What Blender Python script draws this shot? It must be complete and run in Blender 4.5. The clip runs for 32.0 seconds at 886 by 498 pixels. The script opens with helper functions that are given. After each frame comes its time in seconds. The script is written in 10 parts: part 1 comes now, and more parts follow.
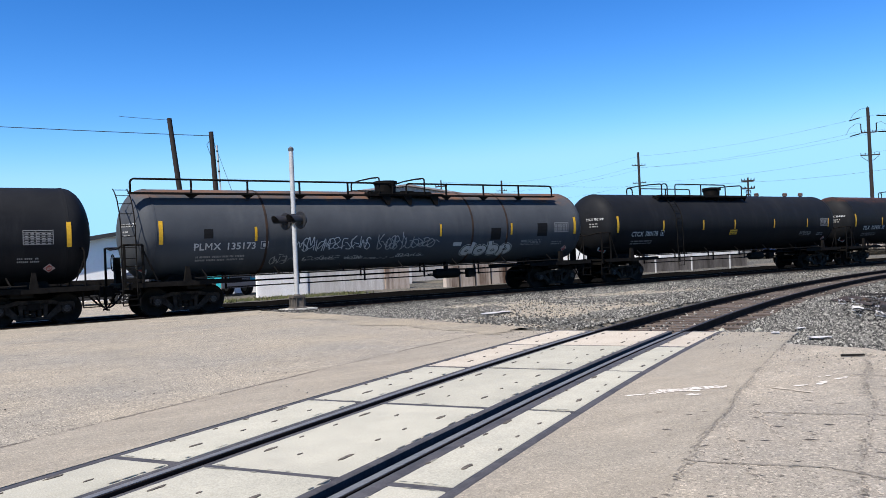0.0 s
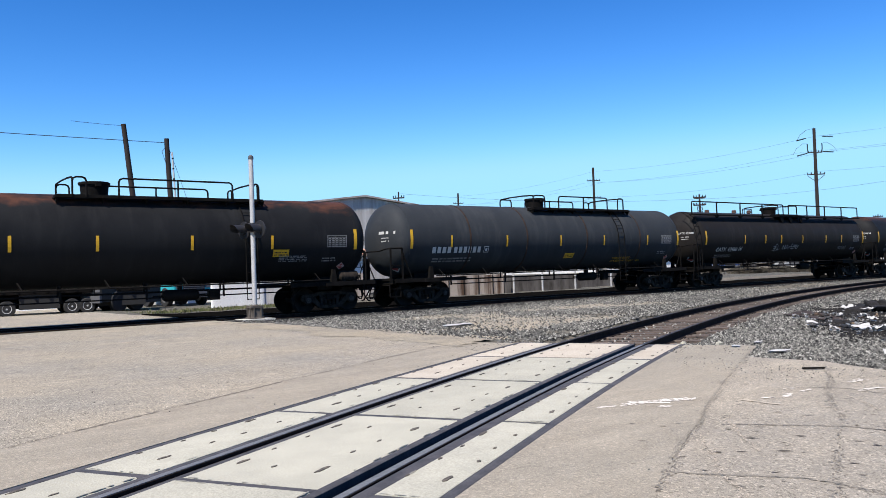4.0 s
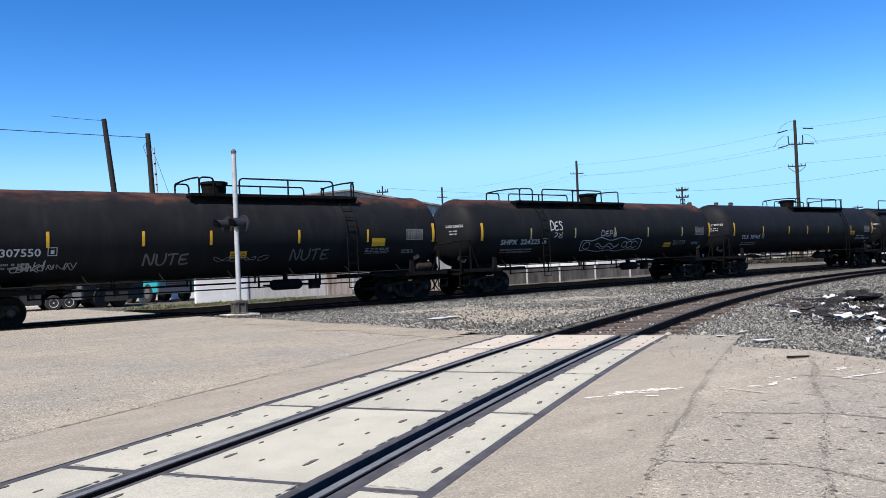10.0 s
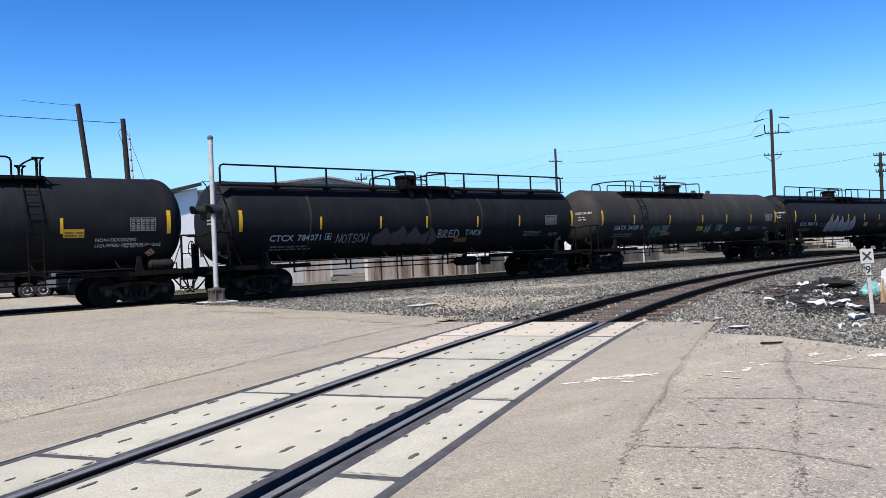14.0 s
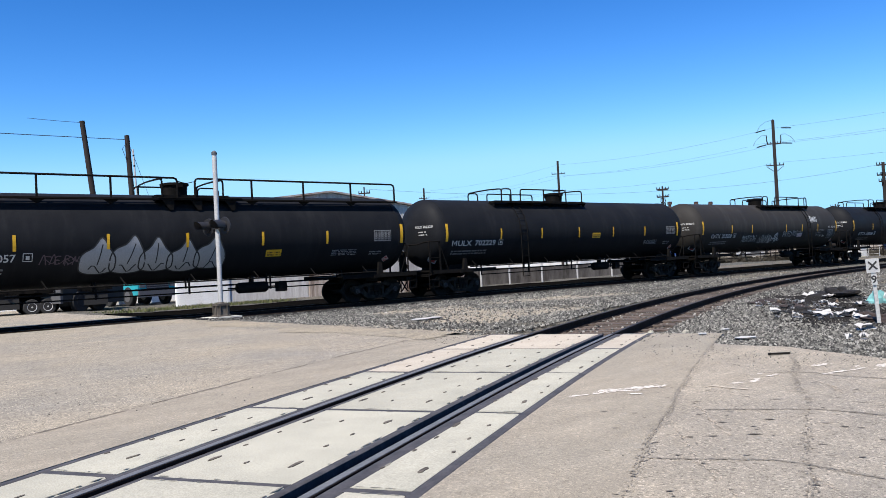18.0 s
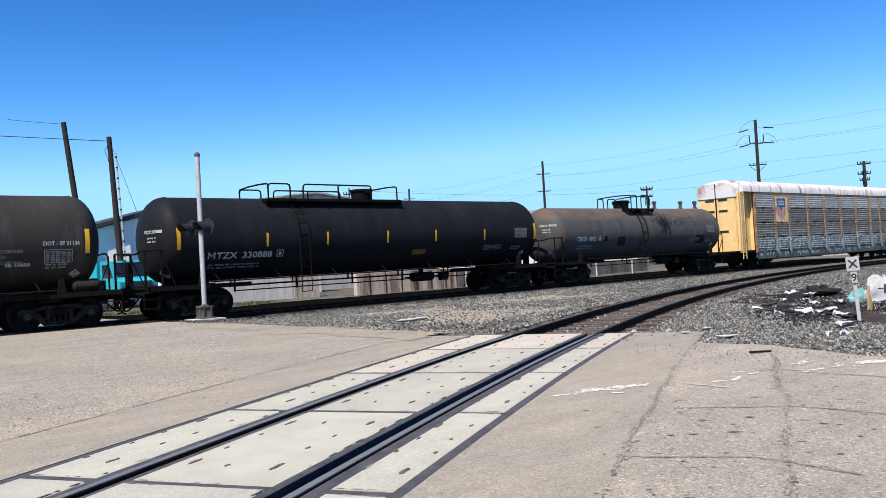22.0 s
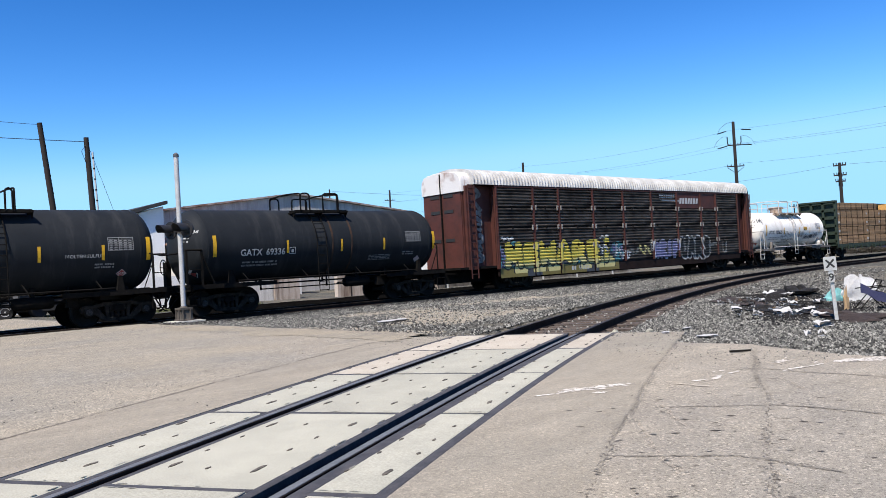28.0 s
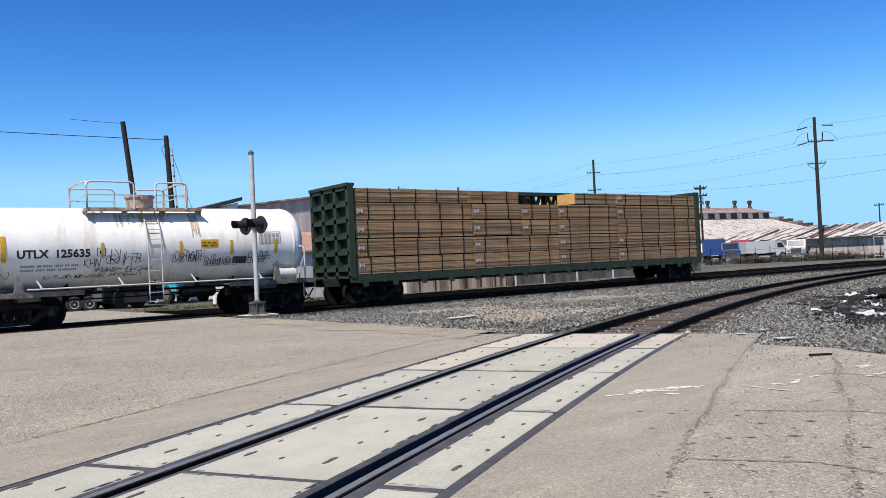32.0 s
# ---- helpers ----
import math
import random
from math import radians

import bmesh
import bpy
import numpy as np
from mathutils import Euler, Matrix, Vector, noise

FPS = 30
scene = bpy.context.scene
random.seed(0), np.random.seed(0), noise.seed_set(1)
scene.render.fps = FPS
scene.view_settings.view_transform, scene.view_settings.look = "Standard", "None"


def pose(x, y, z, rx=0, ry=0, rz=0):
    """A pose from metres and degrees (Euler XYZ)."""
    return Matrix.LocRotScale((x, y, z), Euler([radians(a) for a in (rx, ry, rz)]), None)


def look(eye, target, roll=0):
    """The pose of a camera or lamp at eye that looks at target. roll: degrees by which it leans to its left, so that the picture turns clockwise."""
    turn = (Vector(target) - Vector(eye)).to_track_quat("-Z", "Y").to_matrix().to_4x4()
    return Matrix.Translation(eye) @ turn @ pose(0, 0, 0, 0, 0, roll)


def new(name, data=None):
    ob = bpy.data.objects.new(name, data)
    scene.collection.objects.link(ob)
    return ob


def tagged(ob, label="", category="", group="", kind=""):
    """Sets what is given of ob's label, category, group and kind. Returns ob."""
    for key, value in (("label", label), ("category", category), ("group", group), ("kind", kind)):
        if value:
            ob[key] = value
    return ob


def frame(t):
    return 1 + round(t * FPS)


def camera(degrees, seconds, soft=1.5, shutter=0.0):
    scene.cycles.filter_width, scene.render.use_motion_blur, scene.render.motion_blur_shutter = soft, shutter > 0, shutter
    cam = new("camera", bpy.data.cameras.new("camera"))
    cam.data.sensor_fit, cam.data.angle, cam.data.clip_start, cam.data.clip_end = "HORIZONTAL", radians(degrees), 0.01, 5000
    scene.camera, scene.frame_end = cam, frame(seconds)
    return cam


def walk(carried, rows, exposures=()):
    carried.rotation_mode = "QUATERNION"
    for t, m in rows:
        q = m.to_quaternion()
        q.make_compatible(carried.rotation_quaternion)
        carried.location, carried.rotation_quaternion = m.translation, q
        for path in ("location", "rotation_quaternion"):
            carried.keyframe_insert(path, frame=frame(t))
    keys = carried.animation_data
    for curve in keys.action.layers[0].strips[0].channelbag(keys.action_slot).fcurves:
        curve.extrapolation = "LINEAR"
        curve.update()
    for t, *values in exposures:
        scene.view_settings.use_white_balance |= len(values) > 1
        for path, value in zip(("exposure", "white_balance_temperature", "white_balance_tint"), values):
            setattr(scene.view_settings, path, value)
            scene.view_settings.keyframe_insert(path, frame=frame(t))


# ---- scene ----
cam = camera(58.0, 32.0, soft=0.5)
PATH = [
    (0.0, pose(0.096, -27.054, 1.375, 90.80, 2.61, -34.05)),
    (0.5, pose(0.081, -26.930, 1.368, 90.20, 2.44, -34.66)),
    (1.0, pose(0.029, -26.899, 1.364, 89.74, 2.24, -35.40)),
    (1.5, pose(-0.013, -26.865, 1.352, 89.53, 2.04, -35.98)),
    (2.0, pose(-0.031, -26.871, 1.348, 89.62, 1.99, -36.37)),
    (2.5, pose(-0.043, -26.886, 1.352, 89.98, 2.08, -36.70)),
    (3.0, pose(-0.040, -26.899, 1.362, 90.52, 2.15, -36.94)),
    (3.5, pose(-0.023, -26.910, 1.364, 91.10, 2.02, -37.06)),
    (5.5, pose(-0.045, -26.892, 1.360, 91.99, 2.27, -38.11)),
    (6.0, pose(-0.022, -26.877, 1.358, 91.61, 2.35, -38.45)),
    (6.5, pose(-0.019, -26.873, 1.350, 91.14, 1.90, -38.55)),
    (7.0, pose(-0.032, -26.875, 1.334, 90.78, 1.28, -38.31)),
    (7.5, pose(-0.035, -26.862, 1.330, 90.63, 0.90, -38.00)),
    (8.0, pose(-0.043, -26.869, 1.339, 90.75, 1.08, -37.80)),
    (8.5, pose(-0.043, -26.880, 1.347, 91.01, 1.58, -37.76)),
    (9.0, pose(-0.032, -26.869, 1.345, 91.24, 2.04, -37.90)),
    (9.5, pose(-0.030, -26.878, 1.341, 91.28, 2.29, -38.12)),
    (10.0, pose(-0.026, -26.872, 1.341, 91.08, 2.43, -38.40)),
    (10.5, pose(-0.005, -26.872, 1.337, 90.80, 2.58, -38.67)),
    (11.0, pose(-0.004, -26.875, 1.339, 90.46, 2.70, -39.00)),
    (11.5, pose(-0.001, -26.871, 1.337, 90.16, 2.74, -39.32)),
    (12.0, pose(0.003, -26.870, 1.336, 89.92, 2.76, -39.57)),
    (12.5, pose(-0.002, -26.873, 1.334, 89.81, 2.63, -39.79)),
    (13.0, pose(-0.000, -26.872, 1.330, 89.80, 2.53, -39.90)),
    (13.5, pose(-0.013, -26.879, 1.333, 89.91, 2.44, -39.95)),
    (14.0, pose(-0.011, -26.875, 1.334, 90.12, 2.37, -39.90)),
    (14.5, pose(-0.019, -26.882, 1.336, 90.35, 2.34, -39.83)),
    (16.5, pose(-0.027, -26.880, 1.338, 90.86, 2.54, -39.62)),
    (17.0, pose(-0.033, -26.870, 1.336, 90.92, 2.57, -39.62)),
    (17.5, pose(-0.041, -26.871, 1.335, 90.97, 2.60, -39.65)),
    (18.0, pose(-0.037, -26.860, 1.335, 91.08, 2.86, -39.67)),
    (18.5, pose(-0.033, -26.866, 1.344, 91.26, 3.25, -39.73)),
    (19.0, pose(-0.030, -26.870, 1.346, 91.48, 3.73, -39.93)),
    (19.5, pose(-0.018, -26.884, 1.348, 91.65, 4.12, -40.22)),
    (20.0, pose(0.002, -26.881, 1.342, 91.68, 4.20, -40.58)),
    (20.5, pose(0.006, -26.885, 1.346, 91.56, 4.04, -40.83)),
    (21.0, pose(0.010, -26.872, 1.334, 91.38, 3.73, -40.90)),
    (21.5, pose(0.010, -26.869, 1.329, 91.21, 3.46, -40.81)),
    (22.0, pose(-0.008, -26.879, 1.332, 91.07, 3.18, -40.69)),
    (22.5, pose(-0.015, -26.868, 1.329, 91.06, 3.01, -40.60)),
    (23.0, pose(-0.039, -26.864, 1.328, 91.13, 2.78, -40.53)),
    (23.5, pose(-0.038, -26.850, 1.327, 91.20, 2.65, -40.54)),
    (24.0, pose(-0.036, -26.853, 1.327, 91.20, 2.69, -40.63)),
    (24.5, pose(-0.022, -26.858, 1.325, 91.17, 2.87, -40.86)),
    (25.0, pose(-0.012, -26.863, 1.331, 91.05, 3.12, -41.16)),
    (25.5, pose(-0.008, -26.856, 1.330, 90.96, 3.26, -41.47)),
    (27.5, pose(-0.007, -26.849, 1.326, 91.01, 3.34, -42.00)),
    (28.0, pose(-0.005, -26.854, 1.323, 91.09, 3.32, -42.07)),
    (28.5, pose(-0.017, -26.862, 1.325, 91.21, 3.30, -42.09)),
    (29.0, pose(-0.026, -26.871, 1.331, 91.39, 3.27, -41.98)),
    (29.5, pose(-0.021, -26.864, 1.331, 91.51, 3.24, -41.81)),
    (30.0, pose(-0.019, -26.863, 1.327, 91.45, 3.20, -41.61)),
    (30.5, pose(-0.005, -26.860, 1.327, 91.18, 3.20, -41.39)),
    (31.0, pose(-0.010, -26.861, 1.324, 90.92, 3.15, -40.99)),
    (31.5, pose(-0.005, -26.849, 1.319, 90.90, 3.02, -39.76)),
    (32.0, pose(-0.026, -26.850, 1.322, 91.15, 2.72, -37.20)),
]
walk(cam, PATH, exposures=[(0, 0.68), (14, 0.68), (28, 0.64), (31, 0.56), (32, 0.48)])

# ---- light ----
SUN_AZ = Vector((-0.91, -0.42, 0)).normalized()
SUN_EL = radians(57)
world = bpy.data.worlds.new("sky")
scene.world = world
world.use_nodes = True
wn = world.node_tree.nodes
sky = wn.new("ShaderNodeTexSky")
sky.sky_type = "NISHITA"
sky.sun_disc = False
sky.sun_elevation = SUN_EL
sky.sun_rotation = math.atan2(SUN_AZ.x, SUN_AZ.y)
sky.air_density, sky.dust_density, sky.ozone_density = 1.0, 0.1, 2.5
bg = wn["Background"]
bg.inputs["Strength"].default_value = 0.1


def sky_band(socket, power, gain, level):
    """Deepens one colour of the clear sky towards the zenith and evens it out along the horizon."""
    n1 = wn.new("ShaderNodeMath")
    n1.operation = "MULTIPLY"
    n1.inputs[1].default_value = 0.1
    n2 = wn.new("ShaderNodeMath")
    n2.operation = "POWER"
    n2.inputs[1].default_value = power
    n3 = wn.new("ShaderNodeMath")
    n3.operation = "MULTIPLY"
    n3.inputs[1].default_value = gain * 10
    link = world.node_tree.links.new
    link(socket, n1.inputs[0])
    link(n1.outputs[0], n2.inputs[0])
    link(n2.outputs[0], n3.inputs[0])
    n4 = wn.new("ShaderNodeMath")
    n4.operation = "SMOOTH_MIN"
    n4.inputs[1].default_value, n4.inputs[2].default_value = level, level * 0.35
    link(n3.outputs[0], n4.inputs[0])
    return n4.outputs[0]


split = wn.new("ShaderNodeSeparateColor")
merge = wn.new("ShaderNodeCombineColor")
world.node_tree.links.new(sky.outputs[0], split.inputs[0])
for k, band in enumerate(((2.5, 3.1, 2.55), (1.75, 1.57, 5.15), (1.55, 1.66, 7.6))):
    world.node_tree.links.new(sky_band(split.outputs[k], *band), merge.inputs[k])
world.node_tree.links.new(merge.outputs[0], bg.inputs["Color"])
sun = new("sun", bpy.data.lights.new("sun", "SUN"))
sun.data.energy, sun.data.angle, sun.data.color = 5.05, radians(0.53), (1.0, 0.935, 0.85)
to_sun = SUN_AZ * math.cos(SUN_EL) + Vector((0, 0, math.sin(SUN_EL)))
sun.matrix_world = look(to_sun * 60, (0, 0, 0))


# ---- materials ----
def nodes_of(name):
    m = bpy.data.materials.new(name)
    m.use_nodes = True
    t = m.node_tree
    return m, t, t.nodes["Principled BSDF"]


def ramp(t, fac, stops):
    r = t.nodes.new("ShaderNodeValToRGB")
    el = r.color_ramp.elements
    while len(el) < len(stops):
        el.new(0.5)
    for e, (p, c) in zip(el, stops):
        e.position, e.color = p, (*c, 1)
    t.links.new(fac, r.inputs[0])
    return r.outputs[0]


def noise_node(t, scale, detail=4.0, rough=0.6, space="Object", stretch=(1, 1, 1)):
    co = t.nodes.new("ShaderNodeTexCoord")
    mp = t.nodes.new("ShaderNodeMapping")
    mp.inputs["Scale"].default_value = stretch
    n = t.nodes.new("ShaderNodeTexNoise")
    n.inputs["Scale"].default_value, n.inputs["Detail"].default_value, n.inputs["Roughness"].default_value = scale, detail, rough
    t.links.new(co.outputs[space], mp.inputs[0])
    t.links.new(mp.outputs[0], n.inputs["Vector"])
    return n.outputs["Fac"]


def mixed(t, a, b, fac, mode="MIX"):
    m = t.nodes.new("ShaderNodeMix")
    m.data_type, m.blend_type = "RGBA", mode
    for s, v in ((6, a), (7, b), (0, fac)):
        if hasattr(v, "is_linked"):
            t.links.new(v, m.inputs[s])
        elif s == 0:
            m.inputs[0].default_value = v
        else:
            m.inputs[s].default_value = (*v, 1)
    return m.outputs[2]


def bump(t, bsdf, height, strength, dist):
    b = t.nodes.new("ShaderNodeBump")
    b.inputs["Strength"].default_value, b.inputs["Distance"].default_value = strength, dist
    t.links.new(height, b.inputs["Height"])
    t.links.new(b.outputs[0], bsdf.inputs["Normal"])


def surface(name, colour, colour2=None, scale=3.0, rough=0.7, metal=0.0, fine=60.0, bumps=0.15, bump_dist=0.004, stretch=(1, 1, 1), spec=0.4, vary=0.0, lo=0.35, hi=0.65):
    """A painted, dusty or mineral surface: two colours in broad patches, fine grain and relief."""
    m, t, b = nodes_of(name)
    colour2 = colour2 or tuple(c * 0.8 for c in colour)
    big = noise_node(t, scale, 5, 0.65, stretch=stretch)
    small = noise_node(t, fine, 3, 0.6)
    c = ramp(t, big, [(lo, colour), (hi, colour2)])
    c = mixed(t, c, ramp(t, small, [(0.3, (0.78, 0.78, 0.78)), (0.7, (1.18, 1.18, 1.18))]), 1.0, "MULTIPLY")
    if vary:
        oi = t.nodes.new("ShaderNodeObjectInfo")
        c = mixed(t, c, ramp(t, oi.outputs["Random"], [(0, (1 - vary,) * 3), (1, (1 + vary,) * 3)]), 1.0, "MULTIPLY")
    t.links.new(c, b.inputs["Base Color"])
    b.inputs["Roughness"].default_value, b.inputs["Metallic"].default_value = rough, metal
    b.inputs["Specular IOR Level"].default_value = spec
    bump(t, b, small, bumps, bump_dist)
    return m


def tank_paint(name, colour, dust=(0.13, 0.125, 0.12), dust_amount=0.25, rust=0.0, rough=0.5, rust_z=4.42, rust_col=(0.085, 0.036, 0.023)):
    """Old tank paint: dull sheen, run marks down the side, road dust and rust on the crown."""
    m, t, b = nodes_of(name)
    big = noise_node(t, 0.8, 5, 0.65)
    runs = noise_node(t, 1.3, 5, 0.7, stretch=(1.6, 0.3, 0.3))
    small = noise_node(t, 45, 3, 0.6)
    c = ramp(t, big, [(0.3, tuple(k * 1.1 for k in colour)), (0.75, tuple(k * 1.45 + 0.002 for k in colour))])
    c = mixed(t, c, dust, ramp(t, runs, [(0.5, (0, 0, 0)), (0.85, (dust_amount,) * 3)]))
    if rust:
        co = t.nodes.new("ShaderNodeTexCoord")
        sep = t.nodes.new("ShaderNodeSeparateXYZ")
        t.links.new(co.outputs["Object"], sep.inputs[0])
        add = t.nodes.new("ShaderNodeMath")
        add.operation = "MULTIPLY_ADD"
        add.inputs[1].default_value, add.inputs[2].default_value = 1.4, 0.0
        wob = noise_node(t, 0.45, 5, 0.7)
        t.links.new(wob, add.inputs[0])
        s2 = t.nodes.new("ShaderNodeMath")
        s2.operation = "ADD"
        t.links.new(sep.outputs["Z"], s2.inputs[0])
        t.links.new(add.outputs[0], s2.inputs[1])
        mr = t.nodes.new("ShaderNodeMapRange")
        mr.inputs[1].default_value, mr.inputs[2].default_value = rust_z, rust_z + 0.25
        mr.inputs[4].default_value = rust
        t.links.new(s2.outputs[0], mr.inputs[0])
        spots = ramp(t, noise_node(t, 1.7, 6, 0.7, stretch=(0.6, 1, 1)), [(0.40, (0.12,) * 3), (0.58, (1,) * 3)])
        c = mixed(t, c, rust_col, mixed(t, mr.outputs[0], spots, 1.0, "MULTIPLY"))
    c = mixed(t, c, ramp(t, small, [(0.3, (0.85,) * 3), (0.7, (1.12,) * 3)]), 1.0, "MULTIPLY")
    t.links.new(c, b.inputs["Base Color"])
    t.links.new(ramp(t, big, [(0.3, (rough,) * 3), (0.7, (rough + 0.18,) * 3)]), b.inputs["Roughness"])
    b.inputs["Specular IOR Level"].default_value = 0.07
    bump(t, b, big, 0.05, 0.01)
    return m


def plain(name, colour, rough=0.6, metal=0.0, spec=0.4):
    m, t, b = nodes_of(name)
    small = noise_node(t, 25, 4, 0.6)
    t.links.new(ramp(t, small, [(0.3, tuple(c * 0.82 for c in colour)), (0.7, tuple(min(1, c * 1.12) for c in colour))]), b.inputs["Base Color"])
    b.inputs["Roughness"].default_value, b.inputs["Metallic"].default_value = rough, metal
    b.inputs["Specular IOR Level"].default_value = spec
    return m


def asphalt_mat(name, colour, colour2, speck=0.5, scale=0.35, grit=0.8, spec=0.2):
    """Worn asphalt: broad stains, aggregate of light and dark chips, fine grit."""
    m, t, b = nodes_of(name)
    big = noise_node(t, scale, 6, 0.62)
    mid = noise_node(t, 2.2, 5, 0.7, stretch=(0.35, 1, 1))
    co = t.nodes.new("ShaderNodeTexCoord")
    vo = t.nodes.new("ShaderNodeTexVoronoi")
    vo.inputs["Scale"].default_value = 66
    t.links.new(co.outputs["Object"], vo.inputs["Vector"])
    bw = t.nodes.new("ShaderNodeRGBToBW")
    t.links.new(vo.outputs["Color"], bw.inputs[0])
    fine = noise_node(t, 115, 4, 0.8)
    c = ramp(t, big, [(0.35, colour), (0.65, colour2)])
    c = mixed(t, c, ramp(t, mid, [(0.3, (0.84, 0.835, 0.83)), (0.7, (1.12, 1.11, 1.10))]), 1.0, "MULTIPLY")
    c = mixed(t, c, ramp(t, bw.outputs[0], [(0.12, (1 - speck,) * 3), (0.3, (0.92,) * 3), (0.7, (1.02,) * 3), (0.88, (1 + speck * 1.3, 1 + speck * 1.25, 1 + speck * 1.2))]), 1.0, "MULTIPLY")
    c = mixed(t, c, ramp(t, fine, [(0.36, (0.40,) * 3), (0.64, (1.6,) * 3)]), grit, "MULTIPLY")
    t.links.new(c, b.inputs["Base Color"])
    b.inputs["Roughness"].default_value = 0.9
    b.inputs["Specular IOR Level"].default_value = spec
    bump(t, b, fine, 0.5, 0.012)
    return m


def gravel_mat(name, dark, light, dirt, spec=0.15):
    m, t, b = nodes_of(name)
    co = t.nodes.new("ShaderNodeTexCoord")
    cols, hs = [], []
    for sc in (16, 30):
        vo = t.nodes.new("ShaderNodeTexVoronoi")
        vo.inputs["Scale"].default_value = sc
        t.links.new(co.outputs["Object"], vo.inputs["Vector"])
        bw = t.nodes.new("ShaderNodeRGBToBW")
        t.links.new(vo.outputs["Color"], bw.inputs[0])
        # each stone darkens towards its rim: shade of the gaps in the colour
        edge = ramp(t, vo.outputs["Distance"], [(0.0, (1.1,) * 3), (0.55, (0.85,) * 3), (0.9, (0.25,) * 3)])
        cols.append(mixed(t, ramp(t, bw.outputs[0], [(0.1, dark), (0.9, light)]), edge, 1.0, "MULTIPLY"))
        hs.append(vo.outputs["Distance"])
    c = mixed(t, cols[0], cols[1], 0.5)
    patch = noise_node(t, 0.16, 6, 0.68)
    c = mixed(t, c, dirt, ramp(t, patch, [(0.50, (0, 0, 0)), (0.68, (0.7,) * 3)]))
    fine = noise_node(t, 40, 3, 0.6)
    c = mixed(t, c, ramp(t, fine, [(0.3, (0.7,) * 3), (0.7, (1.25,) * 3)]), 1.0, "MULTIPLY")
    t.links.new(c, b.inputs["Base Color"])
    b.inputs["Roughness"].default_value = 0.95
    b.inputs["Specular IOR Level"].default_value = spec
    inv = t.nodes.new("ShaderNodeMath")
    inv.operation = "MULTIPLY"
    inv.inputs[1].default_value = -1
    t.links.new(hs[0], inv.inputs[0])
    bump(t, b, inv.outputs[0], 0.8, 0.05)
    return m


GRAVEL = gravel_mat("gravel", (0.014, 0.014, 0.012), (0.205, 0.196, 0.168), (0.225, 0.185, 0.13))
ROAD_MAT = asphalt_mat("worn asphalt", (0.288, 0.253, 0.197), (0.230, 0.213, 0.181), 0.6, grit=0.72)
STRIP_MAT = asphalt_mat("patch asphalt", (0.288, 0.254, 0.201), (0.244, 0.222, 0.182), 0.22, grit=0.45)
COARSE_MAT = asphalt_mat("coarse asphalt", (0.310, 0.273, 0.216), (0.254, 0.230, 0.192), 0.42, grit=0.6)
CONCRETE = surface("crossing concrete", (0.318, 0.304, 0.246), (0.384, 0.365, 0.294), 1.6, 0.85, fine=80, bumps=0.1, vary=0.05)
CONCRETE_DUSTY = surface("dust-stained crossing concrete", (0.375, 0.325, 0.258), (0.435, 0.385, 0.310), 1.6, 0.85, fine=80, bumps=0.1, vary=0.05)
RUBBER = surface("black rubber", (0.034, 0.033, 0.037), (0.068, 0.064, 0.068), 5, 0.8, fine=50)
RAIL_HEAD = surface("worn rail steel", (0.105, 0.106, 0.11), (0.17, 0.168, 0.168), 4, 0.55, 0.15, stretch=(1, 8, 8))
DULL_HEAD = surface("dull rail top", (0.022, 0.02, 0.02), (0.045, 0.038, 0.034), 4, 0.6, 0.0, spec=0.2)
# dark asphalt by the main rails, darkened in colour for the train's shade
DARK_SHADED_ROAD = asphalt_mat("dark crossing asphalt with shade in its colour", (0.010, 0.0085, 0.007), (0.022, 0.018, 0.015), 0.6, spec=0.0)
# dark ballast below the cars; the train's shade is put into its colour
DARK_SHADED_BED = gravel_mat("dark ballast with shade in its colour", (0.002, 0.002, 0.002), (0.010, 0.0095, 0.009), (0.005, 0.0045, 0.004), 0.0)
BED = gravel_mat("dirty track bed", (0.016, 0.012, 0.01), (0.13, 0.10, 0.078), (0.07, 0.05, 0.038))
RAIL_RUST = surface("rusty rail", (0.010, 0.0075, 0.0068), (0.022, 0.015, 0.012), 6, 0.9, spec=0.1)
TIE_WOOD = surface("old tie wood", (0.13, 0.10, 0.08), (0.05, 0.038, 0.031), 5, 0.95, stretch=(6, 1, 1), vary=0.25)
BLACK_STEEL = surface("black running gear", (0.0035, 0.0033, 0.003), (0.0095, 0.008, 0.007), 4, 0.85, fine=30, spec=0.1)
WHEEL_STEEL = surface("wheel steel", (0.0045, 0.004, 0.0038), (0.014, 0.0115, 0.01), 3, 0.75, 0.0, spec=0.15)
TIE_BLACK = surface("near-black tie", (0.016, 0.014, 0.012), (0.008, 0.007, 0.006), 5, 0.9, stretch=(6, 1, 1), spec=0.15)
FADED = plain("faded orange reflector", (0.15, 0.075, 0.015), 0.6)
PALE_STRIPE = plain("bleached reflector", (0.30, 0.27, 0.12), 0.6)
YELLOW = plain("yellow reflector", (0.55, 0.31, 0.012), 0.45)
WHITE_INK = plain("white stencil", (0.42, 0.42, 0.41), 0.7)
DIM_INK = plain("worn stencil", (0.20, 0.20, 0.20), 0.8)
SAND = asphalt_mat("sandy dirt", (0.285, 0.247, 0.185), (0.23, 0.207, 0.165), 0.5, 0.8)
BLACK_INK = plain("black stencil", (0.02, 0.02, 0.02), 0.7)
RED_INK = plain("red label", (0.5, 0.06, 0.05), 0.6)
POLE_STEEL = surface("galvanised pole", (0.47, 0.465, 0.455), (0.36, 0.355, 0.35), 4, 0.6, 0.1, fine=30)
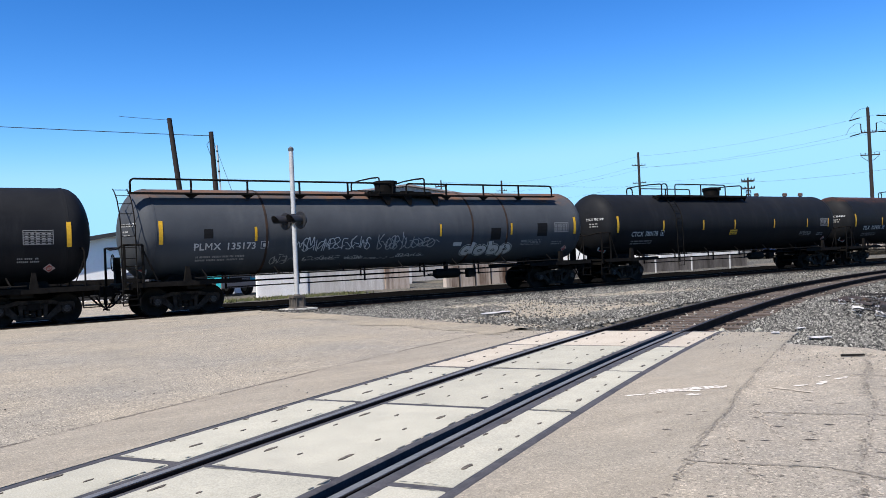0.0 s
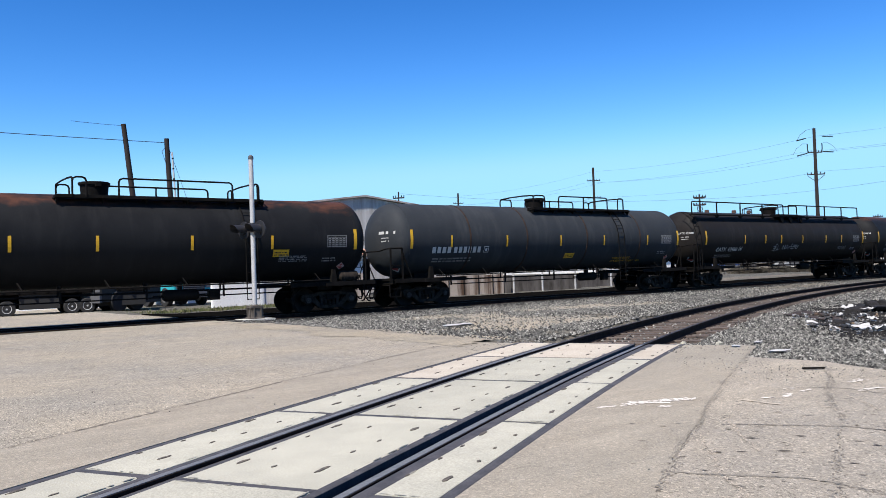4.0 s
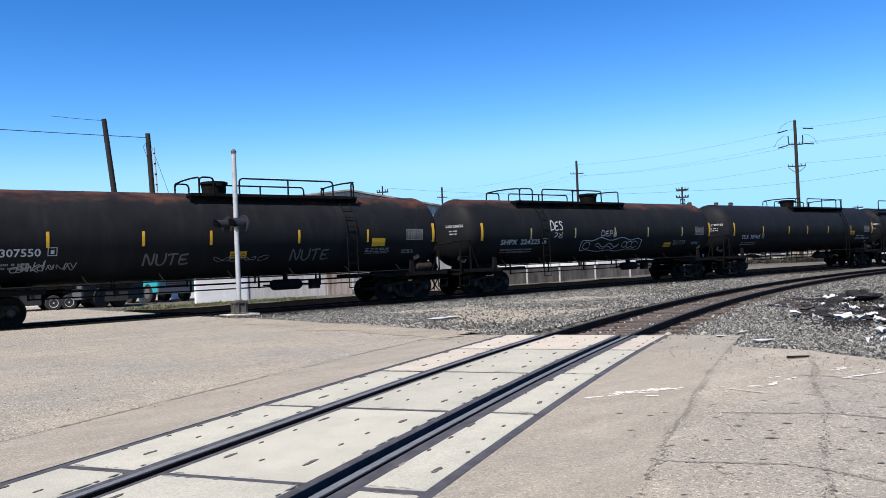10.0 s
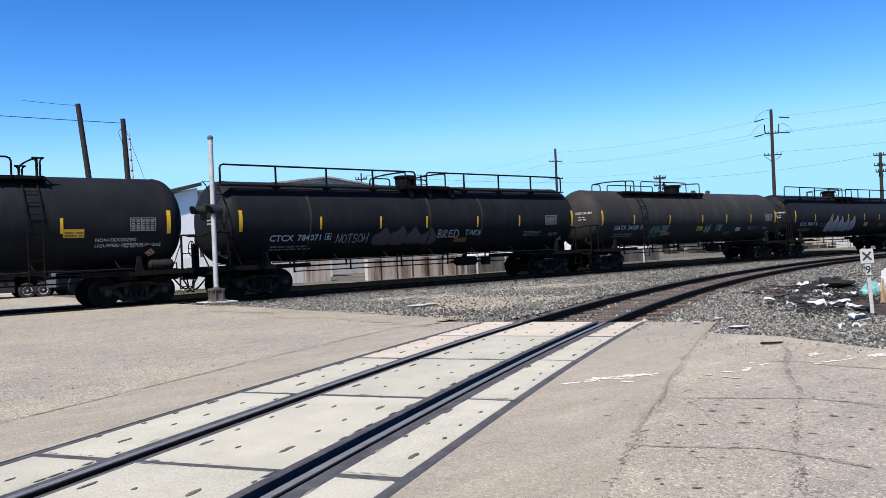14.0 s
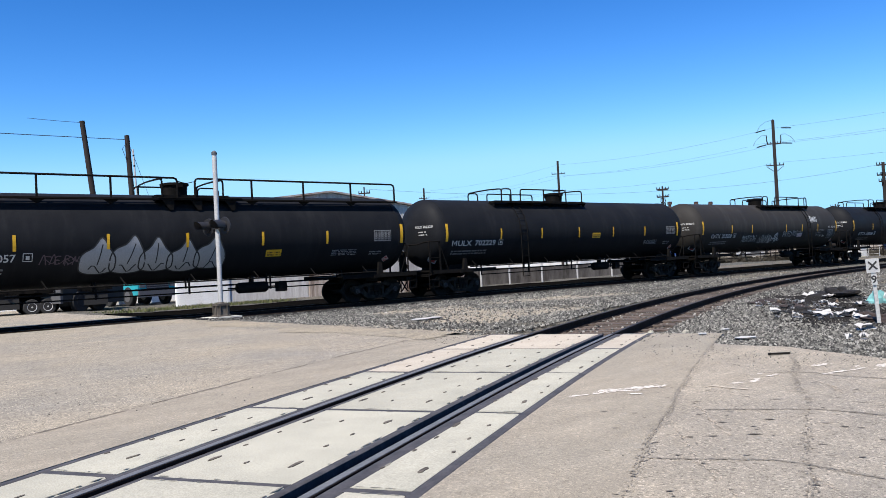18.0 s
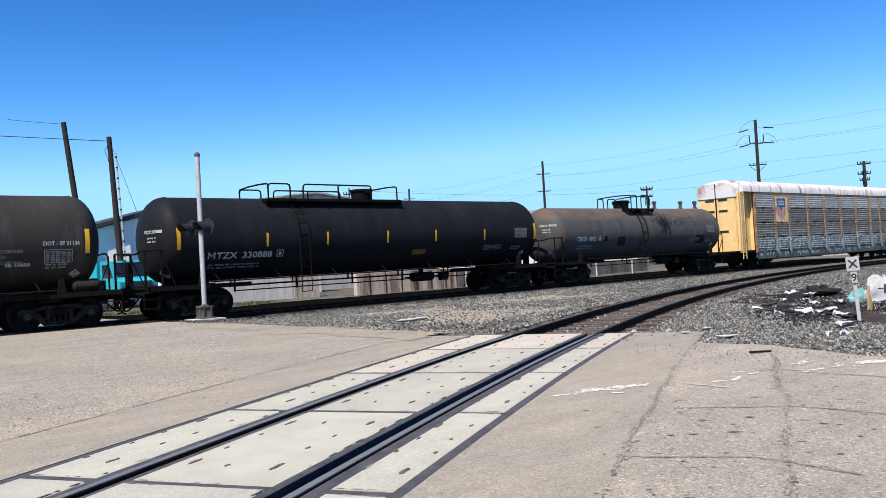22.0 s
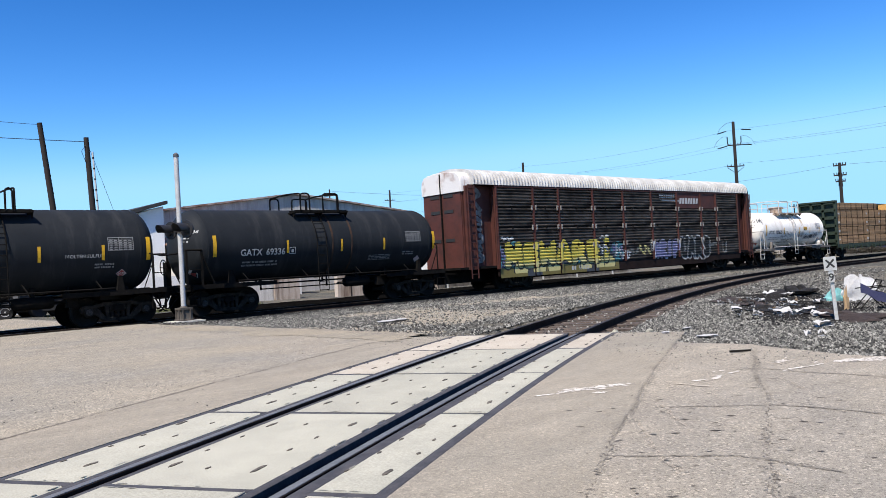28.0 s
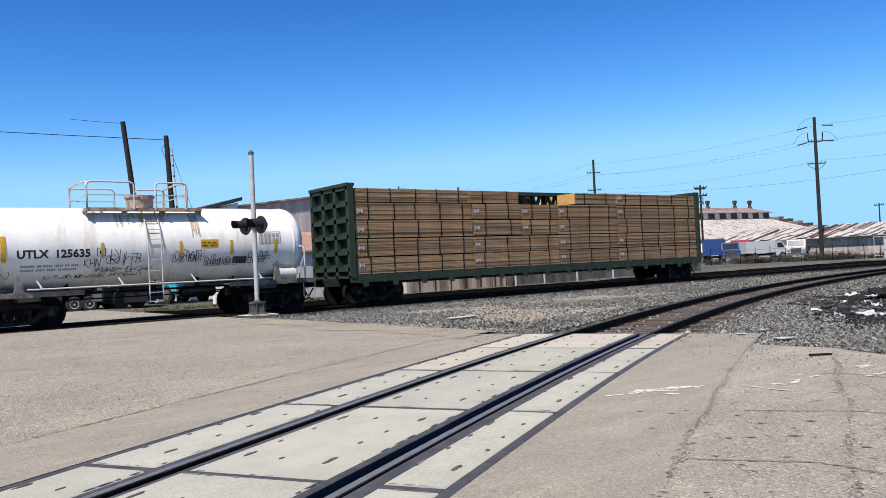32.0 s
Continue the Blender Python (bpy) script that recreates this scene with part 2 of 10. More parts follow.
POLE_WOOD = surface("pole wood", (0.026, 0.018, 0.015), (0.016, 0.012, 0.010), 2, 0.9, stretch=(6, 6, 0.4))
BLACK_PAINT = plain("signal black", (0.02, 0.02, 0.022), 0.5)


# ---- mesh helpers ----
class Shape:
    """Collects vertices and faces of one mesh."""

    def __init__(self):
        self.v, self.f = [], []

    def add(self, vs, fs):
        o = len(self.v)
        self.v += [tuple(p) for p in vs]
        self.f += [tuple(i + o for i in q) for q in fs]
        return self

    def box(self, x0, x1, y0, y1, z0, z1, m=None):
        vs = [(x, y, z) for x in (x0, x1) for y in (y0, y1) for z in (z0, z1)]
        if m is not None:
            vs = [m @ Vector(p) for p in vs]
        return self.add(vs, [(0, 1, 3, 2), (4, 6, 7, 5), (0, 4, 5, 1), (2, 3, 7, 6), (0, 2, 6, 4), (1, 5, 7, 3)])

    def bar(self, p, q, w, h):
        """A rectangular bar from p to q."""
        p, q = Vector(p), Vector(q)
        a = (q - p).normalized()
        side = a.cross(Vector((0, 0, 1)))
        side = side.normalized() if side.length > 1e-4 else Vector((1, 0, 0))
        up = side.cross(a)
        vs = [e + side * (w / 2 * i) + up * (h / 2 * j) for e in (p, q) for i, j in ((-1, -1), (1, -1), (1, 1), (-1, 1))]
        return self.add(vs, [(0, 1, 2, 3), (7, 6, 5, 4), (0, 4, 5, 1), (1, 5, 6, 2), (2, 6, 7, 3), (3, 7, 4, 0)])

    def tube(self, pts, r, n=6, r2=None, closed=False):
        pts = [Vector(p) for p in pts]
        rings, ref = [], None
        for i, p in enumerate(pts):
            a = (pts[min(i + 1, len(pts) - 1)] - pts[max(i - 1, 0)]).normalized()
            if ref is None:
                ref = Vector((0, 0, 1)) if abs(a.z) < 0.9 else Vector((1, 0, 0))
            s = a.cross(ref).normalized()
            u = s.cross(a)
            ref = u
            k = i / max(1, len(pts) - 1)
            rr = r if r2 is None else r + (r2 - r) * k
            rings.append([p + (s * math.cos(2 * math.pi * j / n) + u * math.sin(2 * math.pi * j / n)) * rr for j in range(n)])
        vs = [q for g in rings for q in g]
        fs = [(i * n + j, i * n + (j + 1) % n, (i + 1) * n + (j + 1) % n, (i + 1) * n + j) for i in range(len(pts) - 1) for j in range(n)]
        fs += [tuple(range(n))[::-1], tuple((len(pts) - 1) * n + j for j in range(n))]
        return self.add(vs, fs)

    def lathe_x(self, profile, n=48, y=0.0, z=0.0):
        """Turns a profile of (x, radius) about an axis along x."""
        vs, fs = [], []
        for x, r in profile:
            vs += [(x, y + r * math.cos(2 * math.pi * j / n), z + r * math.sin(2 * math.pi * j / n)) for j in range(n)]
        for i in range(len(profile) - 1):
            fs += [(i * n + j, i * n + (j + 1) % n, (i + 1) * n + (j + 1) % n, (i + 1) * n + j) for j in range(n)]
        k = (len(profile) - 1) * n
        fs += [tuple(range(n))[::-1], tuple(k + j for j in range(n))]
        return self.add(vs, fs)

    def lathe_y(self, profile, n=24, x=0.0, z=0.0):
        vs, fs = [], []
        for y, r in profile:
            vs += [(x + r * math.cos(2 * math.pi * j / n), y, z + r * math.sin(2 * math.pi * j / n)) for j in range(n)]
        for i in range(len(profile) - 1):
            fs += [(i * n + j, (i + 1) * n + j, (i + 1) * n + (j + 1) % n, i * n + (j + 1) % n) for j in range(n)]
        k = (len(profile) - 1) * n
        fs += [tuple(range(n)), tuple(k + j for j in range(n))[::-1]]
        return self.add(vs, fs)

    def prism(self, outline, y0, y1):
        """An outline of (x, z) drawn out from y0 to y1."""
        n = len(outline)
        vs = [(x, y0, z) for x, z in outline] + [(x, y1, z) for x, z in outline]
        return self.add(vs, [tuple(range(n)), tuple(range(n, 2 * n))[::-1]] + [(i, i + n, (i + 1) % n + n, (i + 1) % n) for i in range(n)])

    def flat(self, outline, z=0.0):
        return self.add([(x, y, z) for x, y in outline], [tuple(range(len(outline)))])

    def mesh(self, name, smooth=True):
        me = bpy.data.meshes.new(name)
        me.from_pydata(self.v, [], self.f)
        me.materials.append(None)
        if smooth:
            me.shade_smooth()
            me.set_sharp_from_angle(angle=radians(38))
        me.update()
        return me


STORE = {}


def kept(key, make):
    """Meshes that several things share are made once."""
    if key not in STORE:
        s = make()
        STORE[key] = s.mesh(key if isinstance(key, str) else str(key[0])) if isinstance(s, Shape) else s
    return STORE[key]


def part(name, mesh, mat, parent=None, label="", at=None):
    """Links a mesh as one object, under a thing or a part."""
    if isinstance(mesh, Shape):
        mesh = mesh.mesh(name)
    ob = new(name, mesh)
    ob.material_slots[0].link = "OBJECT"
    ob.material_slots[0].material = mat
    if parent is not None:
        ob.parent = parent
    if at is not None:
        ob.matrix_basis = at if isinstance(at, Matrix) else pose(*at)
    if label:
        tagged(ob, label)
    return ob


def font_shape(body, size, bold):
    cu = bpy.data.curves.new("lettering", "FONT")
    cu.body, cu.size, cu.resolution_u = body, size, 2
    cu.offset = size * bold
    ob = bpy.data.objects.new("lettering", cu)
    me = bpy.data.meshes.new_from_object(ob)
    vs = [(v.co.x, v.co.y) for v in me.vertices]
    fs = [tuple(p.vertices) for p in me.polygons]
    bpy.data.objects.remove(ob)
    bpy.data.meshes.remove(me)
    bpy.data.curves.remove(cu)
    return vs, fs


def letter_m(size, bold):
    """A capital M of two stems and two slanting strokes that meet in the middle."""
    h, w, t = 0.73 * size, 0.66 * size, (0.075 + 2 * bold) * size
    d, low = t * 1.55, 0.18 * size
    x0, x1, c = 0.10 * size, 0.10 * size + w, 0.10 * size + w / 2
    vs = [(x0, 0), (x0 + t, 0), (x0 + t, h), (x0, h), (x1 - t, 0), (x1, 0), (x1, h), (x1 - t, h),
          (x0 + t, h - d), (c, low), (c, low + d), (x1 - t, h - d)]
    return vs, [(0, 1, 2, 3), (4, 5, 6, 7), (8, 9, 10, 2), (9, 11, 7, 10)]


def text_shape(body, size, bold=0.006):
    """The built-in font as flat faces: (vertices, faces). The letter M is drawn from strokes."""
    if "M" not in body:
        return font_shape(body, size, bold)
    vs, fs, x = [], [], 0.0
    reach = lambda q: max(p[0] for p in font_shape(q, size, 0.0)[0])
    for k, piece in enumerate(body.split("M")):
        if k:
            mv, mf = letter_m(size, bold)
            fs += [tuple(i + len(vs) for i in f) for f in mf]
            vs += [(x + a_, b_) for a_, b_ in mv]
            x += 0.87 * size
        if piece:
            pv, pf = font_shape(piece, size, bold)
            fs += [tuple(i + len(vs) for i in f) for f in pf]
            vs += [(x + a_, b_) for a_, b_ in pv]
            x += reach(piece + "I") - reach("I")
    return vs, fs


# ---- ground, road and tracks ----
ROAD_L, ROAD_R = -15.0, 9.8


def branch(u):
    """Centre line of the curving branch track: straight over the crossing, then an easy right-hand curve."""
    th, x, y, step = radians(BRANCH_TH), BRANCH_X, BRANCH_Y, 0.25
    k, s = 0.0, 0.0
    sign = 1 if u >= 0 else -1
    while s < abs(u) - 1e-6:
        ds = min(step, abs(u) - s)
        if sign > 0:
            k = curvature(s)
            th -= k * ds
        x += sign * math.cos(th) * ds
        y += sign * math.sin(th) * ds
        s += ds
    return x, y, th


def curvature(s):
    a = min(1.0, max(0.0, (s + 2.0) / 6.0))
    b = min(1.0, max(0.0, (62.0 - s) / 10.0))
    return BRANCH_K * a * b


BRANCH_X, BRANCH_Y, BRANCH_TH, BRANCH_K = 2.05, -21.92, 29.6, 1 / 112.0
LINE = [branch(u * 0.5) for u in range(0, 160)]
BACK = [branch(-u * 0.5) for u in range(1, 40)]


def on_branch(u, v, z=0.0):
    """A place u metres along the branch and v to its left."""
    i = u / 0.5
    if u >= 0:
        a, b = LINE[int(i)], LINE[min(int(i) + 1, len(LINE) - 1)]
        k = i - int(i)
    else:
        seq = [LINE[0]] + BACK
        j = -i
        a, b = seq[int(j)], seq[min(int(j) + 1, len(seq) - 1)]
        k = j - int(j)
    x, y, th = (a[n] + (b[n] - a[n]) * k for n in range(3))
    return Vector((x - math.sin(th) * v, y + math.cos(th) * v, z)), th


LX = np.array([p[0] for p in LINE])
LY = np.array([p[1] for p in LINE])


def hill(x, y):
    """Height of the ground sheet: ballast shoulders, shallow ditches and small unevenness."""
    z = -0.10 + 0.035 * noise.noise((x * 0.35, y * 0.35, 3.1)) + 0.03 * noise.noise((x * 1.3, y * 1.3, 7.7))
    far = min(1.0, max(0.0, (math.hypot(x, y + 27) - 60) / 60))
    dm = abs(y)
    db = float(np.min(np.hypot(LX - x, LY - y))) if -5 < x < 75 and -30 < y < 10 else 99.0
    for dd in (dm, db):
        if dd < 1.45:
            z = min(z, -0.185 + 0.012 * noise.noise((x * 3, y * 3, 1.0)))
    if 1.45 <= dm < 3.0 and db > 2:
        k = (dm - 1.45) / 1.55
        z = -0.21 * (1 - k) + z * k
    if ROAD_L + 0.3 < x < ROAD_R - 0.45:
        z = -0.25
    elif ROAD_R - 0.45 <= x < ROAD_R + 2:
        k = max(0.0, (x - ROAD_R) / 2)
        z = max(z, (-0.03 + 0.012 * noise.noise((x * 2, y * 2, 0.3))) * (1 - k) + z * k) if min(dm, db) > 1.6 else z
    if y < -17 and x < 11.4 and ROAD_L < x and z < -0.05 and x > 8.5 and db > 1.4:
        z = -0.03
    if y > 4:
        z += 0.05 * min(1, (y - 4) / 4)
    return z * (1 - far) + far * -0.05


def axis(lo, a, b, hi, fine):
    mid = list(np.arange(a, b, fine))
    out, s, x = [], fine, b
    while x < hi:
        out.append(x)
        s *= 1.35
        x += s
    out.append(hi)
    neg, s, x = [], fine, a
    while x > lo:
        s *= 1.35
        x -= s
        neg.append(max(x, lo))
    return neg[::-1] + mid + out


gx, gy = axis(-3500, -18, 70, 3500, 0.3), axis(-3500, -30, 14, 3500, 0.3)
gs = Shape()
gs.v = [(x, y, hill(x, y)) for y in gy for x in gx]
w_ = len(gx)
gs.f = [(j * w_ + i, j * w_ + i + 1, (j + 1) * w_ + i + 1, (j + 1) * w_ + i) for j in range(len(gy) - 1) for i in range(w_ - 1)]
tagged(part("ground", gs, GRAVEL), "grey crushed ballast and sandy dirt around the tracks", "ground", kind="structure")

# the road, laid between the tracks with a slot for each rail
def quad_strip(name, pts_a, pts_b, thick, mat, parent, label=""):
    s = Shape()
    n = len(pts_a)
    for p in pts_a + pts_b:
        s.v.append((p[0], p[1], p[2]))
    for p in pts_a + pts_b:
        s.v.append((p[0], p[1], p[2] - thick))
    for i in range(n - 1):
        s.f.append((i, i + 1, n + i + 1, n + i))
        s.f.append((2 * n + i, i, i + 1, 2 * n + i + 1)[::-1])
        s.f.append((n + i, n + i + 1, 3 * n + i + 1, 3 * n + i)[::-1])
    s.f.append((0, n, 3 * n, 2 * n))
    s.f.append((n - 1, 2 * n - 1, 4 * n - 1, 3 * n - 1)[::-1])
    return part(name, s.mesh(name, False), mat, parent, label)


road = tagged(new("road"), "worn sand-coloured asphalt road crossing both tracks", "road", kind="structure")
PW = 1.54      # half width of the crossing panels


def edge_wobble(y):
    return ROAD_R + 0.12 * noise.noise((0, y * 0.9, 5.0)) + 0.06 * noise.noise((0, y * 3.1, 2.0))


END_U = 9.62
us = np.linspace(-13.0, END_U - 0.05, 60)
up = [on_branch(u, PW + 0.02)[0] for u in us]
lo_ = [on_branch(u, -1.44)[0] for u in us]
shoulder = [on_branch(u, -2.56 + 0.03 * noise.noise((u * 0.8, 2.0, 0)) + 0.02 * noise.noise((u * 3.1, 4.0, 0)))[0] for u in us]
strip = [on_branch(u, 2.745 + 0.012 * math.sin(u * 2) + 0.015 * noise.noise((u * 1.7, 0, 0)))[0] for u in us]
top_y = -2.6
# far side: from the strip beside the panels to the main track
a, b = [], []
for p in strip:
    a.append((p.x, p.y, 0.0))
    b.append((p.x, top_y, 0.0))
a = [(ROAD_L, a[0][1], 0.0)] + a
b = [(ROAD_L, top_y, 0.0)] + b
last = strip[-1]
a += [(edge_wobble(last.y + 0.4), last.y + 0.4, 0.0)]
b += [(edge_wobble(top_y), top_y, 0.0)]
quad_strip("asphalt", a, b, 0.24, ROAD_MAT, road)
# smooth patch along the panels
quad_strip("asphalt", [(p.x, p.y, 0.0) for p in up], [(p.x, p.y, 0.002) for p in strip], 0.24, STRIP_MAT, road, "smooth strip of newer asphalt along the panels")
# camera side of the branch
def right_edge(y):
    for (ya, xa), (yb, xb) in zip(EDGE[:-1], EDGE[1:]):
        if ya <= y <= yb:
            return xa + (xb - xa) * (y - ya) / (yb - ya) + 0.06 * noise.noise((0, y * 1.7, 3.0)) + 0.03 * noise.noise((0, y * 6.0, 3.0))
    return ROAD_R


EDGE = [(-62.0, 9.8), (-30.0, 9.8), (-23.0, 9.7), (-21.5, 10.3), (-20.0, 10.2), (-18.9, 11.0), (-17.0, 11.2)]
ly = np.array([p.y for p in shoulder])
lx = np.array([p.x for p in shoulder])
ys = sorted(list(np.linspace(-62, shoulder[0].y, 8)) + list(np.linspace(shoulder[0].y + 0.05, shoulder[-1].y, 90)))
left_, right_ = [], []
for y in ys:
    left_.append((ROAD_L if y <= shoulder[0].y + 0.001 else float(np.interp(y, ly, lx)), y, 0.0))
    right_.append((max(right_edge(y), left_[-1][0] + 0.01), y, 0.0))
quad_strip("asphalt", right_, left_, 0.24, COARSE_MAT, road, "coarse worn asphalt with loose aggregate")
quad_strip("asphalt", [(p.x, p.y, 0.001) for p in shoulder], [(p.x, p.y, 0.002) for p in lo_], 0.24, STRIP_MAT, road, "smooth strip of newer asphalt along the panels")
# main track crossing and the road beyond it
for y0, y1, mat in ((top_y, -1.75, ROAD_MAT), (-1.749, -0.83, DARK_SHADED_ROAD), (-0.66, 0.66, DARK_SHADED_ROAD), (0.83, 1.75, DARK_SHADED_ROAD), (1.751, 60, ROAD_MAT)):
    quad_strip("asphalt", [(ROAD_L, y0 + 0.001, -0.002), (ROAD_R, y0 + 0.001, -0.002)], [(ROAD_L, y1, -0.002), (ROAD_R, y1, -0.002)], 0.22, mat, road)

# rails
def rail_profile():
    return [(-0.07, -0.17), (0.07, -0.17), (0.07, -0.155), (0.012, -0.13), (0.012, -0.045), (0.036, -0.035), (0.036, -0.006), (0.028, 0.0), (-0.028, 0.0), (-0.036, -0.006), (-0.036, -0.035), (-0.012, -0.045), (-0.012, -0.13), (-0.07, -0.155)]


def sweep(path, prof):
    """path of (place, heading); profile of (side, height)."""
    s = Shape()
    n = len(prof)
    for (p, th) in path:
        for a_, z_ in prof:
            s.v.append((p.x - math.sin(th) * a_, p.y + math.cos(th) * a_, p.z + z_))
    for i in range(len(path) - 1):
        for j in range(n):
            s.f.append((i * n + j, (i + 1) * n + j, (i + 1) * n + (j + 1) % n, i * n + (j + 1) % n))
    s.f += [tuple(range(n))[::-1], tuple((len(path) - 1) * n + j for j in range(n))]
    return s


HEADP = [(-0.031, 0.003), (-0.031, -0.012), (0.031, -0.012), (0.031, 0.003)]
branch_track = tagged(new("branch_track"), "curving side track of rusty rails on old ties", "railway track", kind="structure")
main_track = tagged(new("main_track"), "straight main railway track of dark steel rails", "railway track", kind="structure")
for v in (-0.7525, 0.7525):
    path = [on_branch(u, v) for u in np.arange(-13, 78, 0.5)]
    r = part("rail", sweep(path, rail_profile()), RAIL_RUST, branch_track)
    part("rail_head", sweep([q for q in path][:46], HEADP), RAIL_HEAD, r, "worn shiny running surface")
    part("rail_head", sweep([q for q in path][45:], HEADP), DULL_HEAD, r, "dull rusty running surface")
    path = [(Vector((x, v, 0.0)), 0.0) for x in (-600, -60, -20, 10, 60, 200, 600)]
    r = part("rail", sweep(path, rail_profile()), RAIL_RUST, main_track)
    part("rail_head", sweep(path, HEADP), DULL_HEAD, r, "dark running surface")


s = Shape()
for i, u in enumerate(np.arange(END_U + 0.03, 70, 0.5)):
    for v in (-1.45, -0.5, 0.5, 1.45):
        p = on_branch(u, v + 0.15 * noise.noise((u, v, 0)))[0]
        s.v.append((p.x, p.y, -0.179 + 0.01 * noise.noise((u * 2, v, 3)) + (0.02 if abs(v) > 1 else 0)))
    if i:
        s.f += [(4 * i - 4 + j, 4 * i + j, 4 * i + j + 1, 4 * i - 3 + j) for j in range(3)]
part("track_bed", s, BED, branch_track, "brown dirty gravel between the ties")


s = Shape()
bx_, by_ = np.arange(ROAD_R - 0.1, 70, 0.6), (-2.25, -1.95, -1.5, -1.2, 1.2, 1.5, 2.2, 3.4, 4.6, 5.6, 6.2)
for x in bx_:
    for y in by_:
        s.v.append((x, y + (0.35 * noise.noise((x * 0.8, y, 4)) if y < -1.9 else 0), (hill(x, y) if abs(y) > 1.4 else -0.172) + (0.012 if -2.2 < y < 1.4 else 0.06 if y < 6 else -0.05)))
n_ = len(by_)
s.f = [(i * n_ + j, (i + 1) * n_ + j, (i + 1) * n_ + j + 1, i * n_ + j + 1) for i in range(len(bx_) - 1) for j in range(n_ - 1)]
part("track_bed", s, DARK_SHADED_BED, main_track, "dark ballast under the train, its shade put into the colour")


def tie_mesh():
    s = Shape()
    s.box(-0.11, 0.11, -1.28, 1.28, -0.17, 0.012)
    return s


u = END_U + 0.25
rng = random.Random(4)
while u < 62:
    p, th = on_branch(u, rng.uniform(-0.05, 0.05), -0.165)
    part("tie", kept("tie", tie_mesh), TIE_WOOD, branch_track, at=pose(p.x, p.y, p.z, rng.uniform(-1, 1), 0, math.degrees(th) + rng.uniform(-2, 2)))
    u += 0.5
x = ROAD_R + 0.3
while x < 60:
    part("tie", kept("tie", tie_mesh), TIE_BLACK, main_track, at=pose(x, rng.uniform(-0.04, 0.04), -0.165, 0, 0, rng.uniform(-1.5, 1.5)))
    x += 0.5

# crossing panels: concrete slabs framed in rubber
crossing = tagged(new("crossing_surface"), "pale concrete crossing panels edged with black rubber", "rail crossing", kind="structure")


def panel_strip(u0, u1, v0, v1, z0, z1, n=5):
    s = Shape()
    for i in range(n + 1):
        uu = u0 + (u1 - u0) * i / n
        for v, z in ((v0, z0), (v0, z1 - 0.008), (v0 + 0.012, z1), (v1 - 0.012, z1), (v1, z1 - 0.008), (v1, z0)):
            s.v.append(tuple(on_branch(uu, v, z)[0]))
    for i in range(n):
        for j in range(5):
            s.f.append((i * 6 + j, i * 6 + j + 1, (i + 1) * 6 + j + 1, (i + 1) * 6 + j)[::-1])
    s.f += [tuple(range(6)), tuple(n * 6 + j for j in range(6))[::-1]]
    return s


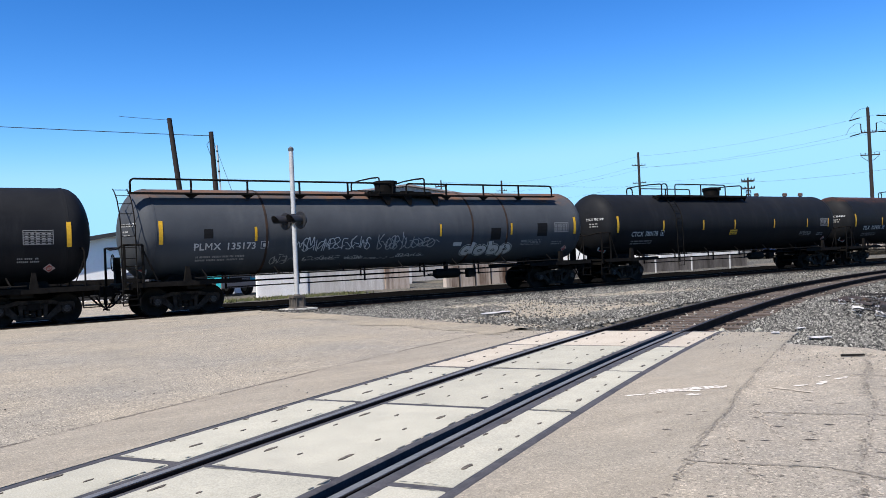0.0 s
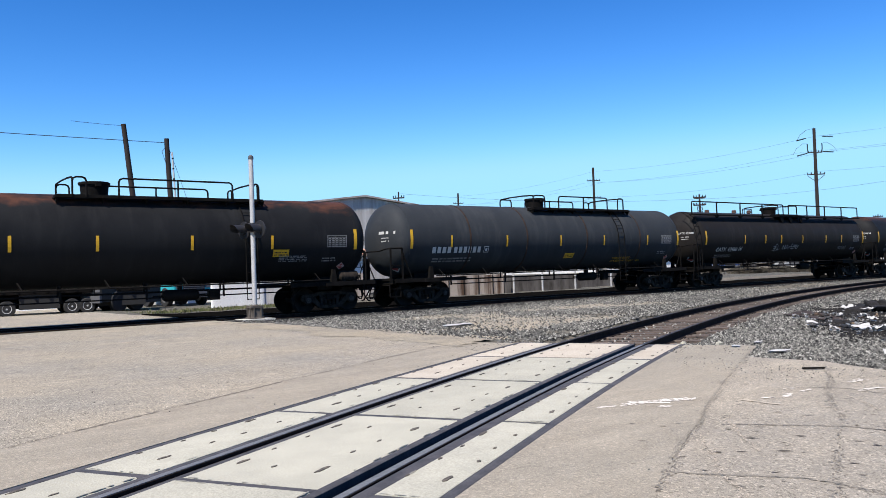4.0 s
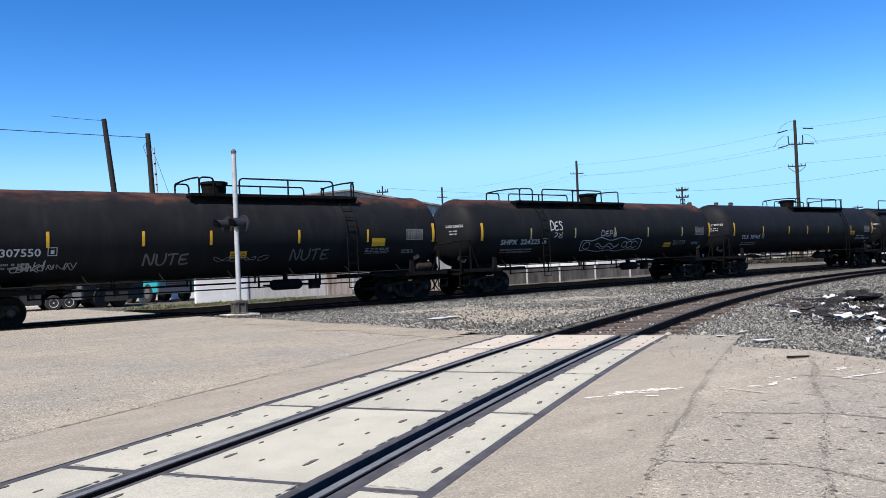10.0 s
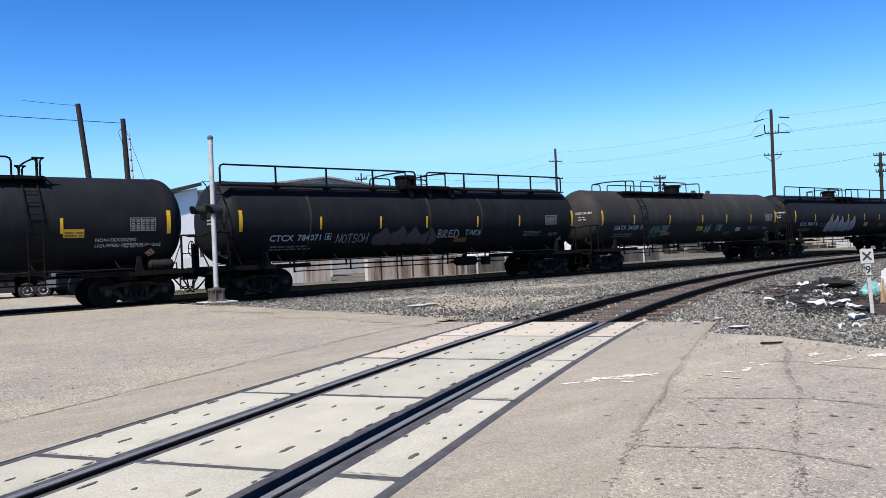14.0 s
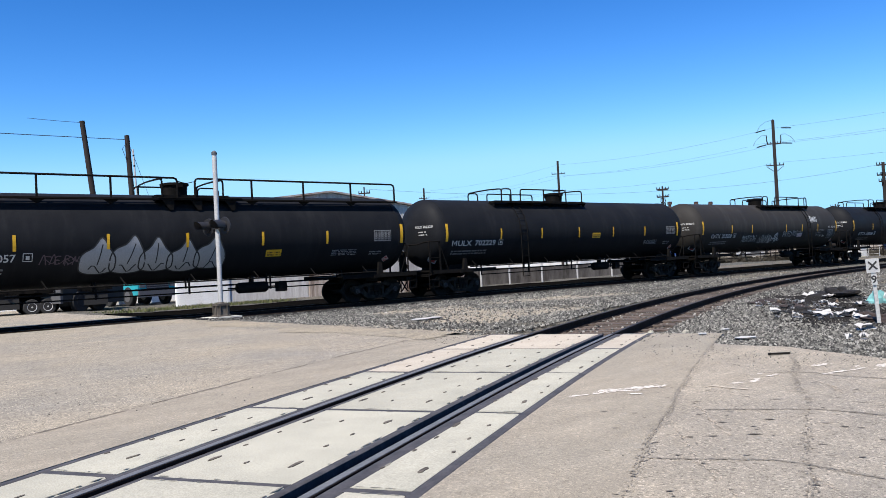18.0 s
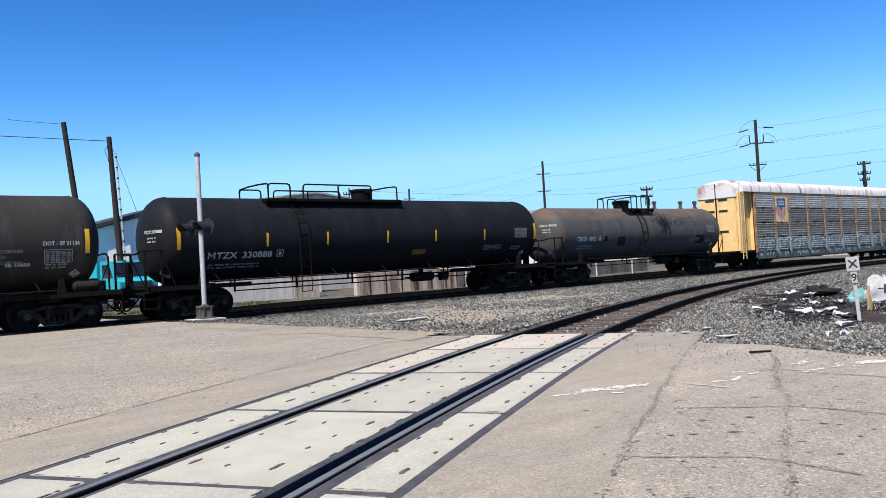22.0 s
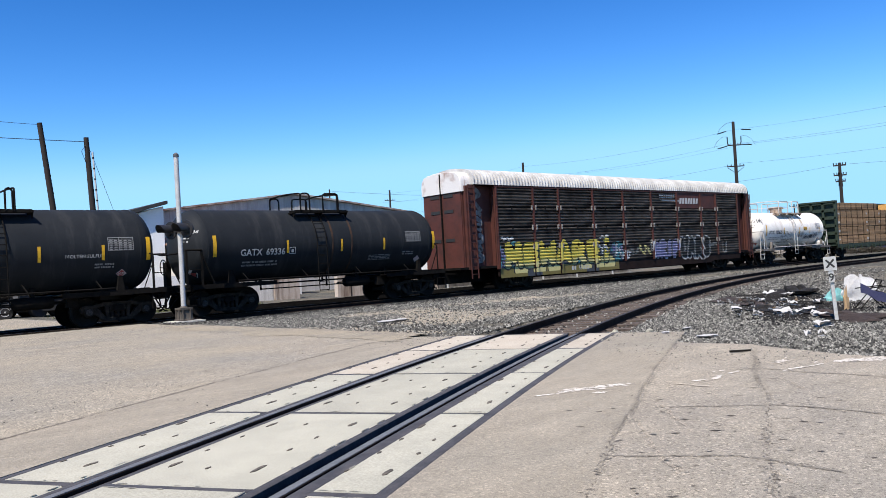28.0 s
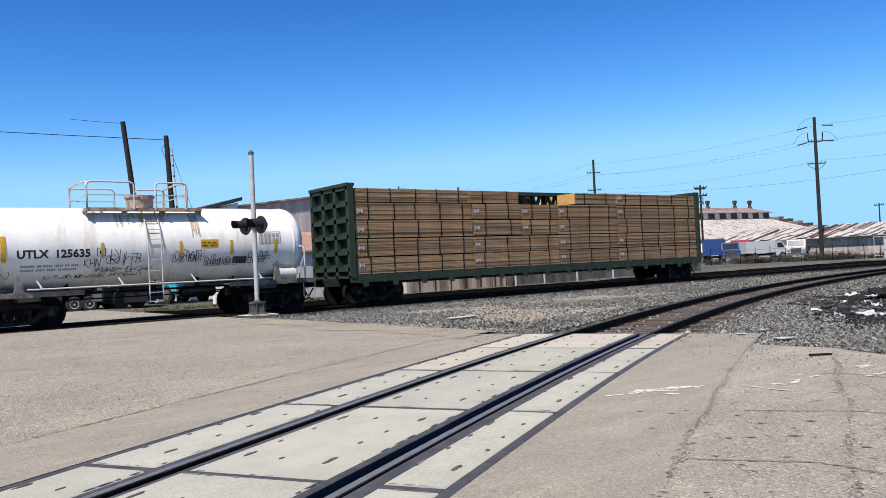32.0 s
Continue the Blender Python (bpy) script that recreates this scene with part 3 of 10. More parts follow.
SLOT = surface("dark slot", (0.05, 0.044, 0.038), (0.12, 0.10, 0.08), 20, 0.95)
GAP_BLACK = surface("near-black flangeway", (0.004, 0.004, 0.0045), (0.012, 0.011, 0.011), 8, 0.8, spec=0.1)
SLAB_EDGE = surface("chipped slab edge", (0.27, 0.255, 0.21), (0.15, 0.14, 0.12), 12, 0.9, fine=40)
JOINT, FIRST = 2.45, 0.06
ROWS = (0.21, 0.41, 0.59, 0.785)
for k in range(-5, 4):
    u0, u1 = FIRST + k * JOINT, FIRST + (k + 1) * JOINT
    if k == 3:
        u1 = END_U
    for v0, v1, cols in ((0.875, 1.465, (1.43, 1.105)), (-0.525, 0.565, (0.45, 0.125, -0.30)), (-1.345, -0.935, (-0.955, -1.25))):
        dz = rng.uniform(-0.004, 0.004)
        pa = part("panel", panel_strip(u0 + 0.04, u1 - 0.04, v0, v1, -0.16, 0.004 + dz), CONCRETE_DUSTY if k == 3 or (k == 2 and v0 > 0.8) else CONCRETE, crossing)
        middle = len(cols) == 3
        for i_, f_ in enumerate(ROWS):
            for j_, vc in enumerate(cols):
                if middle and i_ in (1, 2) and j_ == 1:
                    continue
                big = (middle and i_ in (0, 3) and j_ != 1) or (not middle and (i_, j_) in ((0, 1), (3, 0)))
                vv = vc + rng.uniform(-0.02, 0.02) + (0.07 if middle and i_ in (1, 2) and j_ == 2 else 0)
                uu = u0 + (u1 - u0) * f_ + rng.uniform(-0.04, 0.04)
                ll, ww = (rng.uniform(0.075, 0.10), 0.017) if big else (rng.uniform(0.03, 0.045), 0.011)
                o = []
                for q in range(11):
                    an = 2 * math.pi * q / 11
                    o.append(on_branch(uu + math.cos(an) * ll * rng.uniform(0.75, 1.1), vv + math.sin(an) * ww * rng.uniform(0.7, 1.5), 0.0)[0])
                s = Shape()
                s.add([(p.x, p.y, 0.009 + dz) for p in o] + [(p.x, p.y, -0.001) for p in o], [tuple(range(11))] + [(i, i + 11, (i + 1) % 11 + 11, (i + 1) % 11) for i in range(11)])
                part("lifting_slot", s.mesh("lifting_slot", False), SLOT, pa)
        # chips broken off the slab's edges, by the joints and along the rail
        s = Shape()
        for q in range(22 if middle else 10):
            if rng.random() < 0.6:
                uu, vv = rng.choice((u0 + 0.05, u1 - 0.05)), rng.uniform(v0 + 0.05, v1 - 0.05)
                a1, b1 = rng.uniform(0.004, 0.011), rng.uniform(0.015, 0.06)
            else:
                uu, vv = rng.uniform(u0 + 0.1, u1 - 0.1), v0 + 0.012 if middle or v0 > 0 else v1 - 0.012
                a1, b1 = rng.uniform(0.02, 0.09), rng.uniform(0.004, 0.012)
            o = len(s.v)
            for w_ in range(8):
                an = 2 * math.pi * w_ / 8
                p = on_branch(uu + math.cos(an) * a1 * rng.uniform(0.6, 1.2), vv + math.sin(an) * b1 * rng.uniform(0.6, 1.2))[0]
                s.v.append((p.x, p.y, 0.0075 + dz + 0.0001 * q))
            s.f.append(tuple(range(o, o + 8)))
        part("slab_chips", s.mesh("slab_chips", False), SLAB_EDGE, pa, "grey chipped edges of the slab")
    # joint rubber between panels
    for v0, v1 in ((0.86, 1.53), (-0.53, 0.60), (-1.42, -0.92)):
        part("joint_rubber", panel_strip(u1 - 0.045, u1 + 0.045, v0, v1, -0.16, 0.0005, 1), RUBBER, crossing)
for v0, v1, z in ((1.46, 1.545, 0.001), (-1.435, -1.34, 0.001), (0.80, 0.88, -0.006), (0.56, 0.64, -0.010), (-0.94, -0.80, -0.006)):
    part("edge_rubber", panel_strip(-13, END_U + 0.02, v0, v1, -0.16, z, 60), RUBBER, crossing)
part("edge_rubber", panel_strip(-13, END_U + 0.02, -0.590, -0.515, -0.16, 0.001, 60), RUBBER, crossing, "black rubber lining of the flangeway")
# near-black bottom of the deeper flangeway
part("flangeway", panel_strip(-13, END_U, -0.715, -0.585, -0.17, -0.07, 60), GAP_BLACK, crossing, "deep near-black flangeway")
part("flangeway", panel_strip(-13, END_U, 0.635, 0.715, -0.17, -0.03, 60), RUBBER, crossing)

# sandy dirt along the road's edge
for ya, yb, xa, xb, sd in ((-17.4, -5.0, 8.9, 11.2, 1.0), (-13.0, -6.3, 12.6, 17.5, 3.0), (-8.6, -5.2, 18.5, 25.0, 4.0)):
    s = Shape()
    nx, ny = 16, 60
    for j in range(ny + 1):
        y = ya + (yb - ya) * j / ny
        e0 = xa + 0.7 * noise.noise((sd, y * 0.5, 1.0)) + 0.25 * noise.noise((sd, y * 2.3, 4.0))
        e1 = xb + 0.8 * noise.noise((sd + 5, y * 0.6, 2.0)) + 0.3 * noise.noise((sd, y * 2.9, 8.0))
        for i in range(nx + 1):
            x = e0 + (e1 - e0) * i / nx
            k = math.sin(math.pi * i / nx)
            g_ = hill(x, y)
            f_ = min(1.0, max(0.0, (ROAD_R + 0.5 - x) / 0.5))
            s.v.append((x, y, g_ + max(0.0, 0.006 - g_) * f_ + 0.014 * k * (1 + noise.noise((x * 2, y * 2, 0)))))
    s.f = [(j * (nx + 1) + i, j * (nx + 1) + i + 1, (j + 1) * (nx + 1) + i + 1, (j + 1) * (nx + 1) + i) for j in range(ny) for i in range(nx)
           if min(np.hypot(LX - s.v[j * (nx + 1) + i][0], LY - s.v[j * (nx + 1) + i][1])) > 2.3]
    part("sand_drift", s, SAND, road, "sandy dirt drifted over the road's edge")

# ---- the train ----
SPEED = 12.3


def wheelset_mesh():
    s = Shape()
    for sg in (-1, 1):
        y = 0.7175 * sg
        o = sg
        s.lathe_y([(y - 0.02 * o, 0.10), (y - 0.02 * o, 0.33), (y - 0.03 * o, 0.42), (y - 0.03 * o, 0.485), (y - 0.005 * o, 0.485), (y + 0.0 * o, 0.462), (y + 0.09 * o, 0.455), (y + 0.10 * o, 0.42), (y + 0.055 * o, 0.37), (y + 0.035 * o, 0.16), (y + 0.12 * o, 0.13), (y + 0.12 * o, 0.09)], 28)
        s.lathe_y([(y + 0.12 * o, 0.085), (y + 0.24 * o, 0.085), (y + 0.24 * o, 0.115), (y + 0.36 * o, 0.115), (y + 0.375 * o, 0.095), (y + 0.375 * o, 0.02)], 16)
        for k in range(3):
            a_ = 2 * math.pi * k / 3
            s.lathe_y([(y + 0.37 * o, 0.022), (y + 0.395 * o, 0.022)], 6, 0.06 * math.cos(a_), 0.06 * math.sin(a_))
    s.lathe_y([(-0.7, 0.085), (0.7, 0.085)], 12)
    return s


def side_frame_mesh():
    """Cast side frame of a freight truck: arched top member, sloping struts, spring pocket and pedestal jaws."""
    s = Shape()
    y0, y1 = -1.06, -0.92
    s.prism([(-1.12, 0.47), (-1.12, 0.60), (-1.02, 0.665), (-0.74, 0.665), (-0.46, 0.745), (0.46, 0.745), (0.74, 0.665), (1.02, 0.665), (1.12, 0.60), (1.12, 0.47), (1.06, 0.40), (1.04, 0.55), (0.74, 0.55), (0.48, 0.62), (-0.48, 0.62), (-0.74, 0.55), (-1.04, 0.55), (-1.06, 0.40)], y0, y1)
    for sg in (-1, 1):
        strut = [(0.74, 0.40), (0.74, 0.60), (0.66, 0.60), (0.34, 0.26), (0.30, 0.16), (0.42, 0.15)]
        s.prism([(sg * x, z) for x, z in strut][::sg], y0 - 0.012, y1)
        s.prism([(sg * x, z) for x, z in ((0.27, 0.24), (0.36, 0.24), (0.40, 0.64), (0.27, 0.64))][::sg], y0, y1)
        s.box(sg * 0.89 - 0.19, sg * 0.89 + 0.19, y0 - 0.02, y1 + 0.02, 0.58, 0.655)
        s.lathe_y([(y0 - 0.045, 0.10), (y0 - 0.035, 0.145), (y1, 0.15)], 16, sg * 0.89, 0.457)
        s.box(sg * 0.89 - 0.12, sg * 0.89 + 0.12, y0 - 0.03, y1, 0.56, 0.60)
    s.prism([(-0.44, 0.15), (0.44, 0.15), (0.40, 0.25), (-0.40, 0.25)], y0 - 0.035, y1 + 0.03)
    s.box(-0.26, 0.26, y0 - 0.01, y1, 0.49, 0.60)
    return s


def spring_mesh():
    """One coil spring, as a ridged column."""
    s = Shape()
    n, vs = 8, []
    for k in range(11):
        r = 0.078 if k % 2 else 0.06
        vs += [(r * math.cos(2 * math.pi * j / n), r * math.sin(2 * math.pi * j / n), 0.26 + 0.021 * k) for j in range(n)]
    s.add(vs, [(i * n + j, i * n + (j + 1) % n, (i + 1) * n + (j + 1) % n, (i + 1) * n + j) for i in range(10) for j in range(n)])
    return s


def bolster_mesh():
    s = Shape()
    s.box(-0.16, 0.16, -1.12, 1.12, 0.46, 0.66)
    s.tube([(0, 0, 0.6), (0, 0, 0.8)], 0.2, 14)
    for x in (-0.36, 0.36):
        s.bar((x, -0.8, 0.40), (x, 0.8, 0.40), 0.07, 0.12)
    for x in (-0.41, 0.41):
        for y in (-0.75, 0.75):
            s.box(x - 0.05, x + 0.05, y - 0.05, y + 0.05, 0.3, 0.6)
    return s


WHEELS = []


PLACARD_RED = plain("red placard face", (0.30, 0.05, 0.045), 0.6)
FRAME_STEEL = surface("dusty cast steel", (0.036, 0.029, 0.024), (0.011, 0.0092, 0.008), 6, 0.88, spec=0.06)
CAP_STEEL = surface("worn bearing cap", (0.075, 0.066, 0.06), (0.022, 0.019, 0.017), 9, 0.7, 0.0, fine=30, spec=0.15)


def cap_mesh():
    """End cap of an axle bearing with its three bolts."""
    s = Shape()
    s.lathe_y([(-1.10, 0.10), (-1.125, 0.095), (-1.135, 0.05), (-1.135, 0.01)], 14)
    for k in range(3):
        a_ = 2 * math.pi * k / 3
        s.lathe_y([(-1.13, 0.02), (-1.15, 0.02)], 6, 0.055 * math.cos(a_), 0.055 * math.sin(a_))
    return s


def truck(car, x):
    """A two-axle truck under a car: side frames, springs, bolster, wheelsets."""
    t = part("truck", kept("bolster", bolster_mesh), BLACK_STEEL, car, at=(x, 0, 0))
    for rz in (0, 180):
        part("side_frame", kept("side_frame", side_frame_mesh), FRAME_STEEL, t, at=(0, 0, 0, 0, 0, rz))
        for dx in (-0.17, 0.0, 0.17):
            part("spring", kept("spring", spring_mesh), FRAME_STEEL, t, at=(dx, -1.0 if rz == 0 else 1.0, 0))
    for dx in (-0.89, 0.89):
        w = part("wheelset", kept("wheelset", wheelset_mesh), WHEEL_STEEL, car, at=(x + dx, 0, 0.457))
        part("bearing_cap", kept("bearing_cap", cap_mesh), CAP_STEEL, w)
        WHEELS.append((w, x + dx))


def coupler_mesh():
    s = Shape()
    s.box(0.02, 0.75, -0.08, 0.08, 0.78, 0.95)
    s.prism([(-0.06, 0.70), (0.20, 0.70), (0.20, 1.03), (-0.06, 1.03)], -0.17, 0.10)
    s.tube([(0.35, 0.22, 0.75), (0.18, 0.26, 0.45), (0.05, 0.25, 0.30), (-0.05, 0.24, 0.28)], 0.028, 6)
    s.bar((0.28, -1.35, 0.86), (0.28, 0.2, 0.92), 0.03, 0.03)
    return s


def sill_mesh(l):
    s = Shape()
    s.box(0.5, 0.5 + l, -0.2, 0.2, 0.75, 1.12)
    s.box(0.5 + l - 0.9, 0.5 + l - 0.3, -1.25, 1.25, 0.82, 1.02)
    s.box(0.42, 0.56, -1.35, 1.35, 0.90, 1.10)
    return s


def both_ends(name, key, make, mat, car, length, label=""):
    me = kept(key, make)
    part(name, me, mat, car, label)
    part(name, me, mat, car, label, at=(length, 0, 0, 0, 0, 180))


def tank_profile(x0, x1, r, depth, jacket=()):
    pr = []
    for k in range(13):
        a_ = math.pi / 2 * k / 12
        pr.append((x0 + depth * (1 - math.sin(a_)), max(0.01, r * math.cos(a_) ** 0.92)))
    pr = pr[::-1]
    pr[0] = (x0, 0.02)
    pr = sorted(pr, key=lambda q: q[0])
    mid = [(x0 + depth + 0.002, r + 0.012), (x0 + depth + 0.06, r + 0.012), (x0 + depth + 0.062, r)]
    end = [(x1 - (q[0] - x0), q[1]) for q in pr[::-1]]
    emid = [(x1 - (q[0] - x0), q[1]) for q in mid[::-1]]
    bands = []
    for j in jacket:
        bands += [(j, r), (j + 0.004, r + 0.009), (j + 0.07, r + 0.009), (j + 0.074, r)]
    return pr + mid + bands + emid + end


def wrapped(vs, fs, x, z, r, zc, lift=0.006):
    """Flat shapes laid on the camera-facing side of a tank: x along, z up from the tank's middle line."""
    s = Shape()
    s.v = []
    for a_, b_ in vs:
        h = (z + b_ - zc) / r
        h = max(-1.45, min(1.45, h))
        s.v.append((x + a_, -(r + lift) * math.cos(h), zc + (r + lift) * math.sin(h)))
    s.f = list(fs)
    return s


def on_head(vf, y, z, x0, depth, r, zc, lift=0.012):
    """Flat shapes laid on the rounded leading head."""
    s = Shape()
    for a_, b_ in vf[0]:
        yy, zz = y - a_, z + b_
        k = min(0.98, ((yy * yy) + (zz - zc) ** 2) / (r * r))
        k = math.sqrt(k) ** (1 / 0.92)
        s.v.append((x0 + depth * (1 - math.sqrt(max(0.0, 1 - k * k))) - lift, yy, zz))
    s.f = [tuple(q) for q in vf[1]]
    return s


def rects(items):
    """Small flat rectangles: (x, z, width, height), cut in strips so that they follow a curve."""
    vs, fs = [], []
    for x, z, w, h in items:
        n = max(1, int(h / 0.12))
        for k in range(n):
            o = len(vs)
            z0, z1 = z + h * k / n, z + h * (k + 1) / n
            vs += [(x, z0), (x + w, z0), (x + w, z1), (x, z1)]
            fs.append((o, o + 1, o + 2, o + 3))
    return vs, fs


def stroke(points, w):
    """A painted line of width w through points."""
    vs, fs = [], []
    n = len(points)
    for i, (x, z) in enumerate(points):
        x0, z0 = points[max(0, i - 1)]
        x1, z1 = points[min(n - 1, i + 1)]
        dx, dz = x1 - x0, z1 - z0
        l = math.hypot(dx, dz) or 1
        vs += [(x - dz / l * w / 2, z + dx / l * w / 2), (x + dz / l * w / 2, z - dx / l * w / 2)]
    fs = [(2 * i, 2 * i + 1, 2 * i + 3, 2 * i + 2) for i in range(n - 1)]
    return vs, fs


def scribble(rg, w, h, strokes, lw):
    """Illegible sprayed strokes inside w by h."""
    vs, fs = [], []
    for k in range(strokes):
        cx = w * (k + 0.5) / strokes
        pts = []
        ax, az = w / strokes * rg.uniform(0.35, 0.75), h * rg.uniform(0.25, 0.5)
        ph, fx, fz = rg.uniform(0, 6.28), rg.choice((1, 1, 2)), rg.choice((1, 2, 2, 3))
        span = rg.uniform(3.4, 6.2)
        for i in range(22):
            t = ph + span * i / 21
            pts.append((cx + ax * math.cos(fx * t) * 0.8, h / 2 + az * math.sin(fz * t + 0.6)))
        v2, f2 = stroke(pts, lw * rg.uniform(0.7, 1.2))
        o = len(vs)
        vs += v2
        fs += [tuple(i + o for i in q) for q in f2]
    return vs, fs


def joined(*shapes):
    vs, fs = [], []
    for v2, f2 in shapes:
        o = len(vs)
        vs += list(v2)
        fs += [tuple(i + o for i in q) for q in f2]
    return vs, fs


def moved(vf, dx, dz):
    return [(a_ + dx, b_ + dz) for a_, b_ in vf[0]], vf[1]


def small_print(rg, w, h, lines, fill=0.55):
    """Rows of short bars, for lettering too small to read."""
    it = []
    for k in range(lines):
        z = h * (1 - (k + 1) / lines)
        x = 0.0
        while x < w:
            for _ in range(rg.randint(2, 7)):
                l = rg.uniform(0.028, 0.045)
                if x + l < w:
                    it.append((x, z, l, h / lines * fill))
                x += l + 0.014
            x += rg.uniform(0.03, 0.07)
    return rects(it)


def data_table(w, h):
    """Ruled table of weights and dates, as bars."""
    it = [(0, 0, w, 0.02), (0, h - 0.02, w, 0.02), (0, 0, 0.02, h), (w - 0.02, 0, 0.02, h), (w * 0.42, 0, 0.015, h)]
    for k in range(1, 6):
        it.append((0, h * k / 6, w, 0.012))
        for c in range(5):
            it.append((w * 0.06 + c * w * 0.185, h * (k - 0.7) / 6, w * 0.12, h / 6 * 0.4))
    return rects(it)


def platform_mesh(x0, x1, zc, r):
    """Grating beside the crown with its brackets, tapered at the ends."""
    s = Shape()
    z = zc + r * 0.93
    for y in (-1.10, 0.72):
        s.box(x0, x1, y, y + 0.38, z - 0.012, z + 0.012)
        s.bar((x0, y, z - 0.03), (x1, y, z - 0.03), 0.04, 0.10)
        s.bar((x0, y + 0.38, z - 0.03), (x1, y + 0.38, z - 0.03), 0.03, 0.08)
    n = max(2, int((x1 - x0) / 1.1))
    for k in range(n + 1):
        x = x0 + (x1 - x0) * k / n
        s.bar((x, -1.16, z - 0.04), (x, -0.62, z - 0.10), 0.06, 0.06)
        s.bar((x, 1.16, z - 0.04), (x, 0.62, z - 0.10), 0.06, 0.06)
        s.add([(x, -1.14, z - 0.06), (x, -0.80, z - 0.06), (x, -1.02, z - 0.24), (x + 0.03, -1.14, z - 0.06), (x + 0.03, -0.80, z - 0.06), (x + 0.03, -1.02, z - 0.24)],
              [(0, 1, 2), (5, 4, 3), (0, 3, 4, 1), (1, 4, 5, 2), (2, 5, 3, 0)])
    return s


def hoop(s, x0, x1, y, z0, z1, r=0.028):
    """A handrail hoop with rounded corners between two posts."""
    c = 0.12
    pts = [(x0, y, z0), (x0, y, z1 - c), (x0 + c * 0.3, y, z1 - c * 0.3), (x0 + c, y, z1), (x1 - c, y, z1), (x1 - c * 0.3, y, z1 - c * 0.3), (x1, y, z1 - c), (x1, y, z0)]
    s.tube(pts, r, 6)


def guard_rail_mesh(w, zc, r, side, high, mid):
    """One hoop of handrail on its posts."""
    s = Shape()
    z = zc + r * 0.93
    y = -1.12 * side
    hoop(s, 0, w, y, z - 0.04, z + high, 0.031)
    if mid:
        s.bar((0, y, z + high * 0.5), (w, y, z + high * 0.5), 0.035, 0.035)
    n = max(1, round(w / 1.9))
    for k in range(1, n):
        s.bar((w * k / n, y, z - 0.04), (w * k / n, y, z + high), 0.045, 0.045)
    return s


def end_guard_mesh(zc, r, high, mid):
    """Handrail that crosses the crown from side to side."""
    s = Shape()
    z = zc + r * 0.93
    h = z + high
    s.tube([(0, -1.12, z - 0.04), (0, -1.12, h - 0.10), (0, -1.09, h - 0.03), (0, -1.02, h), (0, -0.4, h + 0.03), (0, 0.4, h + 0.03), (0, 1.02, h), (0, 1.09, h - 0.03), (0, 1.12, h - 0.10), (0, 1.12, z - 0.04)], 0.031, 6)
    if mid:
        s.tube([(0, -1.12, z + high * 0.5), (0, 1.12, z + high * 0.5)], 0.02, 5)
    return s


def long_rail_mesh(x0, x1, zc, r, side, top, gap):
    """Full-length walkway with a handrail in two hoops, open beside the valve housing, on braced posts."""
    s = Shape()
    z = zc + r * 0.84
    y = -1.15 * side
    for a_, b_ in ((x0, gap[0]), (gap[1], x1)):
        hoop(s, a_, b_, y, z, top, 0.036)
        n = max(2, round((b_ - a_) / 2.05))
        for k in range(1, n):
            x = a_ + (b_ - a_) * k / n
            s.bar((x, y, z - 0.02), (x, y, top), 0.055, 0.055)
            s.prism([(x - 0.24, z - 0.02), (x + 0.24, z - 0.02), (x + 0.03, z - 0.16), (x - 0.03, z - 0.16)], y - 0.02, y + 0.02)
            s.bar((x, y, z), (x, y * 0.72, z + 0.05), 0.05, 0.05)
    g0, g1 = gap
    s.tube([(g0, y, top - 0.10), ((g0 + g1) / 2, y, top - 0.17), (g1, y, top - 0.10)], 0.012, 4)
    s.bar((x0 - 0.05, y, z), (x1 + 0.05, y, z), 0.26, 0.05)
    for x in (g0 - 0.35, (g0 + g1) / 2 + 0.3, g1 + 1.2):
        s.prism([(x - 0.20, z - 0.03), (x + 0.20, z - 0.03), (x + 0.16, z - 0.36), (x + 0.04, z - 0.36)], y - 0.10, y - 0.05)
    s.box(g0 - 0.7, g1 + 1.6, y - 0.16, y + 0.5, z + 0.03, z + 0.06)
    # small hoops on the far side
    for a_, b_ in ((g0 - 0.65, g0 + 0.4), (g1 + 1.05, g1 + 1.85)):
        hoop(s, a_, b_, -y, z, top - 0.06, 0.03)
    return s


def ladder_mesh(zc, r):
    """Ladder that follows the tank's side, then hangs straight to the sill."""
    s = Shape()
    for dx in (0.0, 0.42):
        pts = [(dx, -(r + 0.07) * math.cos(h), zc + (r + 0.07) * math.sin(h)) for h in (1.15, 0.95, 0.7, 0.4, 0.15, 0.0)]
        pts += [(dx, -(r + 0.08), zc - 0.9), (dx, -(r + 0.08), 0.85)]
        s.tube(pts, 0.02, 5)
    for h in (1.1, 0.86, 0.62, 0.38, 0.14):
        y, z = -(r + 0.07) * math.cos(h), zc + (r + 0.07) * math.sin(h)
        s.bar((0, y, z), (0.42, y, z), 0.022, 0.022)
    z = zc - 0.12
    while z > 0.85:
        s.bar((0, -(r + 0.08), z), (0.42, -(r + 0.08), z), 0.022, 0.022)
        z -= 0.34
    s.bar((0, -(r + 0.08), 0.62), (0.42, -(r + 0.08), 0.62), 0.03, 0.03)
    for dx in (0.0, 0.42):
        s.bar((dx, -(r + 0.08), 0.87), (dx, -(r + 0.08), 0.60), 0.02, 0.02)
    return s


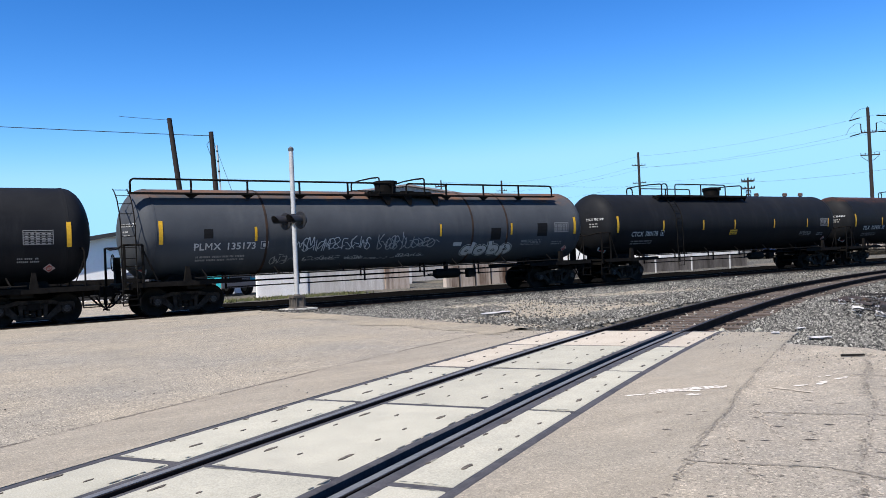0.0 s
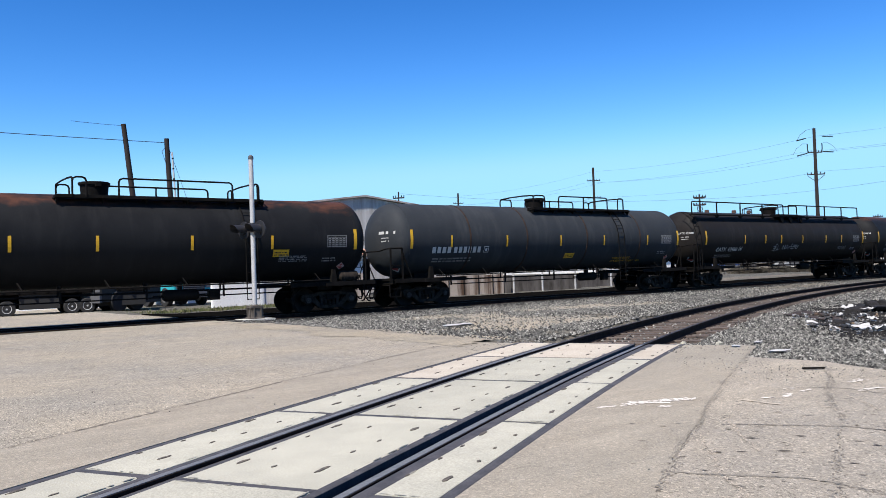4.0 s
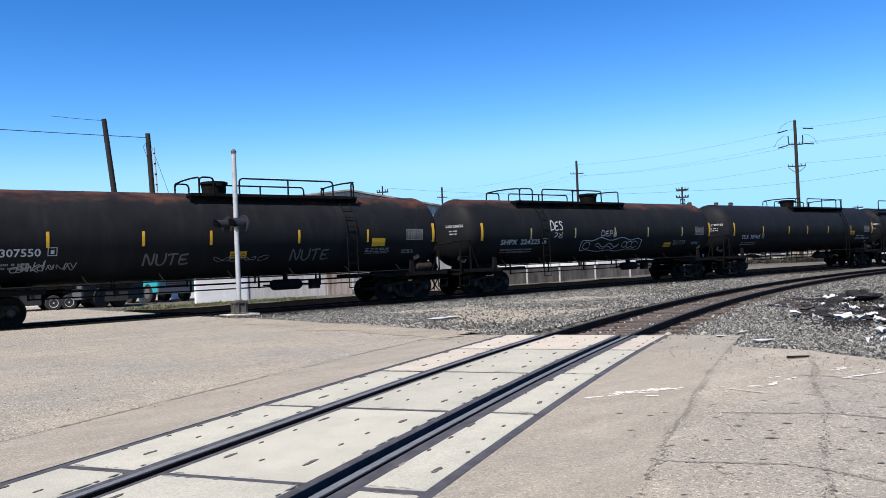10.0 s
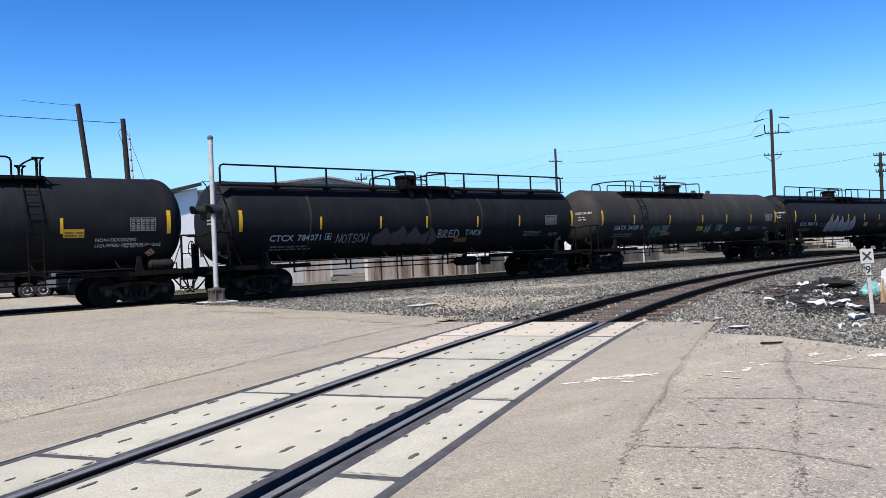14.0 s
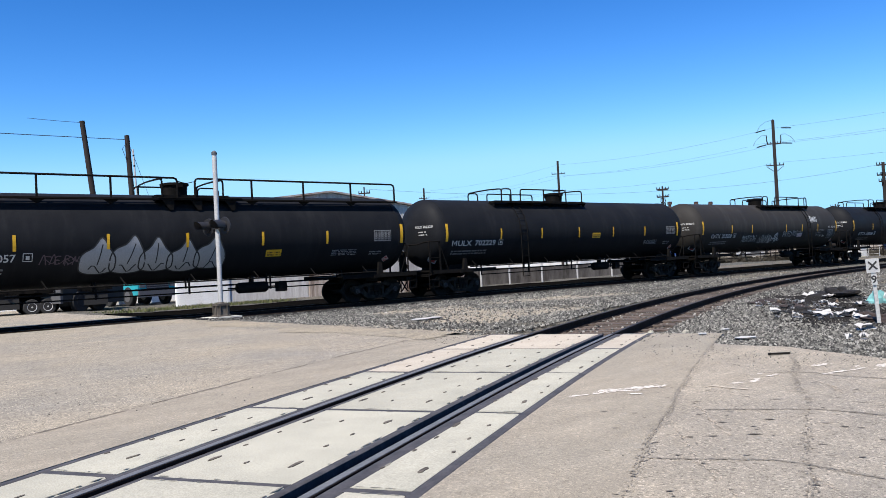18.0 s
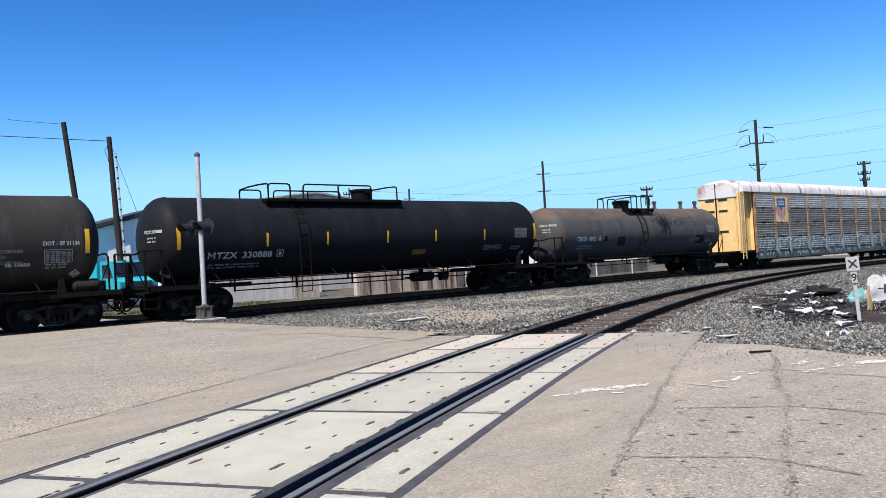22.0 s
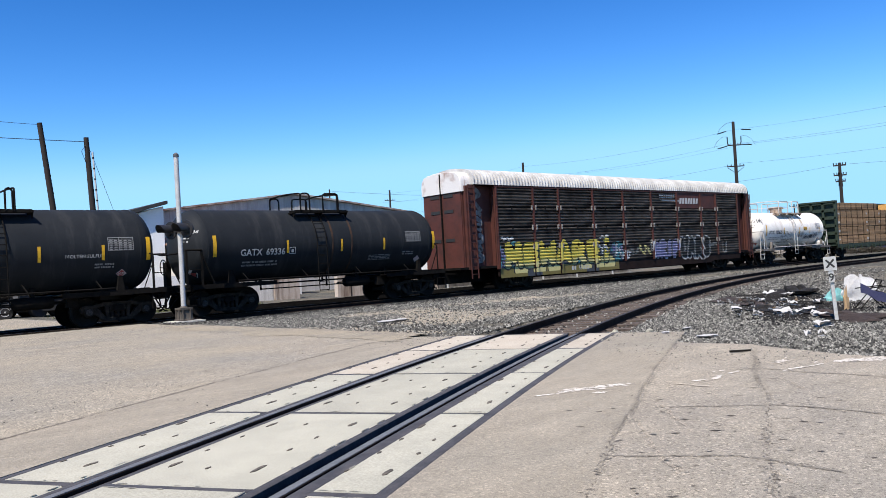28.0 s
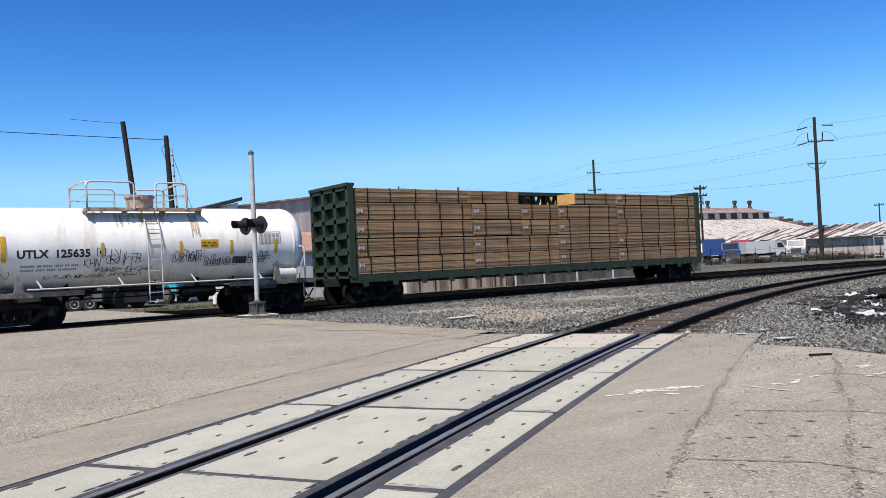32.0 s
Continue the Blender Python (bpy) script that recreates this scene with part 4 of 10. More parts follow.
def housing_mesh(zc, r, rad=0.44, h=0.42):
    s = Shape()
    z = zc + r
    vs = [(0.90, -0.1), (0.92, 0.02), (0.96, h * 0.55), (0.98, h * 0.78), (1.08, h * 0.79), (1.09, h * 0.95), (1.0, h), (0.3, h + 0.03), (0.02, h + 0.03)]
    n = 20
    pv, pf = [], []
    for k, q in vs:
        pv += [(rad * k * math.cos(2 * math.pi * j / n), rad * k * math.sin(2 * math.pi * j / n), z + q) for j in range(n)]
    for i in range(len(vs) - 1):
        pf += [(i * n + j, i * n + (j + 1) % n, (i + 1) * n + (j + 1) % n, (i + 1) * n + j) for j in range(n)]
    s.add(pv, pf)
    s.box(-0.08, 0.08, -rad * 1.25, -rad, z + h * 0.6, z + h * 0.8)
    s.box(-0.08, 0.08, rad, rad * 1.25, z + h * 0.6, z + h * 0.8)
    return s


def side_sill_mesh(x0, x1, r):
    """Long handrail at the tank's foot with slanting brackets."""
    s = Shape()
    s.tube([(x0, -1.48, 1.17), (x1, -1.48, 1.17)], 0.028, 6)
    n = int((x1 - x0) / 2.3)
    for k in range(n + 1):
        x = x0 + 0.4 + (x1 - x0 - 0.8) * k / n
        s.bar((x, -1.48, 1.17), (x - 0.10, -1.28, 1.42), 0.05, 0.02)
    return s


def rigging_mesh(x0, x1):
    """Brake pipe and its hangers below the tank."""
    s = Shape()
    s.tube([(x0, -0.55, 0.98), (x1, -0.55, 0.98)], 0.035, 6)
    s.tube([(x0, -0.85, 0.80), (x1, -0.85, 0.80)], 0.025, 6)
    n = int((x1 - x0) / 2.4)
    for k in range(n + 1):
        x = x0 + (x1 - x0) * k / n
        s.bar((x, -0.86, 0.76), (x, -0.86, 1.3), 0.06, 0.04)
        s.bar((x, -0.56, 0.94), (x, -0.56, 1.35), 0.05, 0.04)
    return s


def reservoir_mesh():
    s = Shape()
    s.lathe_x([(-0.6, 0.02), (-0.58, 0.14), (-0.5, 0.19), (0.5, 0.19), (0.58, 0.14), (0.6, 0.02)], 16, -0.75, 0.85)
    s.box(-0.05, 0.05, -0.8, -0.6, 0.95, 1.3)
    s.box(0.9, 1.25, -1.0, -0.75, 0.65, 0.98)
    s.bar((-0.9, -0.75, 0.85), (1.0, -0.8, 0.85), 0.05, 0.05)
    return s


def bolster_pad_mesh(zc, r):
    """Saddle and jacking pad that carry the tank over a truck."""
    s = Shape()
    s.prism([(-0.55, 0.95), (0.55, 0.95), (0.42, zc - r + 0.10), (-0.42, zc - r + 0.10)], -0.85, 0.85)
    for sg in (-1, 1):
        s.prism([(-0.14, 1.0), (0.14, 1.0), (0.05, 1.55), (-0.05, 1.55)], sg * 1.38 - 0.06, sg * 1.38 + 0.06)
        s.box(-0.35, 0.35, sg * 1.2 - 0.28, sg * 1.2 + 0.28, 0.94, 1.06)
    return s


def deck_mesh(x1):
    """Walkway plate over a truck with a turned-down edge."""
    s = Shape()
    s.box(0.46, x1, -1.42, 1.42, 1.02, 1.05)
    for y in (-1.45, 1.42):
        s.box(0.46, x1, y, y + 0.03, 0.95, 1.10)
    return s


def hose_mesh():
    """Air hose that loops below the coupler."""
    s = Shape()
    pts = [(0.5 - 0.62 * math.sin(k * math.pi / 14), -0.34 - 0.02 * k, 0.82 - 0.46 * math.sin(k * math.pi / 9) * (1 if k < 9 else 0) - 0.0) for k in range(10)]
    s.tube(pts, 0.028, 6)
    return s


def end_rail_mesh():
    """Grab rails at the leading end: two flat posts, a top rail that crosses the car, a brace and a stirrup step."""
    s = Shape()
    for y in (-1.40, 1.40):
        for x in (0.30, 0.84):
            s.bar((x, y, 0.98), (x, y, 2.28), 0.075, 0.03)
        s.tube([(0.30, y, 2.28), (0.84, y, 2.28)], 0.035, 6)
        s.bar((0.86, y, 2.10), (1.30, y * 0.97, 1.08), 0.04, 0.04)
        s.bar((0.30, y, 1.62), (0.84, y, 1.62), 0.03, 0.03)
        for z in (0.42, 0.72):
            s.bar((0.22, y, z), (0.72, y, z), 0.07, 0.03)
        for x in (0.22, 0.72):
            s.bar((x, y, 0.42), (x, y, 1.0), 0.03, 0.03)
    s.tube([(0.30, -1.40, 2.28), (0.30, -1.1, 2.27), (0.30, -0.6, 2.20), (0.30, 0.6, 2.20), (0.30, 1.1, 2.27), (0.30, 1.40, 2.28)], 0.03, 6)
    s.bar((0.5, -1.3, 1.05), (0.5, 1.3, 1.05), 0.25, 0.04)
    return s


def tail_rail_mesh():
    """Grab rail at the trailing end: one bent post each side and a rail across."""
    s = Shape()
    for y in (-1.38, 1.38):
        s.tube([(0.82, y, 1.0), (0.82, y, 2.12), (0.86, y * 0.985, 2.21), (0.95, y * 0.9, 2.24)], 0.03, 6)
        s.bar((0.82, y, 1.95), (1.12, y * 0.93, 1.08), 0.03, 0.03)
        for z in (0.45, 0.75):
            s.bar((0.45, y, z), (0.90, y, z), 0.06, 0.03)
        for x in (0.45, 0.90):
            s.bar((x, y, 0.44), (x, y, 1.0), 0.03, 0.03)
    s.tube([(0.90, -1.3, 2.23), (0.86, 0, 2.20), (0.90, 1.3, 2.23)], 0.028, 6)
    s.bar((0.5, -1.3, 1.05), (0.5, 1.3, 1.05), 0.25, 0.04)
    return s


def deck_tank_mesh():
    """Air reservoir lying on the end deck with its straps and pipe."""
    s = Shape()
    s.lathe_x([(-0.42, 0.02), (-0.41, 0.13), (-0.34, 0.20), (0.34, 0.20), (0.41, 0.13), (0.42, 0.02)], 16, -1.05, 1.28)
    for x in (-0.22, 0.22):
        s.lathe_x([(x - 0.03, 0.212), (x + 0.03, 0.212)], 16, -1.05, 1.28)
        s.box(x - 0.04, x + 0.04, -1.2, -0.9, 1.05, 1.14)
    s.tube([(0.42, -1.05, 1.28), (0.55, -1.05, 1.30), (0.58, -1.0, 1.1)], 0.025, 5)
    s.tube([(-0.1, -1.05, 1.46), (-0.1, -1.05, 1.60), (0.1, -1.0, 1.62)], 0.02, 5)
    return s


def brake_wheel_mesh():
    s = Shape()
    pts = [(0.40, 0.75 + 0.27 * math.cos(a_ * math.pi / 8), 1.78 + 0.27 * math.sin(a_ * math.pi / 8)) for a_ in range(17)]
    s.tube(pts, 0.018, 5)
    for a_ in range(4):
        s.bar((0.42, 0.75, 1.78), (0.40, 0.75 + 0.27 * math.cos(a_ * math.pi / 2), 1.78 + 0.27 * math.sin(a_ * math.pi / 2)), 0.02, 0.02)
    s.box(0.44, 0.62, 0.62, 0.88, 1.1, 1.95)
    return s


PLACARD = plain("placard", (0.42, 0.33, 0.33), 0.6)


def diamond(w):
    return [(-w, 0), (0, -w), (w, 0), (0, w)], [(0, 1, 2, 3)]


def rolling_gear(car, l, bc):
    truck(car, bc)
    truck(car, l - bc)
    both_ends("coupler", "coupler", coupler_mesh, BLACK_STEEL, car, l)


TANKS = []
BAND = surface("grimy rust-edged band", (0.020, 0.017, 0.016), (0.055, 0.033, 0.023), 1.5, 0.7, spec=0.1)
FAINT_INK = plain("weathered black stencil", (0.24, 0.24, 0.245), 0.8)
TAG_INK = plain("thin black spray", (0.045, 0.045, 0.05), 0.8)
RUSTY_WHITE = surface("rust-stained white steel", (0.40, 0.33, 0.27), (0.17, 0.105, 0.07), 4, 0.8)
GRIMY_WHITE = surface("grimy white steel", (0.20, 0.18, 0.16), (0.06, 0.05, 0.042), 3, 0.8)
RUST_RUN = surface("orange rust run", (0.40, 0.29, 0.17), (0.46, 0.40, 0.32), 3, 0.8)


def tank_car(q0, q1, name, paint, label, mark, plat=None, ladder=None, hatch=None, long_rail=None, rail_top=4.52, table=None, r=1.47, zc=2.66, mark_x=None, stripes=None, jacket=(), ink=None, metal=None, art=(), yellow_label=None, cargo=None, bc=2.2, big=0.27, seed=0, mark_z=2.05, stripe_mat=None, hoops=None, high=0.55, mid=False, deck_tank=False, lead=None, trail=None, ends=(0.45, 0.45), end_stripe=1.2, table_z=2.35):
    """One tank car, its front coupler at x = 0, seen from its negative y side."""
    l = q1 - q0
    rg = random.Random(seed)
    ink, metal = ink or WHITE_INK, metal or BLACK_STEEL
    under = BLACK_STEEL if metal is BLACK_STEEL else GRIMY_WHITE
    bold = 0.016 if metal is BLACK_STEEL else 0.035
    car = tagged(new(name), label, "tank car", "freight train cars")
    x0, x1 = ends[0], l - ends[1]
    depth = r * 0.52
    part("tank", kept(("tank", round(l, 1), r, zc, jacket, ends), lambda: Shape().lathe_x(tank_profile(x0, x1, r, depth, jacket), 64, 0, zc)), paint, car)
    for j in jacket:
        part("jacket_band", kept(("band", r, zc), lambda: Shape().lathe_x([(0, r), (0.004, r + 0.014), (0.076, r + 0.014), (0.08, r)], 64, 0, zc)), BAND, car, at=(j - 0.003, 0, 0))
    rolling_gear(car, l, bc)
    both_ends("stub_sill", ("sill", bc), lambda: sill_mesh(bc + 0.4), under, car, l)
    part("end_rail", kept("end_rail", end_rail_mesh), metal, car)
    part("end_rail", kept("tail_rail", tail_rail_mesh), metal, car, at=(l, 0, 0, 0, 0, 180))
    if deck_tank:
        part("brake_reservoir", kept("deck_tank", deck_tank_mesh), FRAME_STEEL if metal is BLACK_STEEL else metal, car, at=(l - 1.42, 0, 0))
    both_ends("saddle", ("saddle", zc, r, bc), lambda: shifted(bolster_pad_mesh(zc, r), bc), under, car, l)
    part("brake_wheel", kept("brake_wheel", brake_wheel_mesh), metal, car)
    both_ends("end_deck", ("deck", bc), lambda: deck_mesh(bc + 1.75), under, car, l)
    both_ends("air_hose", "air_hose", hose_mesh, BLACK_STEEL, car, l)
    part("side_rail", kept(("side_rail", round(l, 1), bc), lambda: side_sill_mesh(bc + 0.2, l - bc - 0.2, r)), metal, car)
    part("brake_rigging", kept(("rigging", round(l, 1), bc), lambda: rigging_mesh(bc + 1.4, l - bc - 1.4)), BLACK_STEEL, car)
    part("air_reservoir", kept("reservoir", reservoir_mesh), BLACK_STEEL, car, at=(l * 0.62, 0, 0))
    if hatch is not None:
        part("valve_housing", kept(("housing", zc, r), lambda: housing_mesh(zc, r)), metal if metal is BLACK_STEEL else RUSTY_WHITE, car, at=(hatch, 0, 0))
    if plat:
        a_, b_ = plat
        part("platform", kept(("platform", round(b_ - a_, 1), zc, r), lambda: platform_mesh(0, b_ - a_, zc, r)), BLACK_STEEL if metal is BLACK_STEEL else RUSTY_WHITE, car, at=(a_, 0, 0))
        ld, tr = lead or a_ + 0.1, trail or b_ - 0.2
        if hoops is None:
            if ladder > hatch:
                hoops = ((ld, hatch - 0.45), (hatch + 0.45, ladder - 0.25), (ladder + 0.5, tr))
            else:
                hoops = ((ld, ladder - 0.1), (ladder + 0.5, hatch - 0.3))
        for sg in (1, -1):
            for g0, g1 in () if long_rail else hoops:
                w = round(g1 - g0, 1)
                part("guard_rail", kept(("guard", w, zc, r, sg, high, mid), lambda: guard_rail_mesh(w, zc, r, sg, high, mid)), metal, car, at=(g0, 0, 0))
        for x in (ld, tr):
            part("end_guard", kept(("end_guard", zc, r, high, mid), lambda: end_guard_mesh(zc, r, high, mid)), metal, car, at=(x, 0, 0))
    if long_rail:
        lr0, lr1 = long_rail
        part("walkway_rail", long_rail_mesh(0, lr1 - lr0, zc, r, 1, rail_top, (hatch - 0.35 - lr0, hatch + 0.25 - lr0)), metal, car, at=(lr0, 0, 0))
    if ladder is not None:
        part("ladder", kept(("ladder", zc, r), lambda: ladder_mesh(zc, r)), metal, car, at=(ladder, 0, 0))
    # markings
    if stripes is not None and l > 15 and max(stripes) < l - 2.6:
        stripes = tuple(stripes) + (l - end_stripe,)
    for x in stripes if stripes is not None else [1.15] + [l * k / 6 for k in range(1, 6)] + [l - 1.3]:
        end = x < 1.6 or x > l - 1.7
        h = 0.74 if end else 0.47
        part("reflector", wrapped(*rects([(0, 0, 0.13 if end else 0.09, h)]), x, zc - 0.40 if end else zc - 0.36, r, zc, 0.017), YELLOW if end and stripe_mat is not FADED else stripe_mat or YELLOW, car)
    mx, mx1 = mark_x or (2.2, 4.3)
    letters, digits = mark or ("", "")
    lv = text_shape(letters, big * 1.22, bold) if letters else rects([(k * big * 0.88, 0, big * 0.6, big * 0.95) for k in range(4)])
    wl = max(p[0] for p in lv[0]) + big * 0.55
    dv = text_shape(digits, big * 1.22, bold) if digits else rects([(k * big * 0.85, 0, big * 0.55, big * 0.95) for k in range(6)])
    tv, tf = joined(lv, moved(dv, wl, 0))
    squeeze = (mx1 - mx) / max(p[0] for p in tv)
    tv = [(a_ * squeeze, b_) for a_, b_ in tv]
    part("car_number", wrapped(tv, tf, mx, mark_z, r, zc), ink, car, "stencilled reporting mark and number")
    wm = max(p[0] for p in tv)
    box_ = rects([(0, 0, 0.26, 0.02), (0, 0.24, 0.26, 0.02), (0, 0, 0.02, 0.26), (0.24, 0, 0.02, 0.26), (0.08, 0.06, 0.1, 0.12)])
    part("stencil", wrapped(*box_, mx + wm + 0.18, mark_z, r, zc), ink, car)
    part("stencil", wrapped(*small_print(rg, wm * 0.8, 0.26, 2), mx + 0.1, mark_z - 0.42, r, zc), DIM_INK if ink is WHITE_INK else FAINT_INK, car)
    part("data_table", wrapped(*data_table(0.8, 0.42), table if table is not None else l - 2.45, table_z, r, zc), DIM_INK if ink is WHITE_INK else FAINT_INK, car)
    if not cargo:
        part("stencil", wrapped(*small_print(rg, 1.1, 0.26, 4), l - 4.3, 1.62 if l < 15 else 1.82, r, zc), DIM_INK if ink is WHITE_INK else FAINT_INK, car)
    part("stencil", wrapped(*small_print(rg, 0.6, 0.2, 2), l - 2.6, 1.80, r, zc), DIM_INK if ink is WHITE_INK else FAINT_INK, car)
    if yellow_label is not None:
        part("warning_label", wrapped(*rects([(0, 0, 0.6, 0.26)]), yellow_label[0] - 0.3, yellow_label[1] - 0.13, r, zc), YELLOW, car)
        part("stencil", wrapped(*small_print(rg, 0.52, 0.18, 2), yellow_label[0] - 0.25, yellow_label[1] - 0.09, r, zc, 0.010), BLACK_INK, car)
    part("placard", wrapped(*diamond(0.17), l - 1.75, 1.58, r, zc, 0.02), PLACARD, car)
    if cargo or l > 17:
        part("placard_face", wrapped(*diamond(0.135), l - 1.75, 1.58, r, zc, 0.024), PLACARD_RED, car)
        part("placard_number", wrapped(*moved(text_shape("1075", 0.12, 0.02), -0.12, -0.04), l - 1.75, 1.58, r, zc, 0.028), WHITE_INK, car)
    if cargo:
        cx, cz, csize, cmat, lines = cargo
        for k, body in enumerate(lines):
            part("cargo_lettering", wrapped(*text_shape(body, csize, 0.002), cx, cz - k * csize * 1.15, r, zc, 0.008), cmat, car)
    # small lettering and a placard on the leading head
    if letters and digits:
        hv, hf = text_shape(letters + " " + digits, 0.15, bold)
        hw = max(p[0] for p in hv)
        hv = [(a_ * 0.85 / hw - 0.42, b_) for a_, b_ in hv]
    else:
        hv, hf = rects([(-0.36, 0.0, 0.30, 0.11), (0.02, 0.0, 0.40, 0.11)])
    if metal is not BLACK_STEEL:
        hv, hf = scribble(rg, 0.55, 0.35, 3, 0.022)
    part("head_number" if metal is BLACK_STEEL else "graffiti", on_head((hv, hf), -0.72, 2.86, x0, depth, r, zc), ink if metal is BLACK_STEEL else TAG_INK, car, "stencilled reporting mark on the tank head" if metal is BLACK_STEEL else "thin black tag on the tank head")
    part("stencil", on_head(small_print(rg, 0.42, 0.24, 2, 0.4), -0.5, 2.56, x0, depth, r, zc), ink, car)
    pl = part("placard", on_head(diamond(0.155), -0.72, 1.50, x0, depth, r, zc, 0.02), WHITE_INK, car, "white and red hazard placard")
    part("placard_face", on_head(([(0, -0.13), (0.125, 0.01), (-0.125, 0.01)], [(0, 1, 2)]), -0.72, 1.50, x0, depth, r, zc, 0.026), PLACARD_RED, car)
    for kind, x, z, w, h, mat, n, lw in art:
        if kind == "patch":
            part("repainted_patch", wrapped(*rects([(0, 0, w, h)]), x, z, r, zc, 0.005), mat, car, "dark repainted square")
        elif kind == "drip":
            runs = []
            for j in range(n):
                top_ = h * rg.uniform(0.75, 1.0)
                ln = h * rg.uniform(0.25, 1.0) * (top_ / h)
                runs.append((w * (j + rg.uniform(-0.4, 0.4)) / n, top_ - ln, rg.uniform(0.01, 0.05), ln))
            vf = rects(runs)
            part("rust_run", wrapped(*vf, x, z, r, zc, 0.004), mat, car, "orange rust run below the platform")
        elif kind[0] == "=":
            tv, tf = text_shape(kind[1:], h * 1.37, 0.01)
            k_ = w / max(p[0] for p in tv)
            part("stencil", wrapped([(a_ * k_, b_) for a_, b_ in tv], tf, x, z, r, zc, 0.007), mat, car)
        elif kind[0] == "~":
            for (grow, tint), off in zip(((2.0, mat), (1.65, BLACK_INK), (1.15, mat)), (0.008, 0.011, 0.014)):
                part("graffiti", wrapped(*bubble_word(kind[1:], w, h, lw * grow), x, z, r, zc, off), tint, car, "sprayed bubble letters with a black and a white rim")
        elif kind == "scribble":
            part("graffiti", wrapped(*scribble(rg, w, h, n, lw), x, z, r, zc, 0.008), mat, car, "sprayed tag")
        elif kind == "scrawl":
            part("graffiti", wrapped(*scrawl(rg, n, w, h, lw), x, z, r, zc, 0.008), mat, car, "hand-sprayed tag")
        elif kind == "blotch":
            part("tar_stain", wrapped(*blotch(rg, w, h, n), x, z, r, zc, 0.006), mat, car, "spattered black stain")
        elif kind == "worm":
            part("graffiti", wrapped(*worm(w, h, n, lw), x, z, r, zc, 0.008), mat, car, "sprayed white outline of swollen letters")
        elif kind.isupper():
            part("graffiti", wrapped(*hand_letters(kind, w, h, lw), x, z, r, zc, 0.008), mat, car, "hand-sprayed white letters")
        else:
            part("graffiti", wrapped(*blob_letters(rg, w, h, n), x, z, r, zc, 0.009), mat, car, "sprayed bubble letters")
            part("graffiti", wrapped(*blob_outline(w, h, n, lw), x, z, r, zc, 0.011), BLACK_INK, car, "black outline of the letters")
    TANKS.append((car, q0))
    return car


HAND = {"D": [[(0, 0), (0.1, 1), (0.55, 0.9), (0.8, 0.5), (0.6, 0.1), (0, 0)]], "E": [[(0.75, 0.95), (0.2, 0.9), (0.1, 0.5), (0.6, 0.5), (0.1, 0.5), (0.15, 0.05), (0.8, 0.1)]],
        "S": [[(0.75, 0.85), (0.4, 1.0), (0.1, 0.75), (0.7, 0.35), (0.5, 0.02), (0.05, 0.12)]], "P": [[(0.1, -0.1), (0.15, 0.95), (0.7, 0.85), (0.6, 0.45), (0.15, 0.4)]],
        "A": [[(0, 0), (0.4, 1.0), (0.8, -0.05)], [(0.15, 0.35), (0.7, 0.4)]], "N": [[(0.0, -0.05), (0.12, 1.0), (0.62, 0.0), (0.8, 1.1)]], "O": [[(0.4, 1.0), (0.05, 0.6), (0.2, 0.05), (0.65, 0.1), (0.78, 0.6), (0.4, 1.0)]],
        "T": [[(0.0, 0.9), (0.85, 1.02)], [(0.45, 0.98), (0.35, -0.1)]], "H": [[(0.1, 1.0), (0.05, 0.0)], [(0.05, 0.45), (0.75, 0.55)], [(0.8, 1.1), (0.7, -0.1)]], "U": [[(0.05, 1.0), (0.1, 0.2), (0.45, 0.0), (0.75, 0.3), (0.8, 1.05)]],
        "B": [[(0.1, 0.0), (0.12, 1.0), (0.65, 0.8), (0.2, 0.5), (0.75, 0.3), (0.5, 0.0), (0.05, 0.05)]], "R": [[(0.05, -0.05), (0.15, 1.0), (0.7, 0.8), (0.2, 0.45), (0.8, -0.1)]], "K": [[(0.1, 1.0), (0.05, -0.05)], [(0.75, 1.0), (0.12, 0.45), (0.85, -0.1)]],
        "L": [[(0.1, 1.0), (0.05, 0.05), (0.75, 0.0)]], "W": [[(0.0, 1.0), (0.2, 0.0), (0.42, 0.6), (0.62, 0.0), (0.85, 1.1)]], "G": [[(0.75, 0.85), (0.35, 1.0), (0.05, 0.5), (0.35, 0.0), (0.75, 0.15), (0.7, 0.5), (0.45, 0.45)]],
        "I": [[(0.4, 1.0), (0.35, 0.0)]], "M": [[(0.0, 0.0), (0.15, 1.0), (0.42, 0.35), (0.68, 1.0), (0.85, -0.05)]]}


BUBBLE = {"d": [[(0.62, 0.42), (0.42, 0.60), (0.16, 0.50), (0.10, 0.20), (0.32, 0.06), (0.58, 0.20), (0.66, 0.42)], [(0.78, 1.0), (0.70, 0.5), (0.74, 0.08)]],
          "o": [[(0.45, 0.62), (0.18, 0.48), (0.14, 0.18), (0.42, 0.04), (0.72, 0.20), (0.74, 0.48), (0.45, 0.62)]],
          "b": [[(0.16, 1.05), (0.20, 0.5), (0.18, 0.08)], [(0.22, 0.40), (0.48, 0.60), (0.76, 0.46), (0.74, 0.16), (0.46, 0.02), (0.2, 0.14)]],
          "p": [[(0.16, 0.66), (0.20, 0.2), (0.12, -0.28)], [(0.22, 0.44), (0.50, 0.66), (0.80, 0.50), (0.76, 0.20), (0.48, 0.08), (0.22, 0.20)]]}


def bubble_word(body, w, h, lw):
    out, cell = [], w / len(body)
    for k, ch in enumerate(body):
        for line in BUBBLE[ch]:
            out.append(stroke([(cell * (k + a_ * 1.08), h * b_) for a_, b_ in eased(line)], lw))
    return joined(*out)


